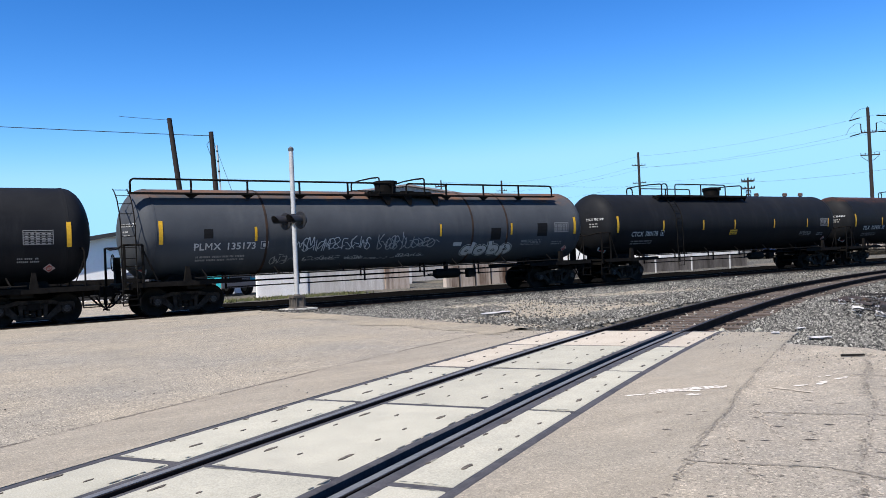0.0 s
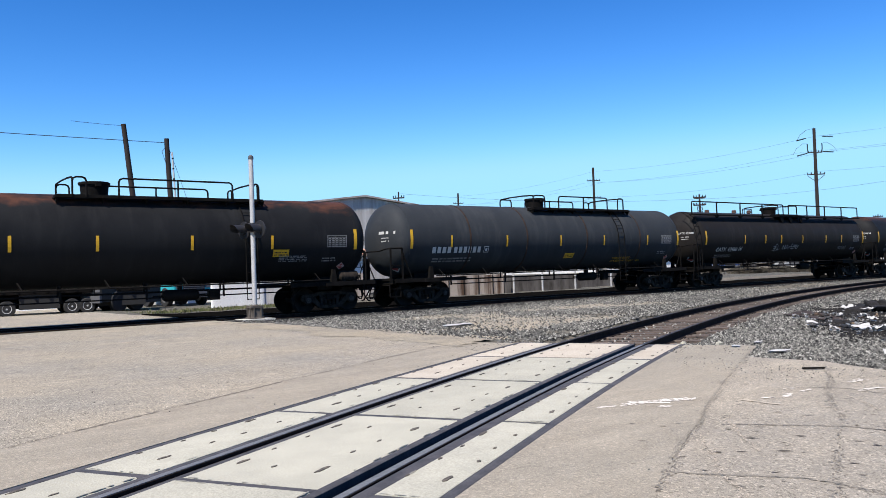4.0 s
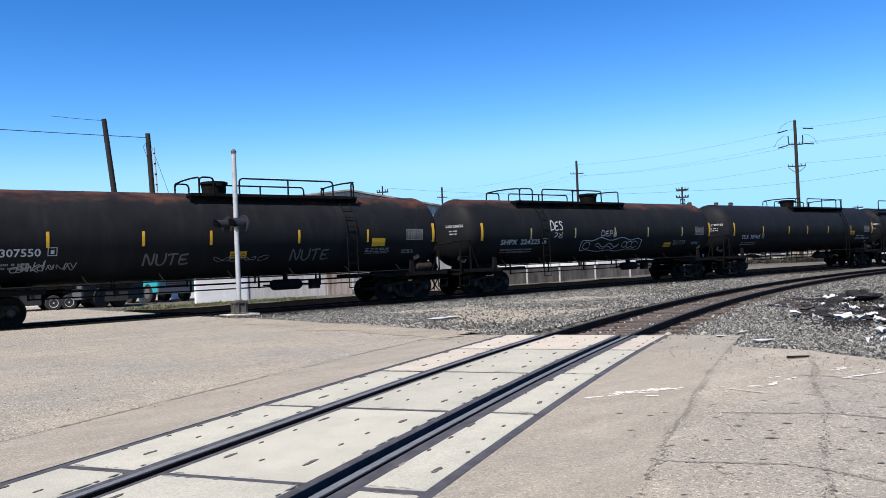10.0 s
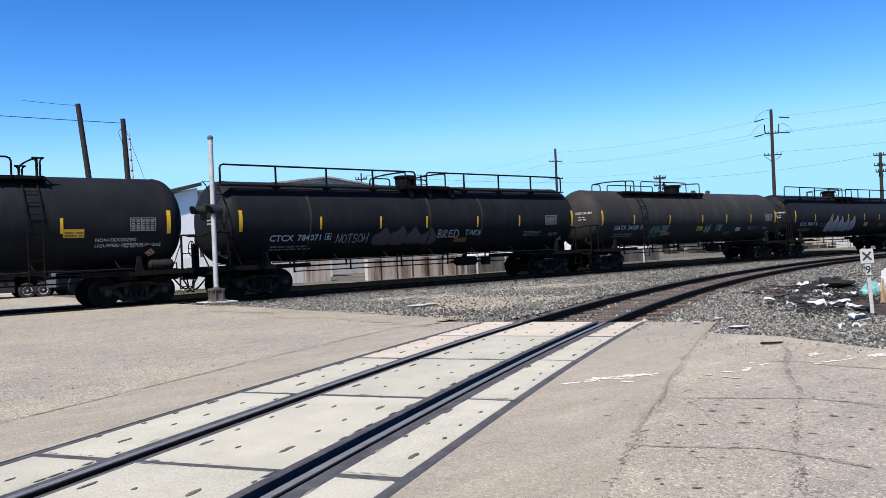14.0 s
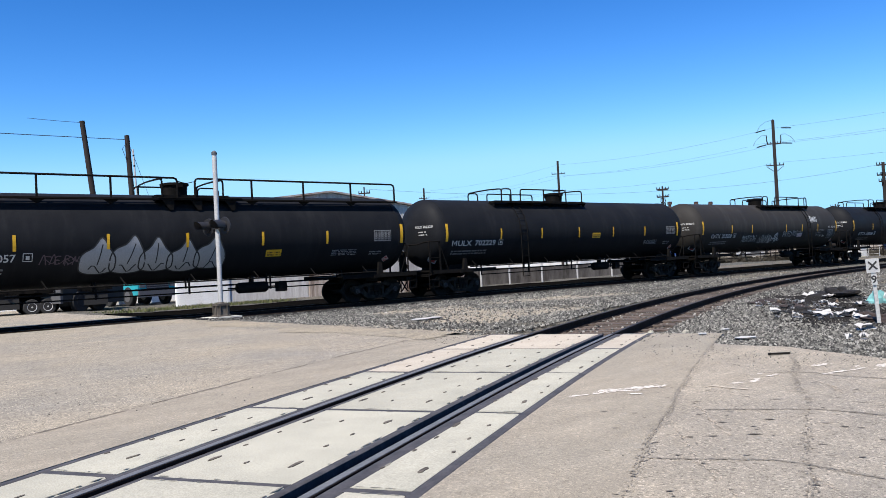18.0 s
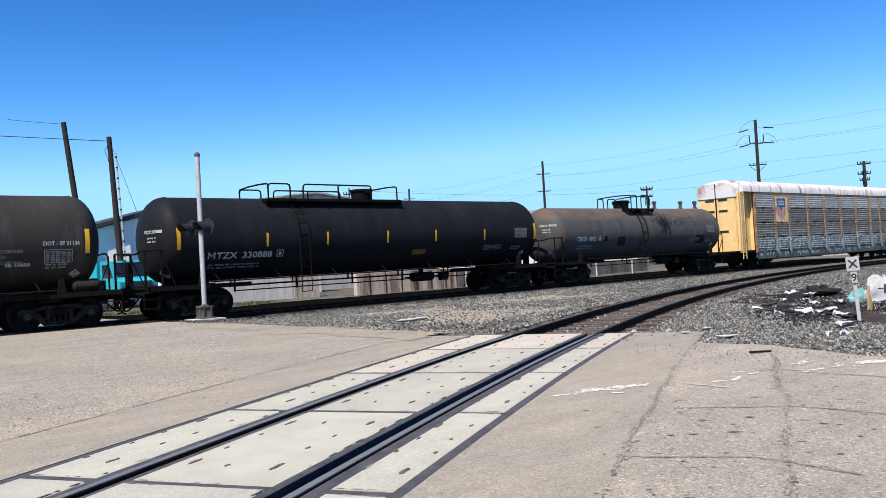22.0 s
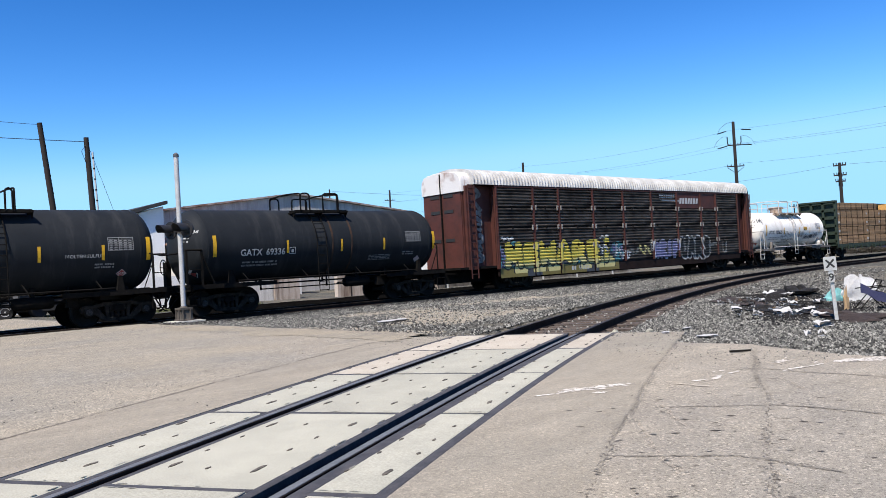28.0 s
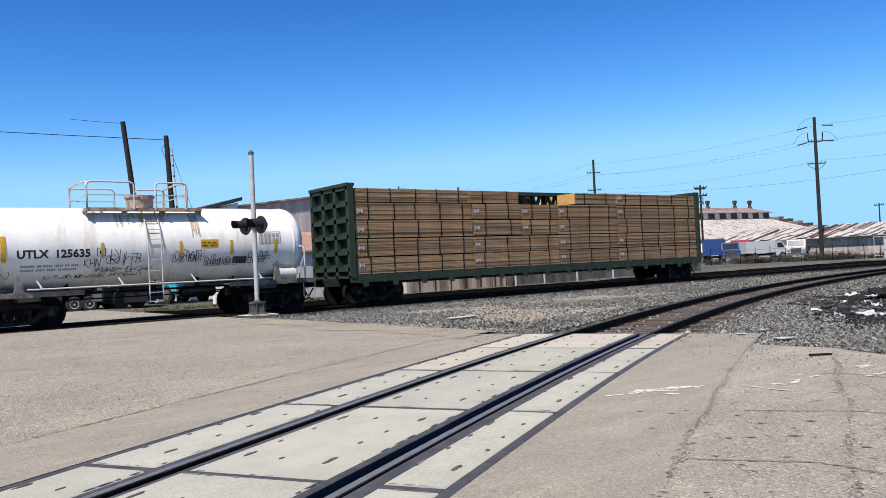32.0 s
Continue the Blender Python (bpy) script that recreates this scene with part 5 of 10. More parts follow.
def eased(pts, n=6):
    """A smooth line through points."""
    out = []
    for i in range(len(pts) - 1):
        p0, p1, p2, p3 = pts[max(0, i - 1)], pts[i], pts[i + 1], pts[min(len(pts) - 1, i + 2)]
        for j in range(n):
            f_ = j / n
            out.append(tuple(0.5 * (2 * p1[k] + (p2[k] - p0[k]) * f_ + (2 * p0[k] - 5 * p1[k] + 4 * p2[k] - p3[k]) * f_ ** 2 + (3 * p1[k] - p0[k] - 3 * p2[k] + p3[k]) * f_ ** 3) for k in (0, 1)))
    return out + [pts[-1]]


def hand_letters(body, w, h, lw):
    out, cell = [], w / len(body)
    for k, ch in enumerate(body):
        for line in HAND[ch]:
            out.append(stroke([(cell * (k + a_ * 1.05), h * b_ + 0.04 * h * math.sin(3 * k + a_ * 5)) for a_, b_ in eased(line)], lw))
    return joined(*out)


def scrawl(rg, n, w, h, lw):
    """Letter-like strokes that spell nothing: flipped and bent stems, bows and hooks."""
    n = round(n * 1.7)
    out, cell = [], w / n
    forms = [q for key in sorted(HAND) for q in HAND[key]]
    for k in range(n):
        line, fx, fz, tall, low = rg.choice(forms), rg.random() < 0.5, rg.random() < 0.5, rg.uniform(0.7, 1.15), rg.uniform(-0.1, 0.12)
        pts = [((0.85 - a_ if fx else a_), (1 - b_ if fz else b_)) for a_, b_ in line]
        out.append(stroke([(cell * (k + (a_ - 0.4) * 1.75 + 0.4 + 0.25 * b_), h * (low + b_ * tall)) for a_, b_ in eased(pts)], lw))
        if k % 3 == 1:
            out.append(stroke([(cell * (k - 0.4 + 0.5 * f_), h * (0.4 + 0.25 * math.sin(k + f_ * 1.1))) for f_ in range(6)], lw * 0.8))
    return joined(*out)


def blotch(rg, w, h, n):
    """Spatter of small ragged spots, dense in the middle."""
    vs, fs = [], []
    for k in range(n):
        cx, cz, rr = rg.gauss(0, 0.5) * w, rg.gauss(0, 0.5) * h, rg.uniform(0.008, 0.042)
        fs.append(tuple(range(len(vs), len(vs) + 7)))
        vs += [(cx + rr * rg.uniform(0.6, 1.2) * math.cos(j * 0.8976), cz + rr * rg.uniform(0.6, 1.3) * math.sin(j * 0.8976)) for j in range(7)]
    return vs, fs


def worm(w, h, n, lw):
    """Outline of a long swollen letter row: lobes along the top, a wavy line inside and round ends."""
    rim = []
    for i in range(121):
        a_ = 2 * math.pi * i / 120
        ca, sa = math.cos(a_), math.sin(a_)
        x = w * (0.5 + 0.5 * math.copysign(abs(ca) ** 0.7, ca))
        k = 0.40 + 0.07 * math.cos(2 * math.pi * n * 0.5 * x / w + 0.6) + 0.025 * math.sin(11 * a_)
        rim.append((x, h * (0.5 + k * math.copysign(abs(sa) ** 0.30, sa))))
    out = [stroke(rim, lw)]
    out.append(stroke([(w * (0.22 + 0.4 * f_ / 24), h * (0.5 + 0.12 * math.sin(f_ * 0.55))) for f_ in range(25)], lw * 0.8))
    out.append(stroke([(w * (0.24 + 0.36 * f_ / 24), h * (0.33 + 0.10 * math.sin(f_ * 0.55 + 0.4))) for f_ in range(25)], lw * 0.7))
    for cx, rr in ((0.09, 0.24), (0.72, 0.2), (0.80, 0.22), (0.89, 0.23)):
        out.append(stroke([(w * cx + h * rr * 1.25 * math.cos(k * 0.42), h * (0.5 + rr * math.sin(k * 0.42))) for k in range(15)], lw * 0.8))
    return joined(*out)


def shifted(s, dx):
    s.v = [(x + dx, y, z) for x, y, z in s.v]
    return s


def letter_edge(u, k, h):
    """Lower and upper edge of one swollen letter, u from -1 to 1 across it, with a leaning spike."""
    round_ = max(0.0, 1 - u * u) ** 0.3
    lean = 0.25 + 0.2 * math.sin(k * 2.1)
    lo = h * (0.30 - (0.24 + 0.04 * math.sin(k * 2.9)) * round_)
    hi = h * (0.30 + (0.36 + 0.06 * math.sin(k * 1.7)) * round_) + h * 0.24 * math.exp(-((u - lean) / 0.36) ** 2) * round_
    return lo, hi


def blob_letters(rg, w, h, n):
    """A row of n swollen letters, each a patch of its own."""
    vs, fs = [], []
    for k in range(n):
        cx, half = w * (k + 0.5) / n, w / n * 0.60
        o = len(vs)
        for i in range(17):
            u = -math.cos(math.pi * i / 16)
            lo, hi = letter_edge(u, k, h)
            vs += [(cx + half * u, lo + (hi - lo) * q / 6) for q in range(7)]
        fs += [(o + i * 7 + q, o + i * 7 + 7 + q, o + i * 7 + 8 + q, o + i * 7 + 1 + q) for i in range(16) for q in range(6)]
    return vs, fs


def blob_outline(w, h, n, lw):
    """Black lines round the letters, with a slit and a hook inside each."""
    out = []
    for k in range(n):
        cx, half = w * (k + 0.5) / n, w / n * 0.60
        us = [-math.cos(math.pi * i / 24) for i in range(25)]
        out.append(stroke([(cx + half * u, letter_edge(u, k, h)[1]) for u in us], lw))
        out.append(stroke([(cx + half * u, letter_edge(u, k, h)[0]) for u in us], lw))
        out.append(stroke([(cx + half * (0.25 + 0.2 * math.sin(k * 2.1)) * f_ / 5, h * (0.30 + 0.45 * f_ / 5)) for f_ in range(6)], lw * 0.8))
        out.append(stroke([(cx + half * (-0.45 + 0.16 * f_), h * (0.20 + 0.10 * math.sin(f_ * 1.1 + k))) for f_ in range(7)], lw * 0.9))
    return joined(*out)


P_BLACK = tank_paint("black tank paint", (0.0078, 0.0084, 0.0098), dust_amount=0.08)
P_BLACK_RUST = tank_paint("black tank paint with rust", (0.0080, 0.0084, 0.0092), dust_amount=0.08, rust=0.75)
P_GREY = tank_paint("slate tank paint", (0.022, 0.0245, 0.0275))
P_GREY_RUST = tank_paint("slate tank paint with rust", (0.040, 0.044, 0.050), rust=0.75, rust_z=4.40, rust_col=(0.15, 0.075, 0.038))
P_BROWN = tank_paint("brownish black tank paint", (0.0115, 0.0103, 0.0098), dust_amount=0.12)
P_DUSTY = tank_paint("dusty grey tank paint", (0.022, 0.0205, 0.019), dust_amount=0.3)
P_STAIN = tank_paint("stained grey tank paint", (0.052, 0.051, 0.050), dust=(0.012, 0.010, 0.009), dust_amount=0.95, rust=1.0, rust_z=3.72, rust_col=(0.115, 0.080, 0.056))
P_SULFUR = tank_paint("charcoal tank paint", (0.0125, 0.0142, 0.0165))
P_WHITE = tank_paint("white tank paint", (0.60, 0.575, 0.535), dust=(0.30, 0.17, 0.08), dust_amount=0.75, rust=0.45, rust_z=4.12)
SPRAY_WHITE = plain("white spray", (0.42, 0.43, 0.43), 0.75)
SPRAY_DIM = plain("faded white spray", (0.24, 0.245, 0.245), 0.8)
FAINT_TAG = plain("almost faded spray", (0.10, 0.10, 0.10), 0.8)
SPRAY_SILVER = plain("silver spray", (0.25, 0.26, 0.27), 0.6, 0.0)
SPRAY_PINK = plain("dull pink spray", (0.075, 0.052, 0.06), 0.75)
SPRAY_GREEN = plain("green spray", (0.10, 0.22, 0.15), 0.75)

PATCH_INK = plain("dark repainted square", (0.008, 0.008, 0.0085), 0.7, 0.0, 0.15)


B = "black-painted tank car with a railed top platform"
tank_car(-14.6, 5.41, "tank_car", P_BLACK, "black pressure tank car with white stencils", None, plat=(8.8, 13.9), lead=9.05, trail=13.7, ladder=13.0, hatch=10, yellow_label=(13.6, 2.2), seed=1, cargo=(15.2, 1.95, 0.17, WHITE_INK, ("NON-ODORIZED", "LIQUEFIED", "PETROLEUM GAS")))
tank_car(5.41, 25.75, "tank_car", P_GREY_RUST, "slate-grey tank car with rusty crown and white graffiti", ("PLMX", "135173"), long_rail=(0.6, 18.0), rail_top=4.35, plat=(9.08, 11.76), lead=9.5, trail=11.5, hatch=10.4, ladder=0.2, jacket=(4.85, 13.45, 15.2), stripes=(1.33, 4.45, 11.9, 15.4, 18.9), mark_x=(2.42, 4.5), mark_z=2.03, table=17.8, seed=2,
         art=[("scrawl", 6.0, 1.9, 1.6, 0.42, SPRAY_WHITE, 5, 0.032), ("scrawl", 7.75, 1.9, 1.1, 0.42, SPRAY_WHITE, 4, 0.032), ("scrawl", 9.2, 1.86, 1.2, 0.5, SPRAY_DIM, 4, 0.035), ("scrawl", 10.4, 1.9, 1.25, 0.42, SPRAY_DIM, 3, 0.035), ("scrawl", 6.2, 1.46, 1.5, 0.16, SPRAY_WHITE, 7, 0.016), ("scrawl", 7.95, 1.44, 0.7, 0.16, SPRAY_WHITE, 4, 0.016), ("scrawl", 5.1, 1.35, 0.7, 0.42, SPRAY_DIM, 3, 0.025), ("scribble", 8.75, 1.40, 1.3, 0.10, SPRAY_DIM, 5, 0.02), ("scrawl", 10.1, 1.46, 1.1, 0.17, SPRAY_WHITE, 5, 0.016), ("~dobp", 13.1, 1.45, 2.45, 0.56, SPRAY_WHITE, 0, 0.15), ("patch", 2.75, 2.42, 0.3, 0.3, PATCH_INK, 0, 0), ("patch", 14.4, 2.1, 0.5, 0.48, PATCH_INK, 0, 0), ("patch", 16.85, 2.2, 0.55, 0.55, PATCH_INK, 0, 0), ("patch", 12.6, 1.88, 0.4, 0.16, WHITE_INK, 0, 0)])
tank_car(25.75, 45.85, "tank_car", P_BLACK, B, ("CTCX", "780178"), plat=(4.58, 11.37), lead=4.78, trail=11.0, ladder=5.25, hatch=10.0, stripes=(1.25, 4.35, 7.3, 9.8, 13.2, 16.3, 18.4), mark_x=(2.25, 4.05), yellow_label=(9.8, 2.13), seed=3)
tank_car(45.85, 65.8, "tank_car", P_BLACK_RUST, "black tank car with a rust-streaked crown", ("TILX", "307455"), plat=(8.6, 15.2), lead=9.05, trail=15.0, deck_tank=True, ladder=14.35, hatch=9.95, stripes=(1.24, 4.28, 7.24, 9.6, 12.5, 15.3, 18.6), mark_x=(2.2, 4.2), yellow_label=(15.7, 2.15), seed=4)
tank_car(65.8, 84.95, "tank_car", P_GREY, "slate-grey tank car with a railed top platform", None, plat=(8.2, 14.67), lead=8.2, trail=14.26, ladder=13.35, hatch=9.34, jacket=(4.2, 7.4, 11.2, 15.0), yellow_label=(10.2, 1.81), stripes=(1.2, 3.2, 6.2, 9.45, 12.35, 15.55), mark_x=(2.3, 4.8), seed=5, cargo=(13.3, 1.55, 0.17, YELLOW, ("NON-ODORIZED", "LIQUEFIED PETROLEUM GAS")))
tank_car(84.95, 105.0, "tank_car", P_BROWN, "brownish black tank car with a full-length walkway rail", ("GATX", "62480"), long_rail=(0.63, 18.95), rail_top=4.6, plat=(9.0, 11.5), lead=9.2, trail=11.3, hatch=10.05, ladder=0.4, stripes=(1.3, 5.0, 7.1, 8.8, 11.2, 14.0, 16.0), mark_x=(2.42, 4.43), mark_z=1.85, seed=6, art=[("scrawl", 8.1, 1.78, 0.7, 0.42, SPRAY_DIM, 2, 0.03), ("scrawl", 9.0, 1.92, 1.8, 0.27, SPRAY_DIM, 6, 0.026)])
tank_car(105.0, 124.4, "tank_car", P_BLACK_RUST, "black tank car with a rusty crown", ("SHPX", "224204"), plat=(8.5, 15.23), lead=8.6, trail=15.1, ladder=14.1, hatch=9.6, stripes=(1.1, 4.0, 6.9, 9.75, 12.4, 15.2), mark_x=(2.34, 4.58), yellow_label=(10.8, 1.72), seed=7, art=[("scribble", 7.0, 1.85, 0.9, 0.35, YELLOW, 4, 0.03)])
tank_car(124.4, 143.8, "tank_car", P_BLACK_RUST, "black tank car with a rusty crown and faint tags", ("TILX", "307550"), plat=(8.5, 14.9), lead=8.79, trail=14.8, deck_tank=True, ladder=14.2, hatch=9.76, stripes=(0.95, 4.0, 6.75, 8.95, 12.2, 15.1), mark_x=(1.85, 3.87), yellow_label=(10.0, 1.92), seed=8, art=[("scrawl", 3.1, 1.52, 1.0, 0.3, SPRAY_DIM, 4, 0.035), ("scribble", 4.0, 1.52, 0.85, 0.3, SPRAY_DIM, 3, 0.03), ("NUTE", 6.85, 1.62, 1.5, 0.4, FAINT_TAG, 0, 0.06), ("NUTE", 12.0, 1.64, 1.6, 0.42, FAINT_TAG, 0, 0.06), ("patch", 15.35, 2.12, 0.6, 0.32, YELLOW, 0, 0), ("scribble", 9.2, 1.65, 2.0, 0.25, DIM_INK, 4, 0.025)])
tank_car(143.8, 163.1, "tank_car", P_BLACK_RUST, "black tank car with white graffiti outlines", ("SHPX", "224225"), plat=(3.93, 11.34), lead=4.12, trail=10.92, ladder=5.04, hatch=9.95, stripes=(1.42, 4.35, 7.25, 10.1, 12.7, 15.6), mark_x=(2.6, 5.0), yellow_label=(14.55, 1.82), seed=9, stripe_mat=PALE_STRIPE, art=[("DES", 5.66, 2.66, 0.84, 0.42, SPRAY_WHITE, 0, 0.05), ("scribble", 5.75, 2.3, 0.7, 0.3, SPRAY_WHITE, 2, 0.03), ("worm", 7.8, 1.5, 4.5, 0.8, SPRAY_WHITE, 6, 0.035), ("DEPA", 9.15, 2.36, 1.2, 0.26, SPRAY_WHITE, 0, 0.03)])
tank_car(163.1, 183.2, "tank_car", P_BLACK, B, ("TILX", "307465"), plat=(8.85, 15.38), lead=9.1, trail=15.12, deck_tank=True, ladder=14.7, hatch=10.08, stripes=(1.29, 4.4, 7.4, 9.7, 12.4, 15.6, 18.8), mark_x=(2.22, 4.21), yellow_label=(15.98, 2.3), seed=10, cargo=(16.6, 2.02, 0.16, WHITE_INK, ("NON-ODORIZED", "LIQUEFIED PETROLEUM GAS")))
tank_car(183.2, 202.7, "tank_car", P_BLACK, "black tank car with a full-length walkway rail and pink graffiti", ("CTCX", "784071"), long_rail=(0.72, 18.0), rail_top=4.6, plat=(8.5, 11.0), lead=8.7, trail=10.8, hatch=9.52, ladder=0.3, jacket=(4.0, 9.6, 12.5), stripes=(1.2, 4.4, 7.1, 9.4, 12.2, 14.75), mark_x=(2.4, 4.5), mark_z=1.88, table=16.5, seed=11, art=[("NOTSOH", 5.2, 1.75, 1.45, 0.35, SPRAY_DIM, 0, 0.035), ("BRED", 10.1, 1.85, 1.2, 0.33, SPRAY_WHITE, 0, 0.035), ("TAKE", 11.6, 1.95, 1.0, 0.22, SPRAY_WHITE, 0, 0.03), ("patch", 11.1, 1.6, 0.7, 0.22, FADED, 0, 0)] + [("blob", 6.9, 1.5, 3.1, 0.95, SPRAY_PINK, 4, 0.03)])
tank_car(202.7, 222.3, "tank_car", P_DUSTY, "dusty grey tank car with faint green graffiti", ("GATX", "34189"), plat=(3.4, 10.83), lead=3.6, trail=10.43, ladder=4.4, hatch=9.38, stripes=(1.1, 3.7, 6.87, 10.05, 12.6, 15.35, 18.3), mark_x=(2.2, 4.2), mark_z=2.0, yellow_label=(10.0, 1.97), seed=12, art=[("scrawl", 5.3, 1.75, 0.9, 0.42, SPRAY_GREEN, 5, 0.04), ("scribble", 5.3, 1.45, 0.9, 0.2, SPRAY_GREEN, 4, 0.03), ("ABOUT", 6.3, 2.0, 0.7, 0.2, SPRAY_DIM, 0, 0.03), ("scrawl", 6.35, 1.8, 0.5, 0.17, SPRAY_DIM, 3, 0.03), ("scrawl", 6.3, 1.6, 0.9, 0.18, SPRAY_DIM, 5, 0.03), ("scrawl", 10.5, 1.72, 0.6, 0.45, SPRAY_DIM, 4, 0.03), ("scribble", 11.7, 1.75, 0.65, 0.5, SPRAY_GREEN, 5, 0.035), ("scribble", 12.8, 1.5, 0.7, 0.25, SPRAY_GREEN, 4, 0.03), ("patch", 13.9, 1.72, 0.55, 0.26, PLACARD, 0, 0)])
tank_car(222.3, 241.5, "tank_car", P_BLACK, "black tank car with silver bubble graffiti", ("CTCX", "784057"), long_rail=(0.71, 18.02), rail_top=4.6, plat=(8.5, 11.0), lead=8.7, trail=10.8, hatch=9.55, ladder=0.3, stripes=(1.4, 4.2, 6.8, 9.3, 12.0, 14.6), mark_x=(2.25, 4.29), mark_z=1.98, yellow_label=(12.5, 2.0), seed=13, art=[("blob", 6.1, 1.33, 4.5, 1.5, SPRAY_SILVER, 5, 0.045), ("scrawl", 4.95, 1.85, 1.05, 0.28, SPRAY_PINK, 5, 0.03)])
tank_car(241.5, 260.6, "tank_car", P_BLACK, B, ("MULX", "702229"), plat=(4.39, 10.47), lead=4.8, trail=10.25, ladder=5.5, hatch=9.45, stripes=(1.15, 4.3, 6.9, 9.5, 12.1, 14.7, 17.6), mark_x=(1.5, 4.04), yellow_label=(10.84, 2.37), seed=14)
tank_car(260.6, 279.7, "tank_car", P_DUSTY, "dusty brown-grey tank car with white tags", ("GATX", "203200"), plat=(8.36, 14.36), lead=8.5, trail=14.22, deck_tank=True, ladder=13.4, hatch=9.57, stripes=(1.04, 4.1, 6.4, 10.6, 12.7, 14.9), mark_x=(2.0, 4.2), mark_z=2.02, seed=15, ends=(0.45, 0.78), end_stripe=1.5, table=16.45, table_z=1.98, cargo=(14.75, 2.32, 0.145, DIM_INK, ("NON-ODORIZED", "LIQUEFIED", "PETROLEUM GAS")), art=[("=DOT - SP 21134", 16.42, 2.52, 1.02, 0.125, WHITE_INK, 0, 0), ("=SR 13450", 15.42, 1.90, 0.66, 0.115, WHITE_INK, 0, 0), ("NOTSOH", 5.5, 1.72, 1.6, 0.4, SPRAY_WHITE, 0, 0.032), ("scrawl", 7.35, 1.6, 0.95, 0.5, SPRAY_DIM, 3, 0.045), ("scrawl", 8.4, 1.62, 1.4, 0.5, SPRAY_WHITE, 5, 0.05), ("PRED", 10.3, 2.0, 1.15, 0.32, SPRAY_DIM, 0, 0.04), ("NOTSOH", 11.55, 2.05, 1.3, 0.3, SPRAY_DIM, 0, 0.035), ("scribble", 13.85, 2.8, 1.1, 0.65, SPRAY_WHITE, 6, 0.03), ("patch", 12.2, 1.95, 0.65, 0.24, PLACARD, 0, 0)])
tank_car(279.7, 299.3, "tank_car", P_BLACK, B, ("MTZX", "330888"), plat=(4.91, 11.03), lead=4.95, trail=10.77, ladder=5.9, hatch=9.8, stripes=(1.35, 4.6, 7.1, 9.9, 12.4, 15.2), mark_x=(2.42, 4.87), mark_z=1.9, seed=16, ends=(0.72, 0.45), art=[("patch", 11.3, 1.72, 0.7, 0.24, FADED, 0, 0)])
tank_car(299.3, 315.6, "tank_car", P_STAIN, "weathered pale-grey tank car with rust and black stains", ("CRGX", "8002"), plat=(6.69, 8.98), lead=6.95, trail=8.58, hoops=((6.95, 7.4), (7.85, 8.58)), high=0.72, ladder=7.42, hatch=7.55, r=1.38, zc=2.45, jacket=(7.42, 7.92), stripes=(0.95, 4.1, 6.87, 9.74, 12.59), stripe_mat=FADED, mark_x=(2.06, 3.53), seed=17, mark_z=2.06, art=[("patch", 5.35, 1.75, 0.62, 0.5, PATCH_INK, 0, 0), ("patch", 4.15, 2.0, 0.30, 0.30, PATCH_INK, 0, 0), ("patch", 12.7, 1.7, 0.9, 0.5, PATCH_INK, 0, 0), ("blotch", 9.7, 2.75, 0.5, 0.6, PATCH_INK, 420, 0), ("blotch", 9.5, 3.05, 0.75, 0.34, PATCH_INK, 300, 0), ("blotch", 11.3, 3.0, 1.7, 0.34, PATCH_INK, 150, 0)])
tank_car(344.3, 355.6, "tank_car", P_SULFUR, "short charcoal tank car lettered for molten sulfur", ("TILX", "135566"), plat=(4.83, 7.02), lead=5.0, trail=6.55, hoops=((5.0, 5.6), (6.3, 6.55)), high=0.65, ladder=5.8, hatch=5.3, r=1.32, zc=2.42, seed=18, yellow_label=(4.48, 2.16), stripes=(0.9, 2.15, 4.0, 7.05, 8.9, 10.3), mark_z=2.04, mark_x=(1.31, 3.25), bc=1.9, table=9.1, cargo=(7.82, 2.15, 0.148, WHITE_INK, ("MOLTEN SULFUR",)))
tank_car(355.6, 367.9, "tank_car", P_SULFUR, "short charcoal tank car with a middle ladder", ("GATX", "69336"), plat=(4.75, 7.09), lead=5.0, trail=6.65, hoops=((5.0, 5.4), (6.0, 6.65)), high=0.65, ladder=5.48, hatch=None, r=1.32, zc=2.42, seed=19, stripes=(1.31, 4.2, 6.6, 8.67, 11.3), mark_z=2.02, mark_x=(2.34, 4.14), bc=1.9, jacket=(6.2, 7.1))
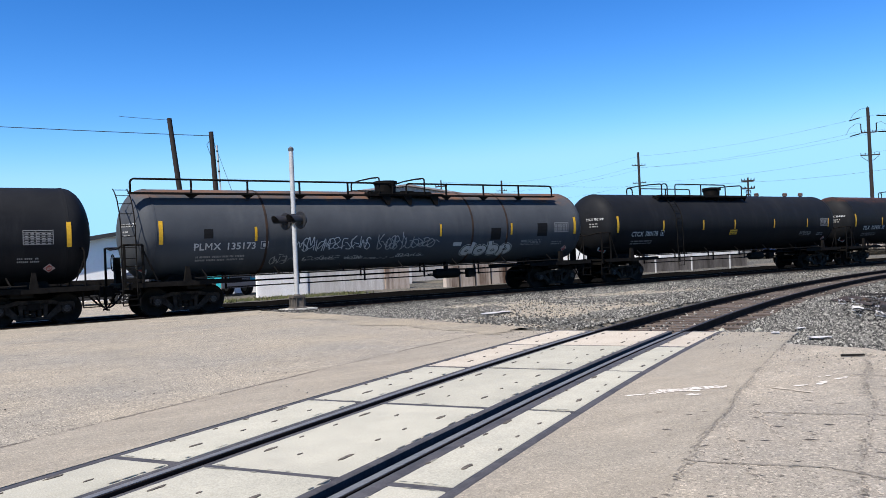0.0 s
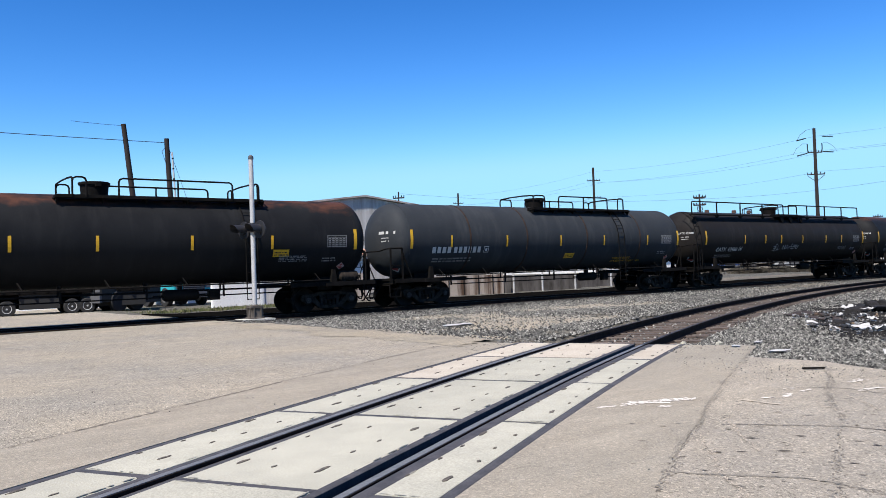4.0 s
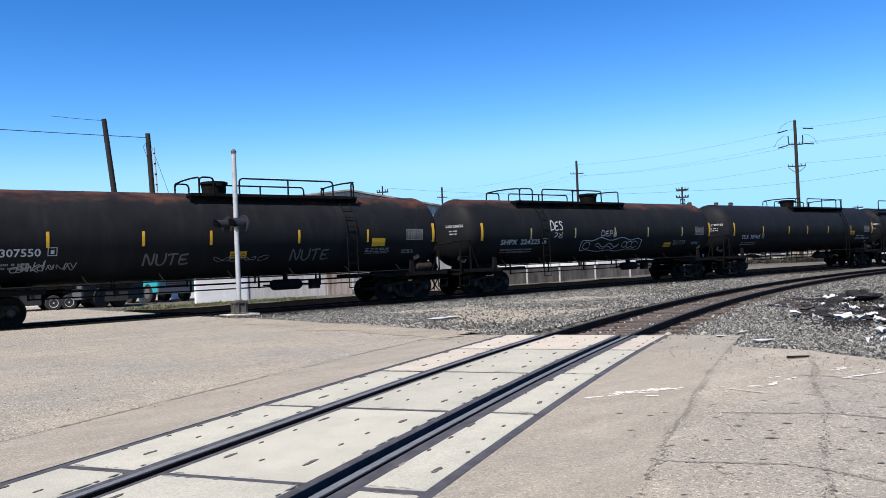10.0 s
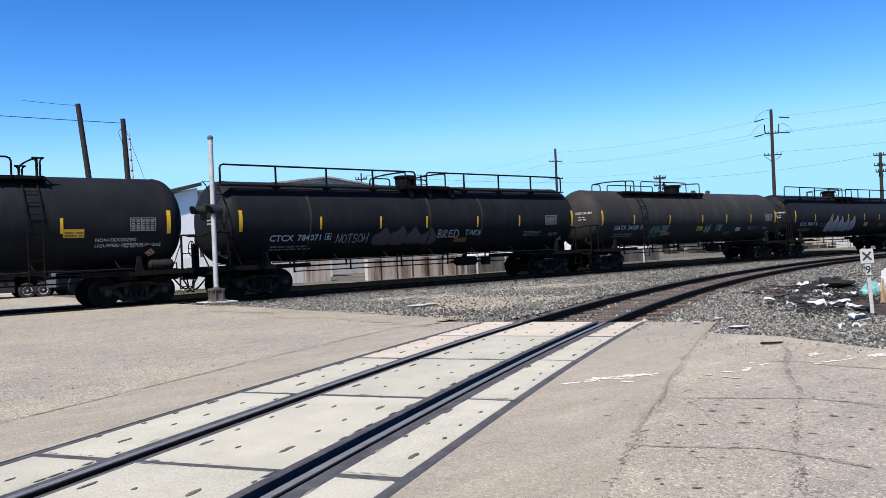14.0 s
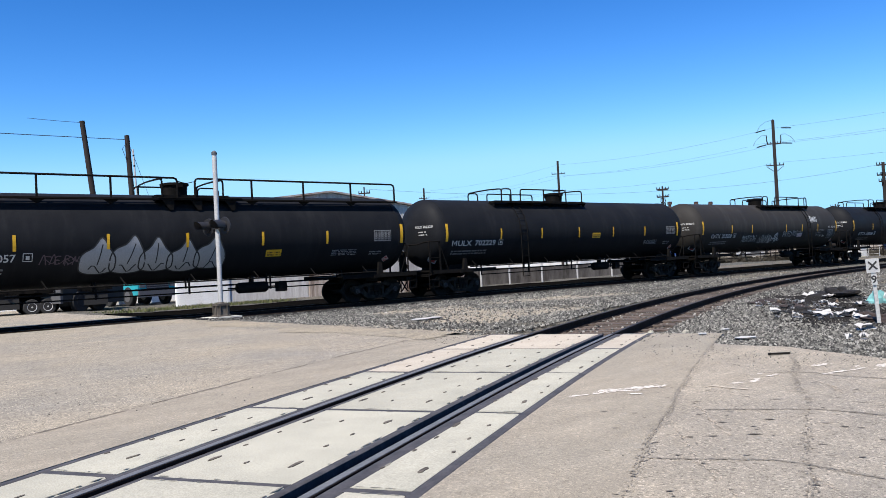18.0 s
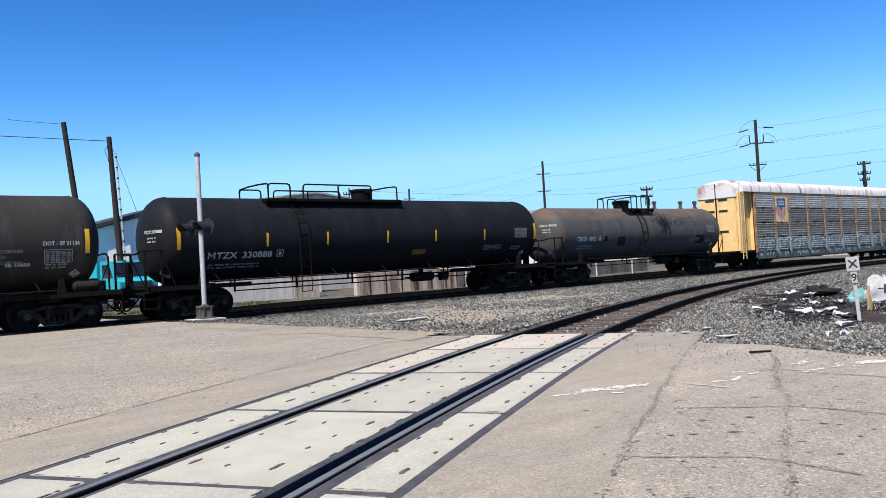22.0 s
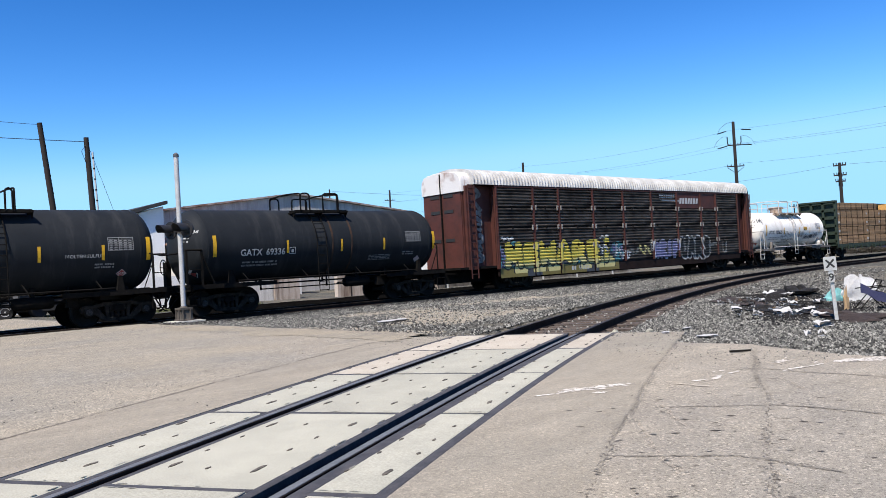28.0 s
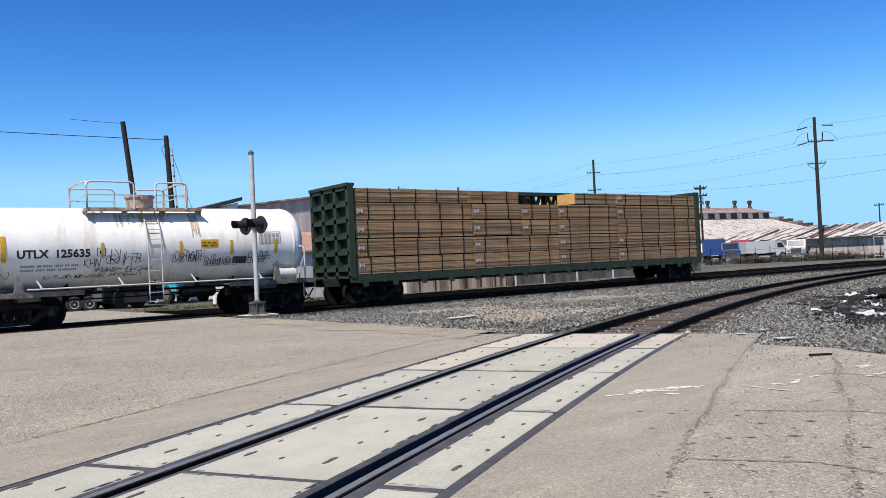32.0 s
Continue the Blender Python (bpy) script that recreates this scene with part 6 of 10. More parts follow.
tank_car(395.8, 407.6, "tank_car", P_WHITE, "white tank car with rust streaks and black tags", ("UTLX", "125635"), plat=(3.86, 7.39), lead=3.88, trail=6.9, hoops=((3.88, 5.3), (5.95, 6.9)), high=0.82, mid=True, deck_tank=True, ladder=5.58, hatch=5.78, r=1.27, zc=2.38, ink=BLACK_INK, metal=plain("white-painted steel", (0.46, 0.44, 0.41), 0.6), seed=20, stripes=(1.5, 4.2, 6.6, 8.3, 9.9), mark_z=2.08, mark_x=(1.9, 3.9), yellow_label=(7.6, 2.4), bc=1.9, art=[("drip", 4.7, 2.9, 0.9, 0.75, RUST_RUN, 22, 0), ("drip", 7.05, 2.5, 0.25, 1.1, RUST_RUN, 9, 0), ("drip", 5.5, 3.1, 0.8, 0.5, RUST_RUN, 18, 0), ("KHN", 3.72, 1.75, 0.5, 0.25, TAG_INK, 0, 0.02), ("scrawl", 4.35, 1.8, 1.0, 0.4, TAG_INK, 5, 0.02), ("scrawl", 3.95, 1.55, 1.75, 0.17, TAG_INK, 7, 0.018), ("scrawl", 3.85, 1.36, 1.6, 0.17, TAG_INK, 6, 0.018), ("scrawl", 6.35, 1.8, 0.95, 0.36, TAG_INK, 7, 0.02), ("scrawl", 7.4, 1.65, 0.95, 0.32, TAG_INK, 7, 0.02), ("patch", 8.4, 1.68, 0.5, 0.26, TAG_INK, 0, 0), ("scrawl", 8.95, 1.65, 0.7, 0.42, TAG_INK, 4, 0.02), ("scribble", 0.95, 1.4, 0.75, 0.3, TAG_INK, 3, 0.018), ("scribble", 2.6, 1.32, 1.3, 0.2, TAG_INK, 6, 0.02)])


# ---- autorack and lumber cars ----
ROOF_ARCH = [(-1.58, 4.80), (-1.57, 5.12), (-1.48, 5.30), (-1.28, 5.44), (-1.0, 5.54), (-0.5, 5.62), (0, 5.65), (0.5, 5.62), (1.0, 5.54), (1.28, 5.44), (1.48, 5.30), (1.57, 5.12), (1.58, 4.80)]

AR_ROOF = surface("white roof paint with rust", (0.62, 0.59, 0.565), (0.22, 0.095, 0.055), 1.5, 0.6, stretch=(2.4, 0.35, 0.35), lo=0.53, hi=0.66)


LATCH = surface("worn bare latch", (0.30, 0.28, 0.26), (0.10, 0.085, 0.075), 9, 0.7)


def autorack(q0, q1, label, body, post, roof, panel, seed, logo, top_panel, sill, ribs):
    l = q1 - q0
    rg = random.Random(seed)
    car = tagged(new("autorack_car"), label, "railcar", "freight train cars")
    rolling_gear(car, l, (l - 22.25) / 2 + 1.7)
    s = Shape()
    s.box(0.45, l - 0.45, -0.35, 0.35, 0.42, 1.05)
    s.box(0.5, l - 0.5, -1.42, 1.42, 1.02, 1.12)
    part("underframe", s, BLACK_STEEL, car)
    H0, H1 = 0.95, 4.70
    XA, XB = (l - 22.25) / 2, (l + 22.25) / 2
    E0 = XA - 2.5
    # deep side sill, dropping between the trucks
    for sg in (-1, 1):
        s = Shape()
        s.prism([(XA, 0.62), (XA + 3.2, 0.62), (XA + 3.6, 0.50), (XB - 3.6, 0.50), (XB - 3.2, 0.62), (XB, 0.62), (XB, 1.0), (XA, 1.0)], sg * 1.46 - 0.04, sg * 1.46 + 0.04)
        part("side_sill", s, sill, car)
    # posts and corrugated panels
    widths = [0.94, 0.70, 1.02, 0.98, 1.0, 0.98, 0.98, 0.67, 1.0]
    tot = sum(widths)
    xs = [XA]
    for w in widths:
        xs.append(xs[-1] + (XB - XA) * w / tot)
    rows = [(1.0, 1.91), (1.93, 2.84), (2.86, 3.77), (3.79, H1 - 0.02)]

    def corr(w, h):
        s = Shape()
        n = 6
        pr = [(0, 0)]
        for k in range(n):
            z = h * k / n
            st = h / n
            pr += [(0.0, z + st * 0.12), (-0.075, z + st * 0.34), (-0.075, z + st * 0.62), (0.0, z + st * 0.88)]
        pr.append((0, h))
        m = len(pr)
        s.v = [(x, y, z) for x in (0, w) for y, z in pr] + [(x, 0.03, z) for x in (0, w) for z in (0, h)]
        s.f = [(i, m + i, m + i + 1, i + 1)[::-1] for i in range(m - 1)]
        s.f += [(2 * m, 2 * m + 1, 2 * m + 3, 2 * m + 2)]
        return s

    for sg in (-1, 1):
        for k, x in enumerate(xs):
            s = Shape()
            s.box(x - 0.09, x + 0.09, sg * 1.5 - 0.045, sg * 1.5 + 0.045, H0, H1)
            s.box(x - 0.035, x + 0.035, sg * 1.55 - 0.03, sg * 1.55 + 0.03, H0, H1)
            part("side_post", s, post, car)
        for k in range(len(widths)):
            for z0, z1 in rows:
                x0, x1 = xs[k] + 0.09, xs[k + 1] - 0.09
                m = pose(x0, -1.47, z0) if sg < 0 else pose(x1, 1.47, z0, 0, 0, 180)
                if sg < 0 and logo and (k, z0) in logo:
                    s = Shape()
                    s.box(0, x1 - x0, -0.05, 0.03, 0, z1 - z0 + 0.02)
                    part("plain_panel", s, body, car, at=m)
                else:
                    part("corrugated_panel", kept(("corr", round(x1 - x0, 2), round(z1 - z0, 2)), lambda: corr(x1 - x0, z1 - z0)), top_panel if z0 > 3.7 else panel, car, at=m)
        s = Shape()
        s.box(XA - 0.1, XB + 0.1, sg * 1.5 - 0.06, sg * 1.5 + 0.06, H1, H1 + 0.12)
        part("top_chord", s, post, car)
        for z in (1.92, 2.85, 3.78):
            s = Shape()
            s.box(XA, XB, sg * 1.49 - 0.03, sg * 1.49 + 0.03, z - 0.025, z + 0.015)
            for x in np.arange(XA + 1, XB, 2.4):
                s.box(x - 0.04, x + 0.04, sg * 1.54 - 0.02, sg * 1.54 + 0.02, z - 0.09, z + 0.06)
            part("panel_seam", s, BLACK_STEEL, car)
            if sg < 0:
                for x in xs[1:-1]:
                    for d_ in (-0.17, 0.11):
                        s = Shape()
                        s.box(x + d_, x + d_ + 0.06, -1.60, -1.53, z - 0.13, z + 0.10)
                        s.box(x + d_ - 0.01, x + d_ + 0.07, -1.615, -1.58, z + 0.03, z + 0.09)
                        part("panel_latch", s, LATCH, car)
    # roof: low arch of ribbed sheets
    s = Shape()
    prof = ROOF_ARCH
    step = 0.21
    n = int((l - 2 * E0 - 2.2) / step)
    cols = []
    for k in range(n * 4 + 1):
        x = E0 + 1.1 + k * step / 4 + (0.03 if k % 4 == 3 else -0.03 if k % 4 == 2 else 0)
        d_ = 0.0 if k % 4 < 2 else ribs
        cols.append([(x, y - math.copysign(d_, y) * min(1.0, abs(y) / 1.3) if 0 < j < len(prof) - 1 else y, z - (d_ * (1.05 - abs(y) / 1.58) if 0 < j < len(prof) - 1 else 0)) for j, (y, z) in enumerate(prof)])
    for c in cols:
        s.v += c
    m = len(prof)
    s.f = [(i * m + j, i * m + j + 1, (i + 1) * m + j + 1, (i + 1) * m + j)[::-1] for i in range(len(cols) - 1) for j in range(m - 1)]
    s.f += [tuple(range(m)), tuple((len(cols) - 1) * m + j for j in range(m))[::-1]]
    part("roof", s, roof, car)
    # ends: recessed corner bay, folding doors, ladder
    for x, d_ in ((E0, 1), (l - E0, -1)):
        s = Shape()
        pr = [(-1.45, 1.05), (-1.45, 4.78), (-1.38, 5.25), (-1.0, 5.46), (0, 5.56), (1.0, 5.46), (1.38, 5.25), (1.45, 4.78), (1.45, 1.05)]
        xa, xb = x + d_ * 1.05, x + d_ * 2.5
        for yy, zz in pr:
            s.v.append((xb, yy * 0.93, zz - 0.05))
        s.f.append(tuple(range(len(pr))) if d_ > 0 else tuple(range(len(pr)))[::-1])
        for sg in (-1, 1):
            s.box(min(xa, xb), max(xa, xb), sg * 1.10 - 0.03, sg * 1.10 + 0.03, 1.0, 4.80)
        part("corner_bay", s, body, car)
        for sg in (-1, 1):
            s = Shape()
            s.box(min(x + d_ * 0.55, x + d_ * 0.75), max(x + d_ * 0.55, x + d_ * 0.75), min(sg * 0.02, sg * 1.25), max(sg * 0.02, sg * 1.25), 1.05, 4.50)
            s.box(min(x + d_ * 0.6, x + d_ * 1.25), max(x + d_ * 0.6, x + d_ * 1.25), sg * 1.24 - 0.04, sg * 1.24 + 0.04, 1.05, 4.50)
            dr = part("end_door", s, body, car)
            s = Shape()
            for z in (2.3, 3.6, 4.3):
                s.box(min(x + d_ * 0.53, x + d_ * 0.60), max(x + d_ * 0.53, x + d_ * 0.60), min(sg * 0.15, sg * 0.75), max(sg * 0.15, sg * 0.75), z, z + 0.14)
            part("door_slot", s, BLACK_INK, dr)
        # rounded hood over the doors, with a dark seam above each leaf
        s = Shape()
        hp = [(-1.34, 4.50), (-1.335, 4.95), (-1.29, 5.18), (-1.15, 5.33), (-0.85, 5.42), (-0.4, 5.47), (0.0, 5.48), (0.4, 5.47), (0.85, 5.42), (1.15, 5.33), (1.29, 5.18), (1.335, 4.95), (1.34, 4.50)]
        hm = len(hp)
        for xx, k in ((0.50, 0.97), (0.53, 0.99), (0.60, 1.0), (1.25, 1.0)):
            s.v += [(x + d_ * xx, yy * k, 4.50 + (zz - 4.50) * k) for yy, zz in hp]
        for i in range(3):
            for j in range(hm - 1):
                q = (i * hm + j, i * hm + j + 1, (i + 1) * hm + j + 1, (i + 1) * hm + j)
                s.f.append(q if d_ < 0 else q[::-1])
        s.f.append(tuple(range(hm)) if d_ > 0 else tuple(range(hm))[::-1])
        hood = part("roof_hood", s, AR_ROOF if d_ > 0 or ribs < 0.05 else BLACK_STEEL, car)
        s = Shape()
        s.box(min(x + d_ * 0.47, x + d_ * 0.62), max(x + d_ * 0.47, x + d_ * 0.62), -0.025, 0.025, 1.05, 5.40)
        part("door_seam", s, BLACK_STEEL, hood)
        for sg in (-1, 1):
            s = Shape()
            s.tube([(x + d_ * 0.9, sg * 1.36, 1.0), (x + d_ * 0.9, sg * 1.36, 4.75)], 0.05, 8)
            s.box(min(x + d_ * 0.86, x + d_ * 1.3), max(x + d_ * 0.86, x + d_ * 1.3), sg * 1.42 - 0.03, sg * 1.42 + 0.03, 4.62, 4.80)
            part("corner_post", s, post, car)
        s = Shape()
        y = -1.52
        for dx in (0.75, 1.15):
            s.bar((x + d_ * dx, y, 0.6), (x + d_ * dx, y, 4.75), 0.05, 0.03)
        for k in range(12):
            s.bar((x + d_ * 0.75, y, 0.8 + k * 0.35), (x + d_ * 1.15, y, 0.8 + k * 0.35), 0.03, 0.03)
        s.box(min(x + d_ * 0.68, x + d_ * 1.2), max(x + d_ * 0.68, x + d_ * 1.2), -1.44, -1.30, 1.0, 4.75)
        part("end_ladder", s, body, car)
    TANKS.append((car, q0))
    return car, xs


AR_YELLOW = surface("faded yellow paint", (0.80, 0.55, 0.25), (0.66, 0.42, 0.16), 1.2, 0.6, fine=90, bumps=0.05)
# the top row of side panels is paler than the rows below
AR_TOP = surface("pale galvanised sheet", (0.56, 0.55, 0.53), (0.36, 0.345, 0.325), 1.3, 0.55, 0.0, stretch=(1, 1, 3), vary=0.12)
AR_PANEL = surface("darker brownish galvanised sheet", (0.34, 0.31, 0.28), (0.155, 0.128, 0.108), 1.3, 0.6, 0.0, stretch=(1, 1, 3), vary=0.14)
AR_POST = surface("rusty yellow post", (0.40, 0.22, 0.10), (0.16, 0.085, 0.05), 2.5, 0.75)
AR_SILL = surface("teal-grey overpainted sill", (0.085, 0.095, 0.088), (0.03, 0.032, 0.03), 1.4, 0.7)
SP_BROWN = surface("oxide-brown paint", (0.082, 0.022, 0.015), (0.045, 0.014, 0.010), 1.4, 0.7)
SP_ROOF = surface("bare ribbed roof sheet", (0.52, 0.51, 0.49), (0.33, 0.315, 0.295), 1.5, 0.55, 0.0)
SP_PANEL = surface("brown-black corrugated sheet", (0.125, 0.107, 0.094), (0.014, 0.011, 0.0095), 1.2, 0.6, 0.0, stretch=(0.6, 1, 3), vary=0.18, spec=0.12, lo=0.30, hi=0.62)
SP_SILL = surface("brown-black sill", (0.022, 0.013, 0.011), (0.012, 0.008, 0.007), 1.4, 0.8, spec=0.1)
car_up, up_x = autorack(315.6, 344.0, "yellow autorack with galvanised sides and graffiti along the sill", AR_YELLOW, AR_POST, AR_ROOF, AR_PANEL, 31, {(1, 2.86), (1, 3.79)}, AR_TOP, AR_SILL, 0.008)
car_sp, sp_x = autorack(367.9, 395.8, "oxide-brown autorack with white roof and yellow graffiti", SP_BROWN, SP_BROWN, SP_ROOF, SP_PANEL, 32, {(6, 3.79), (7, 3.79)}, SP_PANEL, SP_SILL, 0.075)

LUMBER = surface("stacked softwood", (0.41, 0.25, 0.128), (0.235, 0.138, 0.068), 2.0, 0.85, fine=30, stretch=(0.4, 1, 16), vary=0.22)
# orange sawn ends, with the sunlight on them put into the colour
LIT_PINE = surface("sawn pine with sunlight in its colour", (0.62, 0.34, 0.10), (0.46, 0.24, 0.07), 9, 0.85, fine=30)
CB_GREEN = surface("dark green paint", (0.014, 0.026, 0.014), (0.025, 0.036, 0.022), 2, 0.65)


def lumber_car(q0, q1):
    l = q1 - q0
    car = tagged(new("lumber_car"), "dark green centre-beam flatcar loaded with sawn lumber", "railcar", "freight train cars")
    rolling_gear(car, l, 2.4)
    s = Shape()
    s.box(0.5, l - 0.5, -0.4, 0.4, 0.7, 1.0)
    s.box(1.0, l - 1.0, -1.40, 1.40, 0.98, 1.08)
    part("deck", s, CB_GREEN, car)
    for sg in (-1, 1):
        s = Shape()
        s.box(1.0, l - 1.0, sg * 1.42 - 0.03, sg * 1.42 + 0.03, 0.82, 1.10)
        for k in range(20):
            x = 1.4 + (l - 2.8) * k / 19
            s.box(x - 0.06, x + 0.06, sg * 1.46 - 0.05, sg * 1.46 + 0.05, 0.80, 0.98)
        part("side_sill", s, CB_GREEN, car)
    for x, d_ in ((1.0, 1), (l - 1.0, -1)):
        xa = x
        s = Shape()
        s.box(min(xa + d_ * 0.2, xa + d_ * 0.26), max(xa + d_ * 0.2, xa + d_ * 0.26), -1.4, 1.4, 1.0, 4.45)
        bh = part("bulkhead", s, CB_GREEN, car)
        for y in (-1.38, -0.45, 0.45, 1.38):
            part("bulkhead_post", Shape().box(min(xa, xa + d_ * 0.24), max(xa, xa + d_ * 0.24), y - 0.09, y + 0.09, 1.0, 4.45), CB_GREEN, bh)
        for k in range(6):
            z = 1.25 + k * 0.6
            part("bulkhead_rail", Shape().box(min(xa, xa + d_ * 0.2), max(xa, xa + d_ * 0.2), -1.4, 1.4, z, z + 0.16), CB_GREEN, bh)
        part("bulkhead_cap", Shape().box(min(xa - d_ * 0.05, xa + d_ * 0.3), max(xa - d_ * 0.05, xa + d_ * 0.3), -1.46, 1.46, 4.40, 4.52), CB_GREEN, bh)
    s = Shape()
    s.box(1.2, l - 1.2, -0.25, 0.25, 4.30, 4.46)
    for k in range(14):
        x = 1.6 + (l - 3.2) * k / 13
        s.box(x - 0.06, x + 0.06, -0.14, 0.14, 1.05, 4.35)
    part("centre_beam", s, CB_GREEN, car)
    brg = random.Random(61)
    end = l - 1.3
    levels = ((1.12, 0.64), (1.78, 0.67), (2.47, 0.67), (3.16, 0.65), (3.83, 0.53))
    whole = ((1.30, 6.9), (6.92, 11.9), (11.92, 15.9), (15.92, end))
    split = ((1.30, 6.9), (6.92, 9.65), (9.67, 11.9), (11.92, 15.9), (15.92, end))
    for sg in (-1, 1):
        for row, (z0, h) in enumerate(levels):
            cols = split if row in (2, 3) else whole if row < 4 else ((1.30, 6.75), (6.77, 9.55), (13.05, 15.9), (15.92, end)) if sg < 0 else ((1.30, 9.0), (10.6, 12.2), (13.6, end))
            for k, (xa, xb) in enumerate(cols):
                b_ = part("lumber_pack", bundle(xa, xb, z0, h, sg), LUMBER, car)
                if row == 4 and k > 0:
                    y0, y1 = (-1.40, -0.31) if sg < 0 else (0.31, 1.40)
                    part("sawn_end", Shape().box(xa - 0.012, xa + 0.03, y0, y1, z0 + 0.01, z0 + h - 0.03), LIT_PINE, b_, "orange sawn board ends, sunlight in their colour")
                if sg > 0:
                    continue
                board_layers(b_, xa, xb, z0, h, brg)
                n = max(2, int((xb - xa) / 1.05))
                for j in range(n):
                    x = xa + (xb - xa) * (j + 0.5) / n + brg.uniform(-0.08, 0.08)
                    part("strap", kept(("strap", h), lambda: Shape().box(-0.014, 0.014, -1.430, -0.29, -0.002, h - 0.012)), BLACK_STEEL, b_, at=(x, 0, z0, 0, brg.uniform(-1.5, 1.5), 0))
                if k < 4 and row < 4 or brg.random() < 0.5:
                    s = Shape()
                    for j in range(3):
                        s.box(xa + 0.10 + j * 0.09, xa + 0.16 + j * 0.09, -1.436, -1.424, z0 + 0.24 + 0.05 * (j % 2), z0 + 0.40 - 0.03 * (j == 1))
                    part("grade_stamp", s, WHITE_INK, b_)
    for x in (9.9, 10.9, 11.9, 12.9):
        s = Shape()
        for d_ in (-0.28, 0.28):
            s.bar((x, -0.05, 3.8), (x + d_, -0.05, 4.36), 0.12, 0.12)
        part("beam_brace", s, CB_GREEN, car)
    for k in range(16):
        x = 1.6 + (l - 3.2) * k / 15
        s = Shape()
        s.prism([(x - 0.10, 0.66), (x + 0.10, 0.66), (x + 0.14, 0.95), (x - 0.14, 0.95)], -1.53, -1.46)
        part("strap_winch", s, CB_GREEN, car)
    TANKS.append((car, q0))
    return car


def bundle(xa, xb, z0, h, sg):
    """Core of a lumber bundle; on the far side its layers are part of it."""
    s = Shape()
    if sg > 0:
        for k in range(7):
            s.box(xa, xb, 0.30, 1.415, z0 + (h - 0.02) * k / 7 + 0.003, z0 + (h - 0.02) * (k + 1) / 7 - 0.003)
    else:
        s.box(xa + 0.04, xb - 0.04, -1.37, -0.30, z0 + 0.004, z0 + h - 0.026)
    return s


def board_layers(b_, xa, xb, z0, h, rg):
    """Layers of boards, each a little in or out."""
    n = max(9, round((h - 0.02) / 0.047))
    for k in range(n):
        key = ("board", round(xb - xa, 2), h, rg.randrange(3))
        me = kept(key, lambda: Shape().box(0.015 * key[3], xb - xa - 0.012 * (2 - key[3]), 0, 1.1, 0.004, (h - 0.022) / n - 0.004))
        part("board", me, LUMBER, b_, at=(xa, -1.418 + rg.uniform(0, 0.026), z0 + (h - 0.022) * k / n))


lumber_car(407.6, 431.0)


# ---- crossing signal, signs and poles ----
def signal_mast():
    m = tagged(new("crossing_signal"), "galvanised crossing signal mast with two black flashing-light heads", "railway signal")
    m.matrix_basis = pose(10.85, -2.45, 0.0, 0, 0, 0)
    s = Shape()
    s.tube([(0, 0, 0.3), (0, 0, 5.25)], 0.077, 16)
    part("pole", s, POLE_STEEL, m)
    s = Shape()
    s.tube([(0, 0, 5.22), (0, 0, 5.30)], 0.09, 16)
    s.tube([(0, 0, 5.30), (0, 0, 5.36)], 0.09, 16, 0.03)
    part("cap", s, surface("dark pole cap", (0.10, 0.105, 0.11), (0.06, 0.06, 0.065), 6, 0.6), m)
    s = Shape()
    s.add([(x * k, y * k, z) for z, k in ((0.0, 0.235), (0.05, 0.23), (0.07, 0.20), (0.36, 0.165)) for x, y in ((-1, -1), (1, -1), (1, 1), (-1, 1))],
          [(4 * i + j, 4 * i + (j + 1) % 4, 4 * i + 4 + (j + 1) % 4, 4 * i + 4 + j) for i in range(3) for j in range(4)] + [(12, 13, 14, 15)])
    cast = surface("dark cast base", (0.060, 0.052, 0.045), (0.11, 0.097, 0.085), 4, 0.9, spec=0.1)
    base = part("base", s, cast, m)
    s = Shape()
    s.box(-0.205, 0.205, -0.205, 0.205, 0.36, 0.425)
    s.tube([(0, 0, 0.42), (0, 0, 0.47)], 0.125, 16, 0.10)
    part("collar", s, cast, base)
    for k in range(4):
        for dx in (-0.12, 0.12):
            s = Shape()
            s.prism([(-0.012, 0.06), (0.012, 0.06), (0.012, 0.36), (-0.012, 0.36)], -0.232, -0.165)
            part("rib", s, cast, base, at=pose(0, 0, 0, 0, 0, 90 * k) @ pose(dx, 0, 0))
    s = Shape()
    s.box(-0.55, 0.52, -0.42, 0.35, -0.2, 0.012)
    part("foundation", s, surface("whitewashed slab", (0.52, 0.50, 0.46), (0.42, 0.39, 0.34), 3, 0.9), m)
    # light heads face along the road, towards the viewer
    for k in (-0.38, 0.38):
        hd = tagged(new("light_head"), "")
        hd.parent = m
        hd.matrix_basis = pose(0.276 * k, -0.96 * k, 2.9, 0, 0, -74)
        s = Shape()
        s.lathe_y([(-0.06, 0.02), (-0.06, 0.28), (-0.03, 0.29), (-0.02, 0.28), (-0.02, 0.02)], 28)
        part("backplate", s, BLACK_PAINT, hd)
        s = Shape()
        n = 14
        vs = []
        for yy, rr in ((-0.08, 0.17), (-0.45, 0.18)):
            vs += [(rr * math.cos(a_), yy - (0.10 * math.sin(a_) if yy < -0.2 else 0), rr * math.sin(a_)) for a_ in [radians(-20 + 220 * k / n) for k in range(n + 1)]]
        s.add(vs, [(k, k + 1, n + 2 + k, n + 1 + k) for k in range(n)])
        part("visor", s, BLACK_PAINT, hd)
        s = Shape()
        s.lathe_y([(-0.10, 0.02), (-0.10, 0.15), (-0.06, 0.16), (0.12, 0.15), (0.16, 0.08), (0.16, 0.02)], 20)
        part("lamp_housing", s, BLACK_PAINT, hd)
    s = Shape()
    s.bar((-0.12, 0.42, 2.9), (0.12, -0.42, 2.9), 0.06, 0.06)
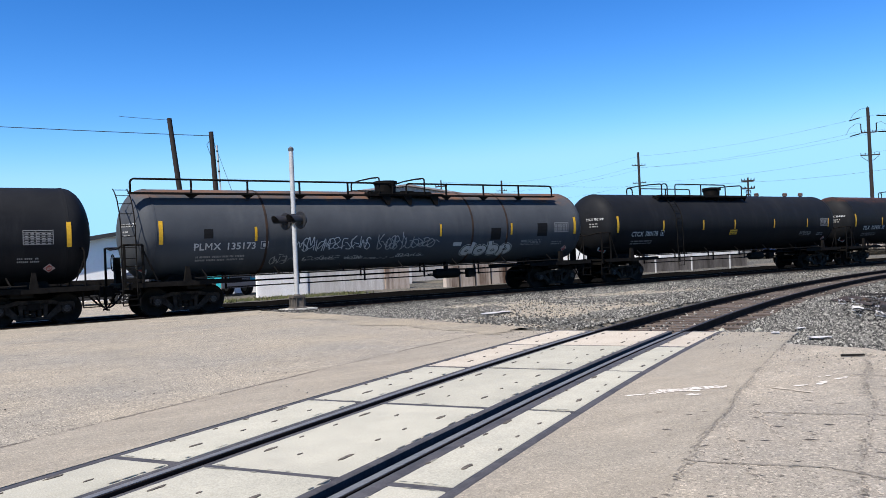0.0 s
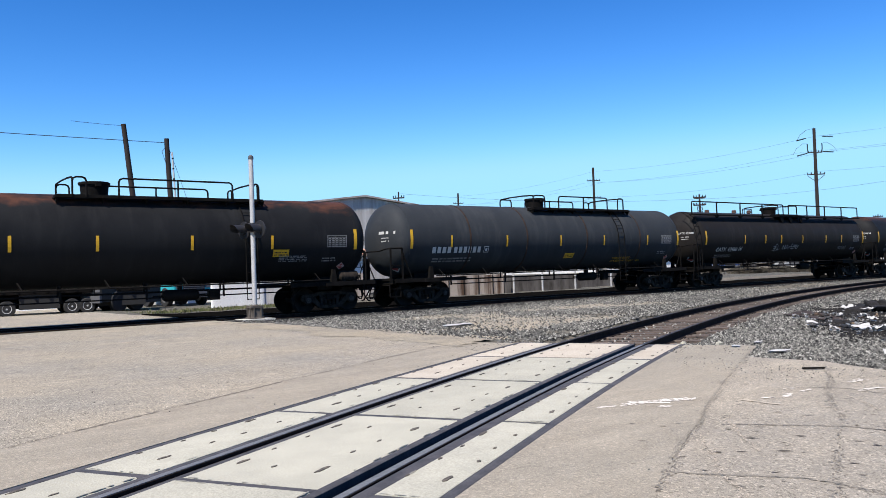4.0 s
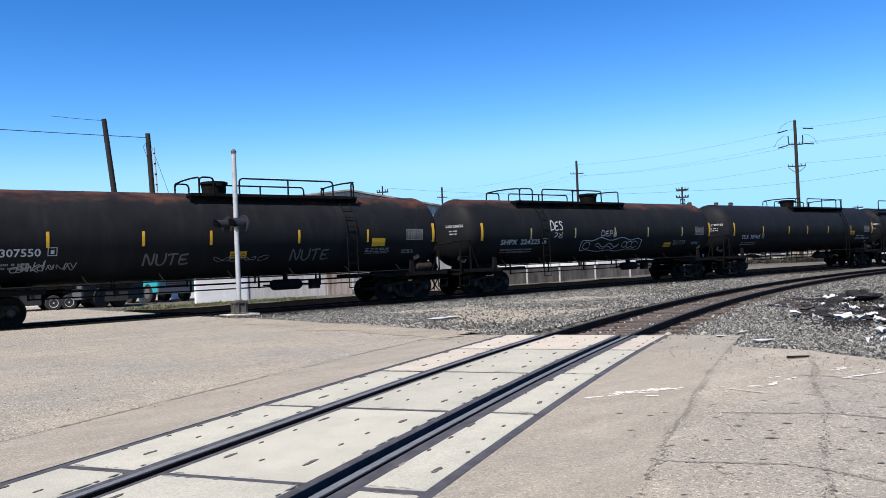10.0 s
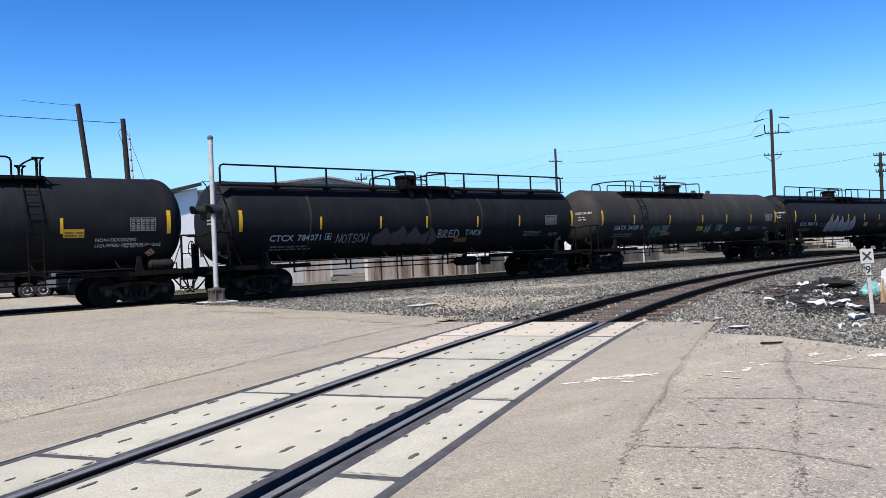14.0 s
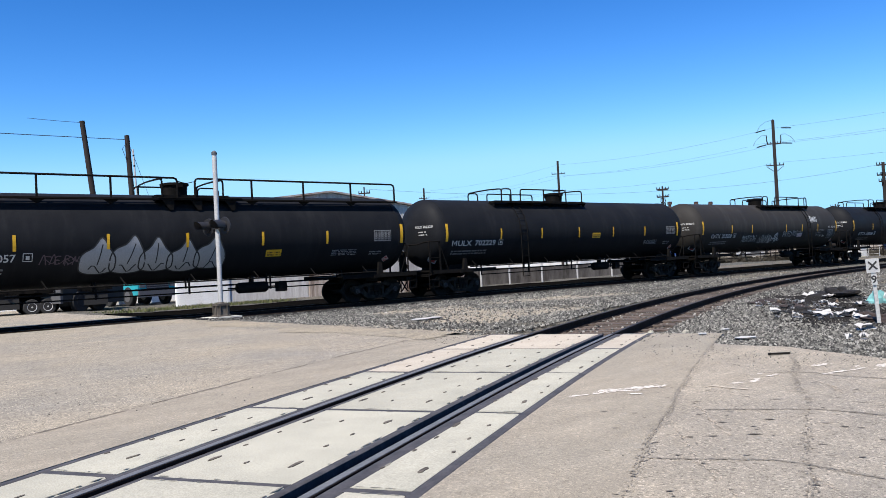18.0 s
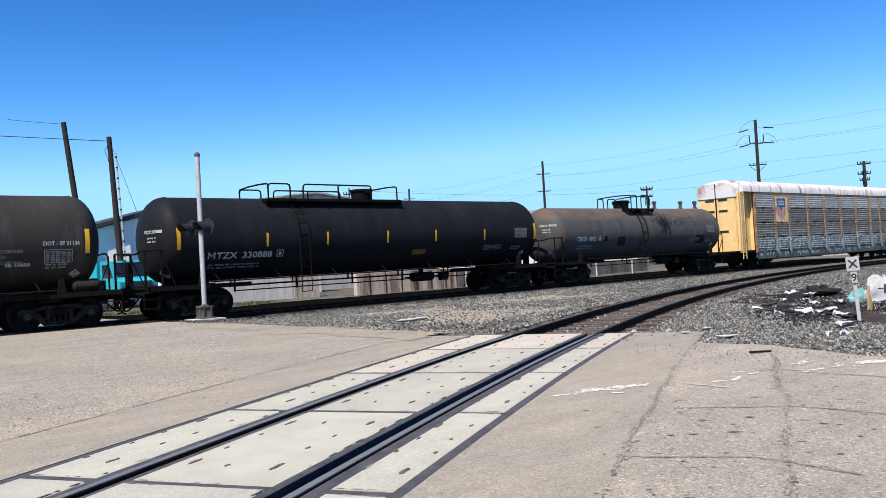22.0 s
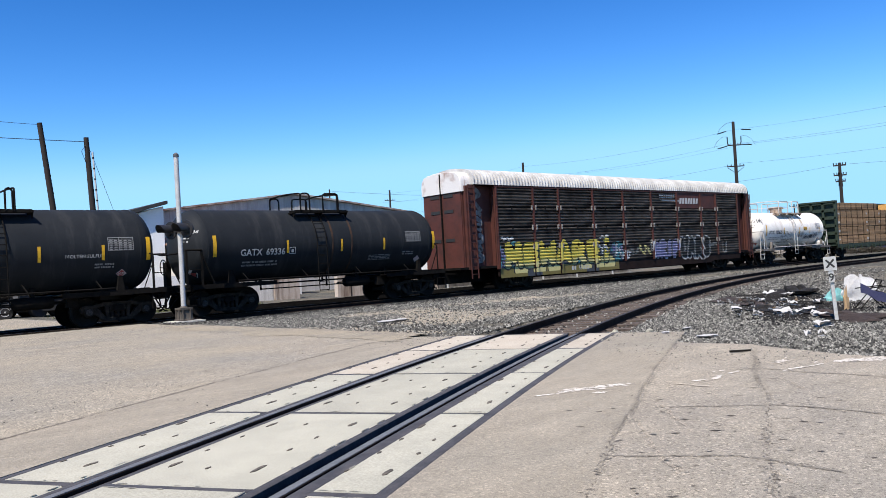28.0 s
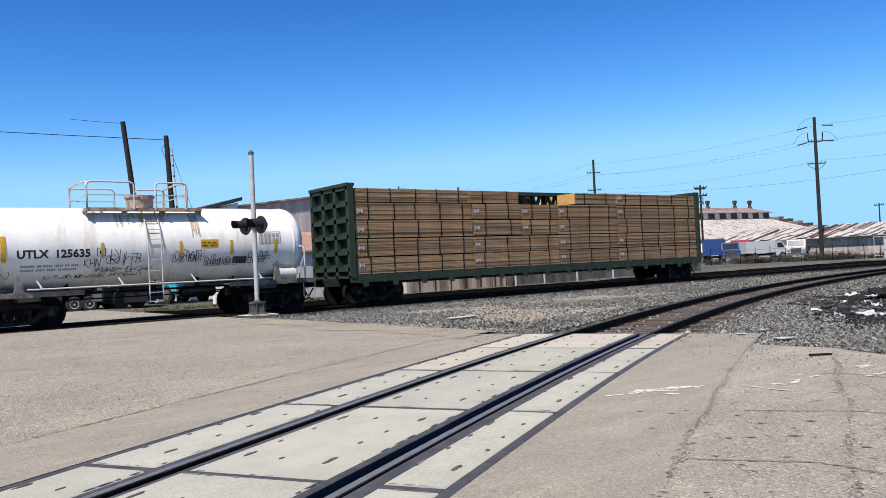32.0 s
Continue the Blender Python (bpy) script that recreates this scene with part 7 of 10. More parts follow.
    s.box(-0.12, 0.12, -0.12, 0.12, 2.82, 3.12)
    part("crossarm", s, BLACK_PAINT, m)


signal_mast()


def wood_pole(x, y, h, lean=(0, 0), r=0.16, arms=(), name="utility_pole", label="weathered wooden utility pole", z0=-0.2):
    p = tagged(new(name), label, "utility pole")
    p.matrix_basis = pose(x, y, z0)
    s = Shape()
    s.tube([(lean[0] * k / 6, lean[1] * k / 6, h * k / 6) for k in range(7)], r, 12, r * 0.72)
    part("pole", s, POLE_WOOD, p)
    for z, w, ang in arms:
        s = Shape()
        c, sn = math.cos(radians(ang)), math.sin(radians(ang))
        s.bar((-w * c, -w * sn, z), (w * c, w * sn, z), 0.12, 0.14)
        part("crossarm", s, POLE_WOOD, p)
        for k in (-0.95, -0.5, 0.5, 0.95):
            s = Shape()
            s.tube([(w * k * c, w * k * sn, z + 0.05), (w * k * c, w * k * sn, z + 0.30)], 0.05, 6)
            part("insulator", s, BLACK_STEEL, p)
    return p


lp1 = wood_pole(14.15, 19.6, 10.45, lean=(-1.09, 0.0), r=0.19, label="bare leaning wooden pole")
lp2 = wood_pole(15.9, 19.6, 9.8, lean=(-0.44, 0.0), r=0.19, label="bare wooden pole with a drooping cable loop")
p1 = wood_pole(106.45, 28.42, 19.2, r=0.27, arms=((15.9, 0.95, -50), (12.9, 1.15, -50)))
p2 = wood_pole(111.76, 73.12, 19.6, r=0.28, arms=((17.2, 1.2, -40), (14.0, 1.2, -40)))
p3 = wood_pole(93.2, 9.3, 10.3, r=0.22, arms=((10.0, 0.65, -60), (8.9, 0.65, -60), (8.2, 0.5, -60)))

# ---- buildings behind the train ----
SHED_SHEET = surface("grey corrugated shed wall", (0.50, 0.475, 0.44), (0.33, 0.305, 0.28), 0.8, 0.8, stretch=(3, 3, 0.3), spec=0.15)
ROOF_RUST = surface("pale roof sheet with rust", (0.46, 0.42, 0.38), (0.16, 0.085, 0.06), 0.5, 0.75, stretch=(2, 0.4, 1))
WHITE_WALL = surface("white painted wall", (0.66, 0.65, 0.63), (0.55, 0.52, 0.48), 0.5, 0.8)
BRIGHT_WALL = surface("fresh white wall paint", (0.86, 0.855, 0.83), (0.79, 0.775, 0.74), 0.8, 0.75)
DARK_ROOF = surface("dark roof edge", (0.025, 0.025, 0.028), (0.04, 0.04, 0.04), 2, 0.8)
CONC_WALL = surface("stained concrete wall", (0.46, 0.39, 0.33), (0.11, 0.065, 0.042), 0.7, 0.9, stretch=(2.2, 1, 0.25), lo=0.45, hi=0.62)


def corrugated_wall(x0, x1, y, z_of, step=0.16, depth=0.05):
    s = Shape()
    n = int((x1 - x0) / step)
    for k in range(n + 1):
        x = x0 + (x1 - x0) * k / n
        yy = y - (depth if k % 2 else 0)
        s.v += [(x, yy, -0.2), (x, yy, z_of(x)), (x, y + 0.12, z_of(x)), (x, y + 0.12, -0.2)]
    for k in range(n):
        a_, b_ = 4 * k, 4 * k + 4
        s.f += [(a_, b_, b_ + 1, a_ + 1), (a_ + 1, b_ + 1, b_ + 2, a_ + 2), (a_ + 2, b_ + 2, b_ + 3, a_ + 3)]
    s.f += [(0, 1, 2, 3), tuple(4 * n + j for j in (3, 2, 1, 0))]
    return s


shed = tagged(new("shed"), "grey corrugated gable shed with a pale low-pitched roof", "shed")
SX0, SX1, SY = 20.2, 40.4, 22.0
gable = lambda x: 5.60 + 1.22 * (1 - abs(x - 30.3) / 10.1)
part("gable_wall", corrugated_wall(SX0, SX1, SY, gable), SHED_SHEET, shed)
s = Shape()
s.box(SX0, SX0 + 0.12, SY + 0.12, SY + 40, -0.2, 5.55)
part("side_wall", s, WHITE_WALL, shed)
s = Shape()
s.box(SX1 - 0.12, SX1, SY + 0.12, SY + 40, -0.2, 5.55)
part("side_wall", s, SHED_SHEET, shed)
for a_, b_ in ((SX0 - 0.3, 30.3), (30.3, SX1 + 0.3)):
    s = Shape()
    za, zb = gable(a_), gable(b_)
    vs = [(x, y, z + dz) for dz in (0.02, 0.14) for x, z in ((a_, za), (b_, zb)) for y in (SY - 0.25, SY + 40)]
    s.add(vs, [(0, 2, 3, 1), (4, 5, 7, 6), (0, 4, 6, 2), (1, 3, 7, 5), (0, 1, 5, 4), (2, 6, 7, 3)])
    part("roof_slope", s, ROOF_RUST, shed)

annex = tagged(new("workshop"), "white workshop wall under a dark sloping roof edge", "building")
slope = lambda x: 4.04 + 0.27 * (x - 13.4)
eaves = lambda x: 3.63 + 0.155 * (x - 10.5)
s = Shape()
s.prism([(14.5, -0.2), (19.95, -0.2), (19.95, slope(19.95)), (14.5, slope(14.5))], 20.2, 34)
part("wall", s, BRIGHT_WALL, annex)
s = Shape()
s.prism([(3.0, -0.2), (14.48, -0.2), (14.48, eaves(14.48)), (3.0, eaves(3.0))], 20.3, 34)
part("wall", s, BRIGHT_WALL, annex)
for xa, xb, edge in ((2.6, 14.55, eaves), (14.6, 20.1, lambda x: slope(x) + 0.06)):
    s = Shape()
    s.prism([(xa, edge(xa)), (xb, edge(xb)), (xb, edge(xb) + 0.22), (xa, edge(xa) + 0.22)], 19.85, 34.3)
    part("roof_edge", s, DARK_ROOF, annex)
part("downpipe", Shape().tube([(12.3, 20.15, -0.1), (12.3, 20.15, 3.9)], 0.06, 8), POLE_STEEL, annex)

OLD_WALL = surface("grimy dark concrete", (0.16, 0.145, 0.13), (0.05, 0.042, 0.036), 0.9, 0.9, stretch=(1.5, 1, 0.5))
wall = tagged(new("wall_rear"), "low stained concrete retaining wall beyond the tracks", "wall", kind="structure")
s = Shape()
s.box(23.6, 30.5, 7.5, 7.8, -0.2, 1.05)
part("concrete", s, CONC_WALL, wall)
s = Shape()
s.box(30.6, 31.1, 7.55, 7.8, -0.2, 0.95)
part("concrete", s, OLD_WALL, wall)
fence = tagged(new("fence"), "white and grey sheet-metal yard fence", "fence", kind="structure")
part("sheet", corrugated_wall(14.3, 17.0, 10.2, lambda x: 1.5), BRIGHT_WALL, fence)
part("sheet", corrugated_wall(17.0, 21.5, 10.3, lambda x: 1.6), surface("pale corrugated sheet", (0.62, 0.60, 0.57), (0.44, 0.41, 0.38), 1.2, 0.8, stretch=(3, 3, 0.4)), fence)
s = Shape()
s.box(21.5, 23.0, 10.2, 10.4, -0.2, 1.4)
part("panel", s, CONC_WALL, fence)


# ---- paint on the autoracks, laid over ribs, sill and posts ----
def near_line(gx_, gz_, pts):
    """Least distance from grid points to a broken line."""
    best = np.full(gx_.shape, 9.0)
    for (xa, za), (xb, zb) in zip(pts[:-1], pts[1:]):
        dx, dz = xb - xa, zb - za
        t = np.clip(((gx_ - xa) * dx + (gz_ - za) * dz) / (dx * dx + dz * dz + 1e-9), 0, 1)
        best = np.minimum(best, np.hypot(gx_ - xa - t * dx, gz_ - za - t * dz))
    return best


def rib_levels():
    """Heights and depths of the car side from the sill up to the second row of ribs."""
    lv = [(z, -1.503) for z in np.linspace(0.53, 0.98, 12)]
    for z0, h in ((1.0, 0.91), (1.93, 0.91)):
        for k in range(6):
            z, st = z0 + h * k / 6, h / 6
            lv += [(z + st * 0.04, -1.47), (z + st * 0.12, -1.47), (z + st * 0.23, -1.5075), (z + st * 0.34, -1.545), (z + st * 0.48, -1.545), (z + st * 0.62, -1.545), (z + st * 0.75, -1.5075), (z + st * 0.88, -1.47)]
    return lv


def spray(car, xs, art, x0, x1, step=0.035):
    """art(x, z) gives a number for each grid place: which of the paints covers it (0: none)."""
    lv = rib_levels()
    zz = np.array([(lv[i][0] + lv[i + 1][0]) / 2 for i in range(len(lv) - 1)])
    xx = np.arange(x0, x1, step)
    gx_, gz_ = np.meshgrid(xx + step / 2, zz)
    code, mats = art(gx_, gz_)
    for c in range(1, len(mats)):
        s = Shape()
        for i, j in zip(*np.nonzero(code == c)):
            x = xx[j]
            (za, ya), (zb, yb) = lv[i], lv[i + 1]
            if min(abs(x + step / 2 - p) for p in xs) < 0.10:
                ya = yb = -1.584
            o = len(s.v)
            s.v += [(x, ya - 0.004, za), (x + step, ya - 0.004, za), (x + step, yb - 0.004, zb), (x, yb - 0.004, zb)]
            s.f.append((o, o + 1, o + 2, o + 3))
        if s.f:
            part("graffiti", s.mesh("graffiti", False), mats[c], car, "large sprayed letters along the sill")


def wild_letter(rg, x, wide, zlo, zhi):
    """Bent stems and a hook or bow, as of one sprayed letter."""
    out = []
    for k in range(rg.choice((2, 2, 3))):
        cx, sw, ph, ln = x + wide * rg.uniform(0.15, 0.85), wide * rg.uniform(0.1, 0.3), rg.uniform(0, 6.28), rg.uniform(1.5, 4.5)
        tilt = wide * rg.uniform(-0.25, 0.25)
        z0, z1 = zlo + (zhi - zlo) * rg.uniform(0, 0.15), zlo + (zhi - zlo) * rg.uniform(0.8, 1.05)
        out.append([(cx + sw * math.sin(ph + ln * i / 8) + tilt * i / 8, z0 + (z1 - z0) * i / 8) for i in range(9)])
    ax, az, ph = wide * rg.uniform(0.3, 0.5), (zhi - zlo) * rg.uniform(0.25, 0.45), rg.uniform(0, 6.28)
    out.append([(x + wide / 2 + ax * math.cos(ph + 3.2 * i / 8), (zlo + zhi) / 2 + az * math.sin(ph + 3.2 * i / 8)) for i in range(9)])
    rg.shuffle(out)
    return out


def paint_letters(gx_, gz_, code, seed, x0, x1, zlo, zhi, wide, thick, fills, edge):
    """Letters sprayed one over the other, each with its dark outline."""
    rg = random.Random(seed)
    x = x0
    while x < x1 - wide * 0.6:
        for pts in wild_letter(rg, x, wide, zlo, zhi):
            near = (gx_ > x - wide) & (gx_ < x + wide * 2)
            d_ = np.full(gx_.shape, 9.0)
            d_[near] = near_line(gx_[near], gz_[near], pts)
            code[d_ < thick + 0.055] = edge
            hit = d_ < thick
            code[hit] = fills[0]
            code[hit & (gz_ < zlo + (zhi - zlo) * 0.42 + 0.1 * np.sin(gx_ * 4))] = fills[1]
        x += wide * rg.uniform(0.72, 0.95)


def art_pale(gx_, gz_):
    top = 2.0 + 0.12 * np.sin(gx_ * 1.1) + 0.09 * np.sin(gx_ * 4.3 + 1) + 0.04 * np.sin(gx_ * 11)
    code = np.zeros(gx_.shape, int)
    code[gz_ < top] = 3
    code[(gz_ < top) & (gz_ < 1.05 + 0.08 * np.sin(gx_ * 2.7))] = 4
    x0, x1 = gx_.min(), gx_.max()
    paint_letters(gx_, gz_, code, 5, x0 + 0.2, x1 - 3.4, 0.66, 1.95, 1.35, 0.10, (1, 3), 2)
    paint_letters(gx_, gz_, code, 6, x1 - 3.4, x1, 1.15, 1.95, 0.7, 0.06, (1, 3), 2)
    plate = (gx_ > 7.0 + x0) & (gx_ < 9.6 + x0) & (gz_ < 0.93)
    code[plate] = 5
    return code, [None, plain("pale spray", (0.52, 0.55, 0.52), 0.7), BLACK_INK, plain("mint-grey spray", (0.27, 0.32, 0.30), 0.7), plain("dull teal spray", (0.07, 0.09, 0.086), 0.7), AR_SILL]


def paint_word(gx_, gz_, code, forms, x0, x1, zlo, zhi, thick, fill, edge, rim=0.05, low=None):
    """A row of fat letters from their strokes, each with an outline."""
    cell = (x1 - x0) / len(forms)
    for k, form in enumerate(forms):
        near = (gx_ > x0 + cell * (k - 0.4)) & (gx_ < x0 + cell * (k + 1.5)) & (gz_ > zlo - 0.5) & (gz_ < zhi + 0.5)
        d_ = np.full(gx_.shape, 9.0)
        for line in form:
            d_[near] = np.minimum(d_[near], near_line(gx_[near], gz_[near], [(x0 + cell * (k + 0.08 + a_), zlo + (zhi - zlo) * b_) for a_, b_ in eased(line, 4)]))
        code[d_ < thick + rim] = edge
        code[d_ < thick] = fill
        if low:
            code[(d_ < thick) & (gz_ < zlo + 0.10 + 0.08 * np.sin(gx_ * 2.3))] = low


# swollen capitals of the yellow piece, which spell nothing
SWOLLEN = ([[(0.05, 0.0), (0.1, 1.0), (0.4, 0.3), (0.7, 1.0), (0.8, 0.0)]], [[(0.75, 0.95), (0.15, 0.9), (0.15, 0.5), (0.6, 0.5)], [(0.15, 0.5), (0.15, 0.0), (0.8, 0.05)]],
           [[(0.05, 1.0), (0.15, 0.05), (0.45, 0.7), (0.7, 0.05), (0.8, 1.0)]], [[(0.1, 0.1), (0.45, 1.05), (0.8, 0.1)], [(0.2, 0.3), (0.7, 0.3)]],
           [[(0.15, 0.0), (0.15, 0.95), (0.65, 0.85), (0.6, 0.5), (0.2, 0.45)], [(0.4, 0.45), (0.75, 0.0)]], [[(0.75, 0.95), (0.15, 0.95), (0.2, 0.5), (0.7, 0.55)], [(0.2, 0.5), (0.2, 0.05), (0.75, 0.0)]], [[(0.4, 0.6), (0.35, 0.0)], [(0.4, 1.05), (0.42, 1.08)]])


def art_yellow(gx_, gz_):
    code = np.zeros(gx_.shape, int)
    wave = 0.10 * np.sin(gx_ * 1.9) + 0.06 * np.sin(gx_ * 5.3)
    span = (gx_ > 2.7) & (gx_ < 12.4)
    halo = span & (gz_ < 2.05 + wave) & (gz_ > 0.98)
    code[halo] = 8
    code[halo & (np.sin(gx_ * 2.1 + 1) + np.sin(gz_ * 5 + gx_) > 0.9)] = 3
    code[halo & ((gx_ < 3.3) | (gx_ > 11.3)) & (np.sin(gx_ * 7) + np.sin(gz_ * 9) > -0.3)] = 3
    code[halo & ((gx_ < 3.2) | (gx_ > 11.5)) & (np.sin(gx_ * 6 + 2) + np.sin(gz_ * 8 + 1) > 0.7)] = 4
    # bubbles on the sill, whose olive ground has the sill's shade in its colour
    code[(gz_ <= 0.98) & (gx_ > 2.9) & (gx_ < 12.0)] = 5
    code[(gz_ <= 0.98) & (gx_ > 2.9) & (gx_ < 12.0) & (np.sin(gx_ * 1.4 + 0.5) > 0.75)] = 8
    for k, cx in enumerate((4.3, 5.6, 6.7, 9.2, 10.4, 11.2)):
        d_ = np.hypot((gx_ - cx) * 0.9, gz_ - 0.86)
        code[(d_ < 0.46) & (gz_ > 0.7)] = 2
        code[(d_ < 0.41) & (gz_ > 0.7)] = 9
    paint_word(gx_, gz_, code, SWOLLEN, 3.25, 11.6, 1.12, 1.98, 0.20, 1, 2, 0.065, 9)
    rg = random.Random(41)
    for x0, x1, z0, z1, mat, tk in ((2.65, 3.25, 1.0, 1.9, 4, 0.05), (10.3, 11.1, 1.35, 1.9, 7, 0.05), (11.7, 12.3, 1.0, 1.9, 7, 0.05), (12.3, 13.1, 1.05, 1.5, 7, 0.03), (13.1, 13.9, 1.1, 1.6, 10, 0.025), (13.9, 15.1, 1.2, 1.75, 9, 0.025), (15.05, 15.5, 1.0, 1.95, 7, 0.035), (17.7, 18.15, 1.1, 1.95, 7, 0.03), (21.4, 22.4, 1.45, 1.7, 10, 0.02), (3.0, 3.9, 2.25, 2.4, 7, 0.02), (10.4, 11.2, 2.2, 2.35, 7, 0.02)):
        forms = [[[(rg.random() * 0.9, rg.random()) for q in range(4)]] for k in range(max(2, round((x1 - x0) * 2.6)))]
        paint_word(gx_, gz_, code, forms, x0, x1, z0, z1, tk, mat, 2 if tk > 0.04 else mat, 0.04)
    paint_word(gx_, gz_, code, [HAND[c] for c in "GRIP"], 15.4, 17.95, 1.12, 1.85, 0.13, 4, 6, 0.03)
    paint_word(gx_, gz_, code, [HAND[c] for c in "UARS"], 18.2, 21.4, 1.05, 1.92, 0.20, 2, 7, 0.055)
    paint_word(gx_, gz_, code, [HAND["U"]], 22.9, 23.5, 1.05, 1.7, 0.025, 7, 7, 0.0)
    return code, [None, plain("yellow spray", (0.60, 0.49, 0.09), 0.65), BLACK_INK, plain("teal spray", (0.07, 0.24, 0.28), 0.7), plain("lilac spray", (0.17, 0.17, 0.30), 0.7), plain("shaded olive spray", (0.155, 0.125, 0.035), 0.7), plain("pale lilac rim", (0.42, 0.42, 0.55), 0.7), plain("white spray rim", (0.50, 0.50, 0.50), 0.7), plain("smoky spray", (0.05, 0.055, 0.065), 0.7), plain("pale yellow spray", (0.52, 0.46, 0.20), 0.7), plain("thin grey spray", (0.16, 0.16, 0.15), 0.7)]


spray(car_up, up_x, art_pale, up_x[0] + 0.1, up_x[-1] - 0.1)
spray(car_sp, sp_x, art_yellow, sp_x[0] + 0.05, sp_x[-1] - 0.1)


def flat_sign(car, name, vf, x, y, z, mat, label=""):
    s = Shape()
    s.v = [(x + a_, y, z + b_) for a_, b_ in vf[0]]
    s.f = list(vf[1])
    return part(name, s.mesh(name, False), mat, car, label)


# emblem of plain shapes on the yellow car: blue head, red and white stripes
def shield_edge(k):
    pts = [(-0.62, 0.55), (-0.40, 0.66), (0.0, 0.58), (0.40, 0.66), (0.62, 0.55), (0.55, 0.30), (0.60, 0.0), (0.52, -0.45), (0.25, -0.72), (0.0, -0.80), (-0.25, -0.72), (-0.52, -0.45), (-0.60, 0.0), (-0.55, 0.30)]
    return [(a_ * k, b_ * k) for a_, b_ in pts]


ex, ez = (up_x[1] + up_x[2]) / 2, 3.80
BLUE = plain("emblem blue", (0.03, 0.09, 0.28), 0.6)
flat_sign(car_up, "emblem", (shield_edge(1.08), [tuple(range(14))]), ex, -1.525, ez, WHITE_INK, "shield emblem of plain shapes")
top_ = [(-0.62, 0.55), (-0.40, 0.66), (0.0, 0.58), (0.40, 0.66), (0.62, 0.55), (0.55, 0.30), (0.58, 0.05), (-0.58, 0.05), (-0.55, 0.30)]
flat_sign(car_up, "emblem_field", (top_, [tuple(range(9))]), ex, -1.529, ez, BLUE)
for k in range(5):
    xa = -0.47 + k * 0.205
    lo2 = -0.76 + abs(xa + 0.05) * 0.55
    flat_sign(car_up, "emblem_stripe", rects([(xa, lo2, 0.10, 0.03 - lo2)]), ex, -1.529, ez, RED_INK)
for z in (0.18, 0.36):
    flat_sign(car_up, "emblem_bar", rects([(-0.40, z, 0.8, 0.11)]), ex, -1.533, ez, WHITE_INK)
# plain bars where the brown car carries its name
slant = lambda a_, b_, w, h: ([(a_, b_), (a_ + w, b_), (a_ + w + h * 0.25, b_ + h), (a_ + h * 0.25, b_ + h)], [(0, 1, 2, 3)])
bars = [slant(16.15 + k * 0.235, 4.38, 0.17, 0.19) for k in range(8)]
bars += [slant(18.25 + k * 0.30, 4.06, 0.22, 0.33) for k in range(7)]
bars.append(([(16.1, 4.32), (16.5, 4.22), (18.25, 4.19), (18.25, 4.25), (16.6, 4.28)], [(0, 1, 2, 3, 4)]))
for vf in bars:
    flat_sign(car_sp, "name_bar", vf, 0.0, -1.528, 0.0, WHITE_INK)
flat_sign(car_up, "car_number", joined(*[rects([(k * 0.2, 0, 0.13, 0.2)]) for k in range(3)], moved(text_shape("80740", 0.29), 0.75, 0)), up_x[0] + 7.3, -1.512, 0.66, WHITE_INK)
flat_sign(car_sp, "car_number", joined(*[rects([(k * 0.2, 0, 0.13, 0.2)]) for k in range(2)], moved(text_shape("516230", 0.29), 0.55, 0)), sp_x[0] + 5.2, -1.512, 0.66, WHITE_INK)
rg = random.Random(77)
for car, x in ((car_up, up_x[0] - 1.25),):
    flat_sign(car, "graffiti", scribble(rg, 0.8, 0.9, 5, 0.04), x, -1.138, 1.5, BLACK_INK if car is car_up else WHITE_INK, "sprayed tag in the corner bay")
    flat_sign(car, "stencil", data_table(0.6, 0.45), x + 0.1, -1.138, 1.2, BLACK_INK if car is car_up else WHITE_INK)
SPRAY_BAY = surface("patchy silver spray", (0.27, 0.27, 0.265), (0.09, 0.08, 0.075), 3.5, 0.7)
bay_x = sp_x[0] - 1.22
for z, h, kind in ((3.72, 0.85, "R"), (2.95, 0.6, "S"), (2.2, 0.65, "G"), (1.35, 0.7, "B")):
    flat_sign(car_sp, "graffiti", hand_letters(kind, 0.75, h, 0.21), bay_x, -1.139, z, SPRAY_BAY, "large silver sprayed letter in the corner bay")
# smooth plates over the feet of the yellow car's posts
FOOT = surface("pale teal overpainted plate", (0.27, 0.33, 0.32), (0.09, 0.115, 0.115), 2.0, 0.7)
for x in up_x[1:-1]:
    s = Shape()
    s.prism([(x - 0.10, 0.80), (x + 0.10, 0.80), (x + 0.17, 1.0), (x + 0.15, 1.25), (x + 0.11, 1.62), (x - 0.11, 1.62), (x - 0.15, 1.25), (x - 0.17, 1.0)], -1.625, -1.59)
    part("post_foot", s, FOOT, car_up)

# ---- sign, debris and litter beside the branch track ----
SIGN_WHITE = plain("sign white", (0.40, 0.395, 0.38), 0.6)
sg_ = tagged(new("milepost_sign"), "small white X sign over the figure nine on a steel post", "sign")
sg_.matrix_basis = pose(14.72, -20.92, -0.12, 0, -3, -62)
s = Shape()
s.box(-0.03, 0.03, -0.012, 0.012, 0, 1.14)
s.box(-0.03, -0.022, -0.03, 0.03, 0, 1.14)
s.box(0.022, 0.03, -0.03, 0.03, 0, 1.14)
part("post", s, POLE_STEEL, sg_)
s = Shape()
s.prism([(-0.095, 0.93), (0.095, 0.93), (0.105, 0.945), (0.105, 1.165), (0.09, 1.18), (-0.09, 1.18), (-0.105, 1.165), (-0.105, 0.945)], -0.04, -0.034)
plate = part("plate", s, SIGN_WHITE, sg_)
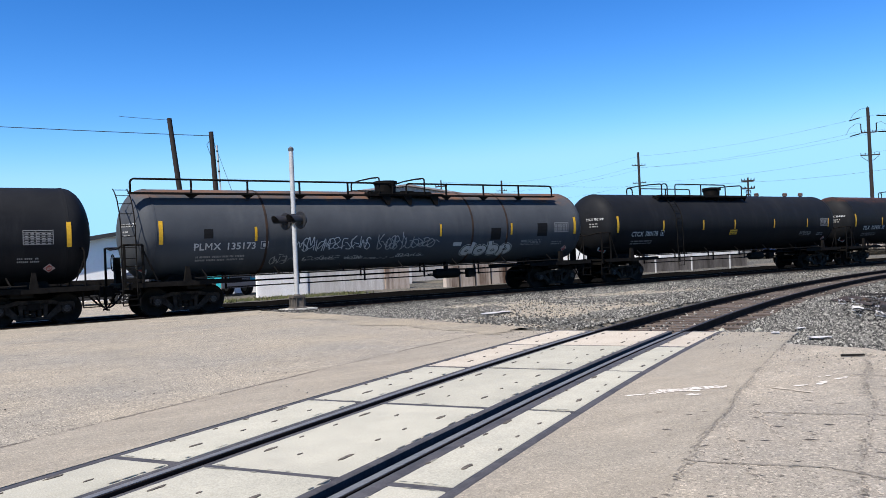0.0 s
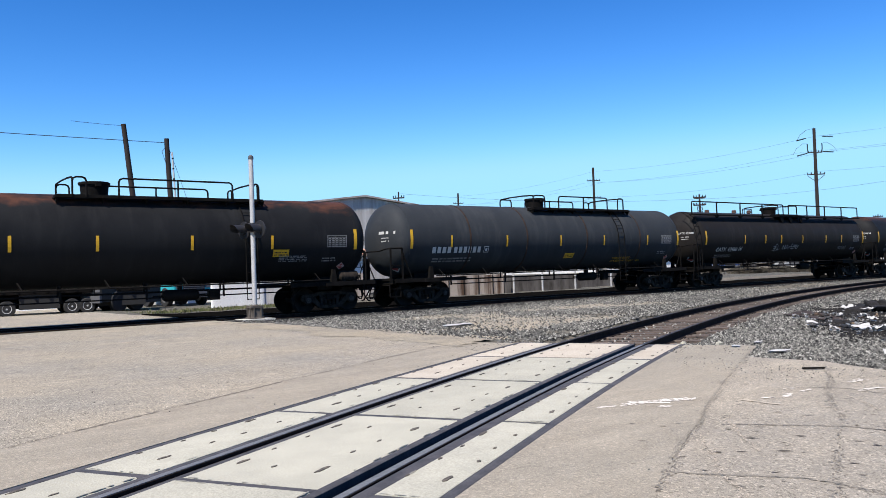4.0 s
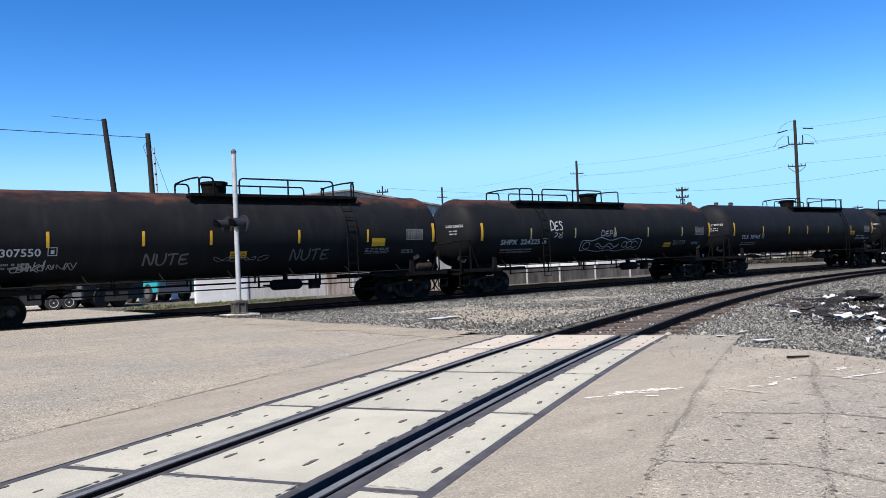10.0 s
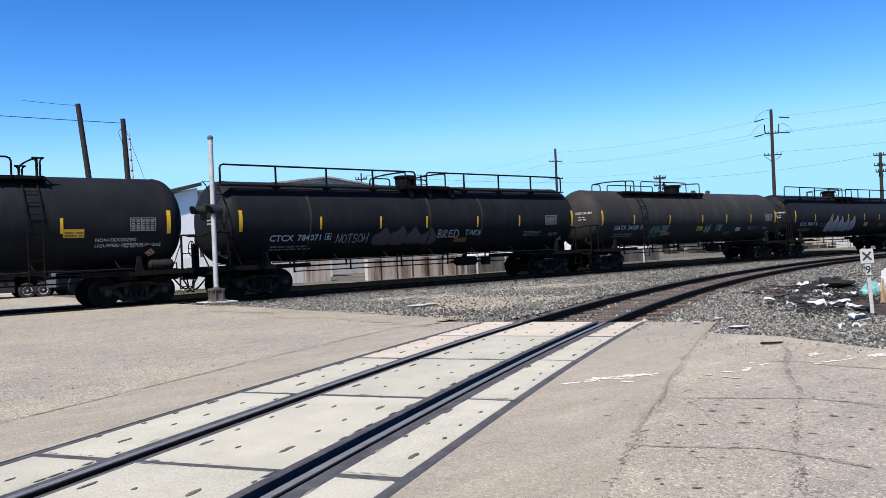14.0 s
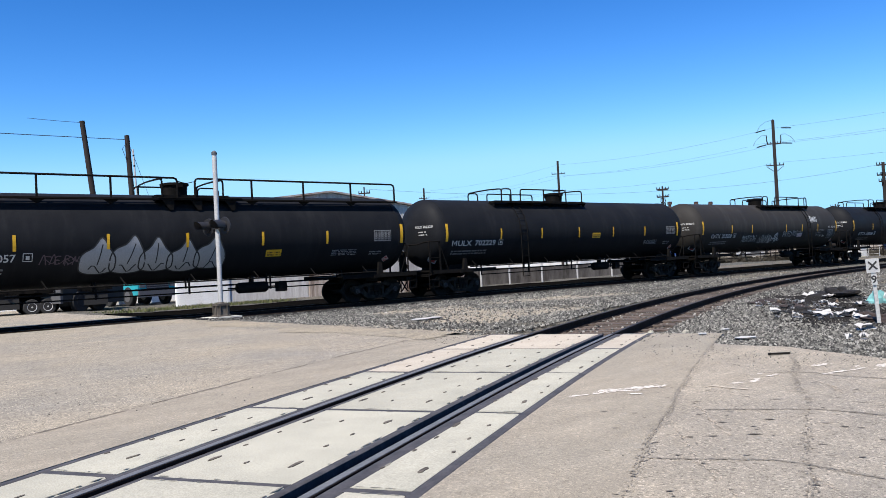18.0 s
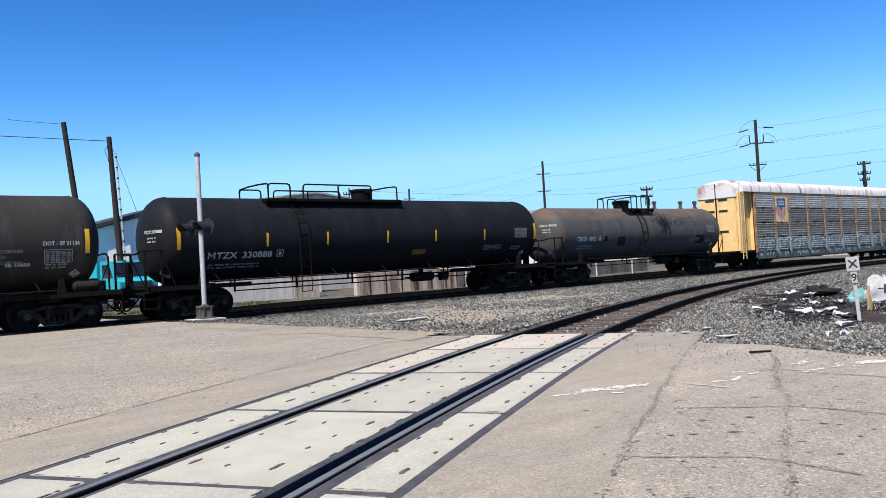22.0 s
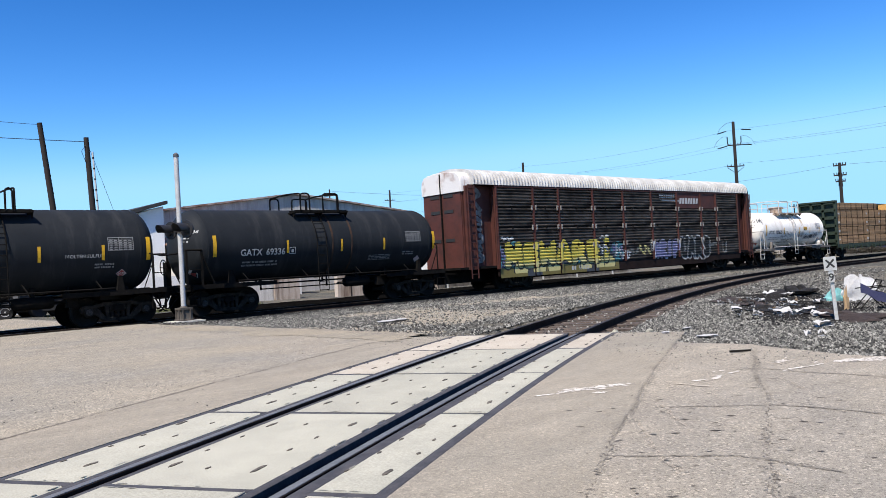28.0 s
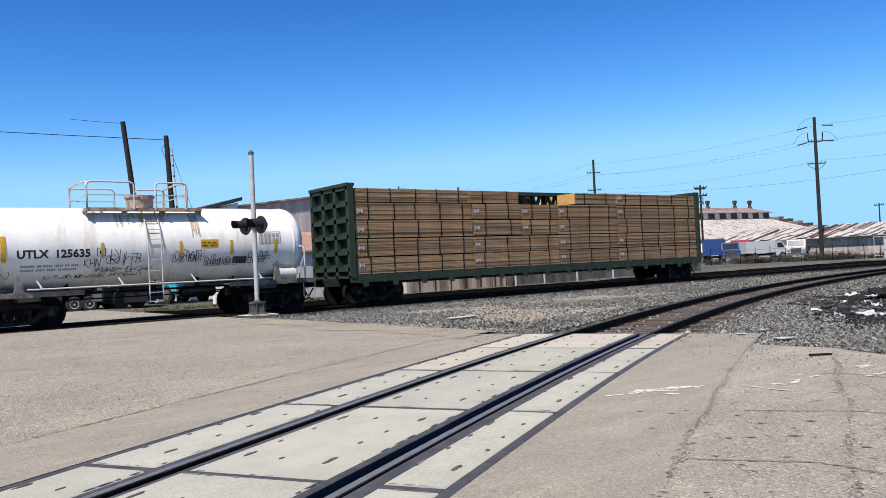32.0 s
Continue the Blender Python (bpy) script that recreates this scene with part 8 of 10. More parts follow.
for a_, b_ in (((-0.065, 0.985), (0.065, 1.125)), ((-0.065, 1.125), (0.065, 0.985))):
    vs, fs = stroke([a_, b_], 0.032)
    s = Shape()
    s.v = [(x, -0.043 if a_[1] < b_[1] else -0.0445, z) for x, z in vs]
    s.f = fs
    part("cross_bar", s.mesh("cross_bar", False), BLACK_INK, plate)
s = Shape()
s.prism([(-0.045, 0.72), (0.045, 0.72), (0.045, 0.91), (-0.045, 0.91)], -0.04, -0.034)
plate2 = part("number_plate", s, SIGN_WHITE, sg_)
vs, fs = text_shape("9", 0.19, 0.02)
s = Shape()
s.v = [(x - 0.05, -0.043, 0.75 + z) for x, z in vs]
s.f = fs
part("figure", s.mesh("figure", False), BLACK_INK, plate2)


def lump(rg, rx, ry, rz, n=10, m=6, rough_=0.25):
    """An irregular low mound."""
    s = Shape()
    ph = rg.uniform(0, 50)
    for i in range(m + 1):
        e = math.pi / 2 * i / m
        for j in range(n):
            a_ = 2 * math.pi * j / n
            k = 1 + rough_ * 2 * noise.noise((math.cos(a_) * 1.5 + ph, math.sin(a_) * 1.5, e * 2))
            s.v.append((rx * math.cos(e) * math.cos(a_) * k, ry * math.cos(e) * math.sin(a_) * k, rz * math.sin(e) * k))
    s.f = [(i * n + j, i * n + (j + 1) % n, (i + 1) * n + (j + 1) % n, (i + 1) * n + j) for i in range(m) for j in range(n)]
    return s


ASH = surface("burnt black ash", (0.005, 0.0046, 0.0045), (0.014, 0.012, 0.011), 6, 0.97, fine=25, bumps=0.8, bump_dist=0.03)
CHAR = surface("reddish burnt soil", (0.018, 0.011, 0.008), (0.045, 0.030, 0.023), 5, 0.97, fine=25, bumps=0.8, bump_dist=0.02)
CLOTH_WHITE = surface("white sheet", (0.46, 0.45, 0.44), (0.36, 0.35, 0.34), 4, 0.9)
CLOTH_BLUE = surface("pale blue cloth", (0.16, 0.36, 0.35), (0.12, 0.28, 0.28), 4, 0.9)
NAVY = surface("navy canvas", (0.03, 0.035, 0.09), (0.05, 0.05, 0.11), 4, 0.85)
PAPER = [plain("litter white", (0.44, 0.425, 0.40), 0.8), plain("litter grey", (0.26, 0.26, 0.26), 0.8), plain("litter dark", (0.05, 0.05, 0.05), 0.8), plain("litter blue", (0.14, 0.15, 0.16), 0.8), plain("litter brown", (0.16, 0.11, 0.07), 0.9)]
rg = random.Random(12)
for x, y, rx, ry, rz, mat, lab in ((22.1, -16.9, 0.95, 0.42, 0.17, ASH, "small heap of black ash"), (19.2, -16.85, 1.35, 0.55, 0.07, CHAR, "patch of scorched reddish soil"),
                                   (17.1, -18.5, 1.5, 0.42, 0.06, ASH, "flat patch of black ash"), (15.7, -20.6, 1.2, 0.45, 0.07, CHAR, "patch of scorched reddish soil"), (16.0, -19.6, 1.0, 0.4, 0.05, ASH, "flat patch of black ash")):
    o = part("burnt_patch", lump(rg, rx, ry, rz, 30, 8, 0.55), mat, None, at=(x, y, -0.085 if rz > 0.1 else -0.105, 0, 0, 42))
    tagged(o, lab, "debris")


def crumple(rg, w, h, lift=0.07):
    s = Shape()
    n = 4
    for j in range(n + 1):
        for i in range(n + 1):
            s.v.append((w * (i / n - 0.5) + rg.uniform(-1, 1) * w * 0.08, h * (j / n - 0.5) + rg.uniform(-1, 1) * h * 0.08, rg.uniform(0.0, lift) + 0.012))
    base = len(s.v)
    s.v += [(x, y, 0.0) for x, y, z in s.v]
    for j in range(n):
        for i in range(n):
            a_ = j * (n + 1) + i
            s.f += [(a_, a_ + 1, a_ + n + 2, a_ + n + 1), (base + a_, base + a_ + n + 1, base + a_ + n + 2, base + a_ + 1)]
    return s


shapes = [crumple(rg, rg.uniform(0.07, 0.24), rg.uniform(0.04, 0.10)).mesh("litter") for k in range(10)]
for x, y, w in ((16.37, -18.15, 0.22), (15.37, -19.1, 0.14), (15.81, -19.43, 0.33), (15.59, -19.82, 0.24), (16.3, -19.76, 0.25), (15.39, -20.33, 0.28), (18.04, -18.64, 0.19), (18.6, -19.0, 0.24),
                (21.26, -17.09, 0.36), (21.85, -16.27, 0.29), (13.48, -21.21, 0.24), (12.01, -21.79, 0.09), (11.81, -21.68, 0.09), (18.95, -17.46, 0.15), (19.04, -17.94, 0.16), (18.16, -16.8, 0.15)):
    o = part("litter", crumple(rg, w * 1.05, w * 0.9, 0.09), CLOTH_WHITE, None, at=pose(x, y, -0.05, rg.uniform(-12, 12), rg.uniform(-12, 12), -40 + rg.uniform(-15, 15)))
    tagged(o, "crumpled white scrap on the burnt ground", "litter", "litter by the track")
for k in range(56):
    u_ = rg.random()
    x = 14.4 + 5.2 * u_ + rg.gauss(0, 0.6)
    y = -20.3 + 3.4 * u_ + rg.gauss(0, 0.32)
    o = part("litter", rg.choice(shapes), rg.choice(PAPER[1:] if rg.random() < 0.6 else PAPER[2:3]), None, at=pose(x, y, -0.06 + rg.uniform(0, 0.03), rg.uniform(-15, 15), rg.uniform(-15, 15), rg.uniform(0, 360)))
    o.scale = (0.75, 0.75, 0.75)
    tagged(o, "crumpled scrap of litter among the gravel", "litter", "litter by the track")
s = Shape()
s.bar((9.36, -21.75, 0.02), (9.55, -21.93, 0.022), 0.03, 0.024)
tagged(part("stick", s, TIE_BLACK), "short dark stick lying on the asphalt", "debris")
for x, y, sc, rz in ((13.0, -10.35, (0.95, 0.42), 10), (11.03, -20.49, (0.32, 0.16), -20), (12.6, -19.2, (0.2, 0.1), 0), (11.3, -19.6, (0.2, 0.12), 40)):
    o = part("litter", crumple(rg, *sc, 0.012), CLOTH_WHITE, None, at=pose(x, y, hill(x, y) + 0.035, 0, 0, rz))
    tagged(o, "flat white scrap lying on the gravel", "litter", "litter by the track")
for k in range(46):
    x, y = rg.uniform(10.2, 40), rg.uniform(-18, -1.5)
    if min(np.hypot(LX - x, LY - y)) < 1.2:
        continue
    o = part("litter", rg.choice(shapes), rg.choice(PAPER[:3]), None, at=pose(x, y, -0.07, 0, 0, rg.uniform(0, 360)))
    o.scale = (0.45, 0.45, 0.45)
    tagged(o, "small scrap of litter on the gravel", "litter", "litter by the track")
for k, (x, y) in enumerate(((11.15, -18.65), (11.4, -18.85), (10.9, -18.5), (11.6, -18.4), (11.9, -18.9))):
    o = part("concrete_chunk", lump(rg, 0.11 - 0.015 * k, 0.06, 0.05, 8, 3, 0.4), CONCRETE, None, at=pose(x, y, -0.05, 0, 0, 40 * k))
    tagged(o, "broken concrete chunk at the panel end", "rubble", "rubble at the crossing")

# abandoned chair frame and sheet
o = part("white_sheet", lump(rg, 0.46, 0.28, 0.52, 20, 8, 0.25), CLOTH_WHITE, None, at=(19.9, -19.4, -0.1, 0, 0, -50))
tagged(o, "crumpled white sheet draped over dumped rubbish", "cloth")
o = part("blue_cloth", lump(rg, 0.24, 0.16, 0.27, 14, 6, 0.3), CLOTH_BLUE, None, at=(19.7, -18.92, -0.1, 0, 0, -50))
tagged(o, "pale blue cloth bundle on the ground", "cloth")
o = part("cardboard", lump(rg, 0.07, 0.05, 0.40, 10, 5, 0.3), surface("tan cardboard", (0.42, 0.28, 0.15), (0.3, 0.2, 0.11), 4, 0.9), None, at=(16.9, -20.25, -0.1, 0, 0, 0))
tagged(o, "upright scrap of tan cardboard", "rubbish")
chair = tagged(new("folding_chair"), "collapsed folding chair with navy canvas and black frame", "chair")
chair.matrix_basis = pose(17.2, -20.62, -0.1, 0, 0, -55) @ Matrix.Diagonal((0.8, 0.8, 0.8, 1))
s = Shape()
for y in (-0.25, 0.25):
    s.tube([(-0.35, y, 0.02), (0.1, y, 0.55), (0.2, y, 0.75)], 0.014, 6)
    s.tube([(0.35, y, 0.02), (-0.1, y, 0.5)], 0.014, 6)
    s.tube([(-0.3, y, 0.55), (0.35, y, 0.60)], 0.016, 6)
for p, q in (((0.2, -0.25, 0.75), (0.2, 0.25, 0.75)), ((-0.35, -0.25, 0.02), (-0.35, 0.25, 0.02)), ((0.35, -0.25, 0.02), (0.35, 0.25, 0.02))):
    s.tube([p, q], 0.014, 6)
part("frame", s, BLACK_STEEL, chair)
s = Shape()
vs = [(0.1 + 0.75 * i / 6, -0.24 + 0.48 * j, 0.50 - 0.46 * i / 6 + 0.03 * math.sin(i * 1.3)) for i in range(7) for j in (0, 1)]
s.add(vs + [(x, y, z - 0.015) for x, y, z in vs], [(2 * i, 2 * i + 2, 2 * i + 3, 2 * i + 1) for i in range(6)] + [(14 + 2 * i, 14 + 2 * i + 1, 14 + 2 * i + 3, 14 + 2 * i + 2) for i in range(6)])
part("seat", s, NAVY, chair)
s = Shape()
vs = [(-0.30 + 0.78 * i / 6, -0.26 - 0.03 * j, 0.46 - 0.40 * i / 6 + (0.22 if j else 0.0) + 0.03 * math.sin(i * 1.7 + j)) for i in range(7) for j in (0, 1)]
s.add(vs + [(x, y + 0.015, z) for x, y, z in vs], [(2 * i, 2 * i + 2, 2 * i + 3, 2 * i + 1) for i in range(6)] + [(14 + 2 * i, 14 + 2 * i + 1, 14 + 2 * i + 3, 14 + 2 * i + 2) for i in range(6)])
part("back_sling", s, NAVY, chair)

# ---- wear on the road ----
CRACK = surface("dark crack filling", (0.10, 0.086, 0.070), (0.175, 0.15, 0.122), 8, 0.95)
FAINT = surface("dusty crack filling", (0.165, 0.146, 0.118), (0.225, 0.20, 0.163), 8, 0.95)
SPLASH = surface("white paint splash", (0.66, 0.61, 0.54), (0.50, 0.45, 0.39), 6, 0.8, fine=40)
PINK = surface("pale worn patch", (0.42, 0.36, 0.28), (0.36, 0.31, 0.25), 3, 0.9)


def crack(pts, w, seed, z=0.0045, name="crack", mat=None, wander=0.05, dense=70):
    """A crumbled crack: a run of small ragged fragments along a wandering line."""
    rg = random.Random(seed)
    s = Shape()
    for (xa, ya), (xb, yb) in zip(pts[:-1], pts[1:]):
        ln = math.hypot(xb - xa, yb - ya)
        an = math.atan2(yb - ya, xb - xa)
        for k in range(max(2, int(ln * dense))):
            f_ = (k + rg.random()) / max(2, int(ln * dense))
            px_, py_ = xa + (xb - xa) * f_, ya + (yb - ya) * f_
            if noise.noise((px_ * 1.7, py_ * 1.7, seed * 1.3)) < -0.22:
                continue
            v0 = wander * (noise.noise((px_ * 1.6, py_ * 1.6, seed)) + 0.4 * noise.noise((px_ * 7, py_ * 7, seed))) + rg.gauss(0, w * 0.35)
            cx, cy = px_ - math.sin(an) * v0, py_ + math.cos(an) * v0
            a1, b1, e0 = rg.uniform(0.008, 0.035), rg.uniform(0.002, 0.008), an + rg.gauss(0, 0.5)
            o = len(s.v)
            for q in range(6):
                e_ = 2 * math.pi * q / 6
                u_, v_ = a1 * math.cos(e_) * rg.uniform(0.5, 1.2), b1 * math.sin(e_) * rg.uniform(0.5, 1.3)
                s.v.append((cx + u_ * math.cos(e0) - v_ * math.sin(e0), cy + u_ * math.sin(e0) + v_ * math.cos(e0), z + 0.00001 * (k % 60)))
            s.f.append(tuple(range(o, o + 6)))
    return part(name, s.mesh(name, False), mat or CRACK, road)


crack([(p.x, p.y) for p in strip[::3]], 0.05, 1, wander=0.03)
crack([(p.x, p.y) for p in strip[::3]], 0.028, 31, wander=0.02, dense=260)
edge_line = [(p.x, p.y) for p in shoulder[::2]]
crack(edge_line, 0.055, 2, wander=0.03, dense=80, mat=FAINT)
crack(edge_line, 0.03, 22, wander=0.03, dense=14)
joint = [(10.01, -21.74), (8.72, -22.41), (7.71, -22.91), (7.26, -23.19), (6.98, -23.41), (6.5, -23.64), (6.14, -23.79), (5.76, -23.96), (5.2, -24.24), (4.23, -24.73), (3.0, -25.5)]
crack(joint, 0.08, 3, wander=0.06, dense=80, mat=FAINT)
crack(joint, 0.05, 33, wander=0.06, dense=26)
for k, line in enumerate((((8.02, -22.41), (8.24, -22.61), (8.29, -22.85), (8.21, -23.09), (8.27, -23.63), (8.1, -24.6)),
                          ((5.3, -22.3), (5.82, -22.89), (6.13, -23.31), (6.43, -23.72), (6.49, -23.95), (6.49, -24.32), (6.4, -25.4)),
                          ((4.29, -23.58), (4.46, -23.91), (4.76, -24.29), (4.78, -24.5), (4.7, -25.2)))):
    crack(list(line), 0.035, 60 + k, wander=0.03, dense=120, mat=FAINT)
    crack(list(line), 0.02, 70 + k, wander=0.03, dense=50)
for k, pts in enumerate((((5.35, -23.08), (4.38, -23.99), (3.91, -24.46)), ((4.54, -24.6), (4.24, -24.91)), ((6.05, -22.86), (5.2, -23.7)), ((8.57, -21.4), (8.08, -21.88)), ((7.93, -22.98), (7.3, -23.55)))):
    crack(list(pts), 0.035, 40 + k, name="scuff", mat=PINK)
rg = random.Random(8)
s = Shape()
for k in range(260):
    xa, ya = rg.uniform(2.0, 9.6), 0
    ya = -25.2 + (xa - 2.0) * 0.46 + abs(rg.gauss(0, 1)) * -0.2 + rg.uniform(-0.9, 2.2)
    if min(np.hypot(LX - xa, LY - ya)) < 1.75 or ya > -20.6 + (xa - 9.6) * 0.5:
        continue
    ll, ww, an = rg.uniform(0.008, 0.035), rg.uniform(0.004, 0.012), radians(rg.gauss(-52, 12))
    o = len(s.v)
    for q in range(6):
        e_ = 2 * math.pi * q / 6
        u_, v_ = ll * math.cos(e_) * rg.uniform(0.6, 1.2), ww * math.sin(e_) * rg.uniform(0.6, 1.2)
        s.v.append((xa + u_ * math.cos(an) - v_ * math.sin(an), ya + u_ * math.sin(an) + v_ * math.cos(an), 0.005))
    s.f.append(tuple(range(o, o + 6)))
for xa, ya in ((5.71, -23.11), (5.85, -23.64), (5.32, -23.81), (5.54, -23.42), (5.09, -23.61), (5.91, -24.18), (5.94, -24.29), (6.47, -24.01), (6.86, -24.08), (6.91, -23.9), (6.19, -22.78), (6.66, -23.27), (6.64, -23.0), (5.96, -24.03), (5.3, -24.31), (5.37, -22.4), (5.46, -22.66), (4.9, -22.9), (4.3, -24.1)):
    ll, ww, an = rg.uniform(0.03, 0.055), rg.uniform(0.008, 0.014), radians(-52)
    o = len(s.v)
    for q in range(8):
        e_ = 2 * math.pi * q / 8
        u_, v_ = ll * math.cos(e_) * rg.uniform(0.6, 1.2), ww * math.sin(e_) * rg.uniform(0.6, 1.2)
        s.v.append((xa + u_ * math.cos(an) - v_ * math.sin(an), ya + u_ * math.sin(an) + v_ * math.cos(an), 0.0054))
    s.f.append(tuple(range(o, o + 8)))
part("pothole_chips", s.mesh("pothole_chips", False), surface("dark chip", (0.05, 0.04, 0.032), (0.09, 0.075, 0.06), 8, 0.95), road, "small dark chips in the asphalt")


def streak(pts, w, seed, mat=None):
    """A broken run of spilt paint along a line: many small ragged flecks."""
    rg = random.Random(seed)
    s = Shape()
    for (xa, ya), (xb, yb) in zip(pts[:-1], pts[1:]):
        ln = math.hypot(xb - xa, yb - ya)
        an = math.atan2(yb - ya, xb - xa)
        for k in range(int(ln * 260)):
            f_, v0 = rg.random(), rg.gauss(0, w * 0.22)
            cx, cy = xa + (xb - xa) * f_ - math.sin(an) * v0, ya + (yb - ya) * f_ + math.cos(an) * v0
            if noise.noise((cx * 5, cy * 5, seed)) + 0.5 * noise.noise((cx * 16, cy * 16, seed)) < -0.02:
                continue
            a1, b1 = rg.uniform(0.012, 0.04), rg.uniform(0.006, 0.018)
            o = len(s.v)
            for q in range(8):
                e_ = 2 * math.pi * q / 8
                u_, v_ = a1 * math.cos(e_) * rg.uniform(0.5, 1.2), b1 * math.sin(e_) * rg.uniform(0.5, 1.3)
                s.v.append((cx + u_ * math.cos(an) - v_ * math.sin(an), cy + u_ * math.sin(an) + v_ * math.cos(an), 0.0056 + k * 0.000004))
            s.f.append(tuple(range(o, o + 8)))
    part("paint_splash", s.mesh("paint_splash", False), mat or SPLASH, road, "flecks of spilt white paint")


streak(((5.75, -21.66), (6.06, -21.79), (6.27, -21.86), (6.42, -21.99)), 0.035, 101)
streak(((6.06, -21.79), (6.27, -21.76), (6.45, -21.86), (6.57, -21.85)), 0.16, 102)
streak(((6.40, -21.84), (6.60, -21.92), (6.83, -22.09)), 0.15, 112)
streak(((6.22, -22.05), (6.25, -22.13), (6.37, -22.23)), 0.07, 103)
streak(((6.93, -22.24), (7.01, -22.44), (6.98, -22.74), (7.16, -23.22)), 0.05, 105, PINK)
streak(((7.24, -22.5), (7.43, -22.62), (7.65, -22.56), (7.99, -22.57)), 0.06, 104)
streak(((7.85, -22.38), (8.03, -22.43)), 0.06, 113)
streak(((8.74, -22.61), (8.96, -22.64), (9.17, -22.63)), 0.13, 106)
streak(((8.22, -22.96), (8.54, -23.03), (8.84, -23.1)), 0.06, 107)
streak(((8.84, -23.1), (9.16, -23.16), (9.2, -23.35), (9.6, -23.6)), 0.28, 108)
streak(((9.2, -23.2), (9.56, -23.49), (9.6, -24.2)), 0.22, 109)
for k in range(9):
    x, y = rg.uniform(-6, 7), rg.uniform(-13, -4)
    streak(((x, y), (x + rg.uniform(0.8, 2.0), y + rg.uniform(-0.1, 0.1))), 0.3, 130 + k, PINK)


# ---- beyond the tracks ----
GLASS = plain("dark window glass", (0.012, 0.014, 0.018), 0.15, 0.0, 0.6)
TYRE = plain("tyre rubber", (0.02, 0.02, 0.02), 0.85)
CHROME = plain("steel rim", (0.12, 0.12, 0.125), 0.5, 0.3)
V_WHITE = plain("white vehicle paint", (0.42, 0.42, 0.42), 0.4)
V_DARK = plain("black vehicle paint", (0.012, 0.013, 0.015), 0.4)
V_BLUE = plain("blue vehicle paint", (0.014, 0.045, 0.16), 0.5)
V_RED = plain("red vehicle paint", (0.36, 0.03, 0.03), 0.45)
V_TEAL = surface("teal vehicle paint", (0.015, 0.36, 0.42), (0.02, 0.30, 0.36), 0.8, 0.5)


def tyre_mesh(r=0.5, w=0.28):
    s = Shape()
    s.lathe_y([(-w / 2, r * 0.55), (-w / 2, r * 0.92), (-w * 0.38, r), (w * 0.38, r), (w / 2, r * 0.92), (w / 2, r * 0.55)], 20)
    return s


def rim_mesh(r=0.5, w=0.30):
    s = Shape()
    s.lathe_y([(-w / 2, 0.02), (-w / 2 + 0.04, r * 0.3), (-w / 2, r * 0.56), (w / 2, r * 0.56), (w / 2, 0.02)], 16)
    return s


def add_wheel(v, x, y, r=0.5, hub=None):
    w = part("wheel", kept(("tyre", r), lambda: tyre_mesh(r)), TYRE, v, at=(x, y, r))
    part("rim", kept(("rim", r), lambda: rim_mesh(r)), hub or CHROME, w)


def box_truck(x, y, rz, paint, box_paint, label, l=7.0, h=3.2, cab=True, hub=None, floor=0.95):
    v = tagged(new("truck"), label, "truck")
    v.matrix_basis = pose(x, y, -0.05, 0, 0, rz)
    s = Shape()
    s.box(-l / 2, l / 2, -0.45, 0.45, 0.55, 0.85)
    part("chassis", s, BLACK_STEEL, v)
    s = Shape()
    s.box(-l / 2 + (2.1 if cab else 0), l / 2, -1.22, 1.22, floor, h)
    part("box_body", s, box_paint, v)
    if cab:
        s = Shape()
        s.prism([(-l / 2, 0.5), (-l / 2, 1.35), (-l / 2 + 0.5, 1.55), (-l / 2 + 0.95, 2.45), (-l / 2 + 2.0, 2.5), (-l / 2 + 2.0, 0.5)], -1.1, 1.1)
        c = part("cab", s, paint, v)
        s = Shape()
        s.prism([(-l / 2 + 0.72, 1.62), (-l / 2 + 1.05, 2.3), (-l / 2 + 1.75, 2.3), (-l / 2 + 1.75, 1.62)], -1.12, 1.12)
        part("side_window", s, GLASS, c)
        s = Shape()
        s.add([(-l / 2 + 0.53, -0.95, 1.62), (-l / 2 + 0.53, 0.95, 1.62), (-l / 2 + 0.90, 0.95, 2.38), (-l / 2 + 0.90, -0.95, 2.38)], [(0, 3, 2, 1)])
        part("windscreen", s, GLASS, c)
        s = Shape()
        s.box(-l / 2 - 0.12, -l / 2 + 0.02, -1.1, 1.1, 0.45, 0.8)
        part("bumper", s, CHROME, c)
        s = Shape()
        s.box(-l / 2 - 0.05, -l / 2 + 0.02, -0.62, 0.62, 0.78, 1.38)
        gr = part("grille", s, BLACK_PAINT, c)
        for k in range(6):
            s = Shape()
            s.box(-l / 2 - 0.065, -l / 2 - 0.045, -0.60, 0.60, 0.82 + 0.095 * k, 0.855 + 0.095 * k)
            part("slat", s, CHROME, gr)
        for yy in (-0.85, 0.85):
            s = Shape()
            s.box(-l / 2 - 0.03, -l / 2 + 0.02, yy - 0.16, yy + 0.16, 0.95, 1.15)
            part("headlight", s, CHROME, c)
    for xx in ((-l / 2 + 1.0) if cab else -l / 2 + 0.8, l / 2 - 1.4):
        for yy in (-1.0, 1.0):
            add_wheel(v, xx, yy, 0.5, hub)
    return v


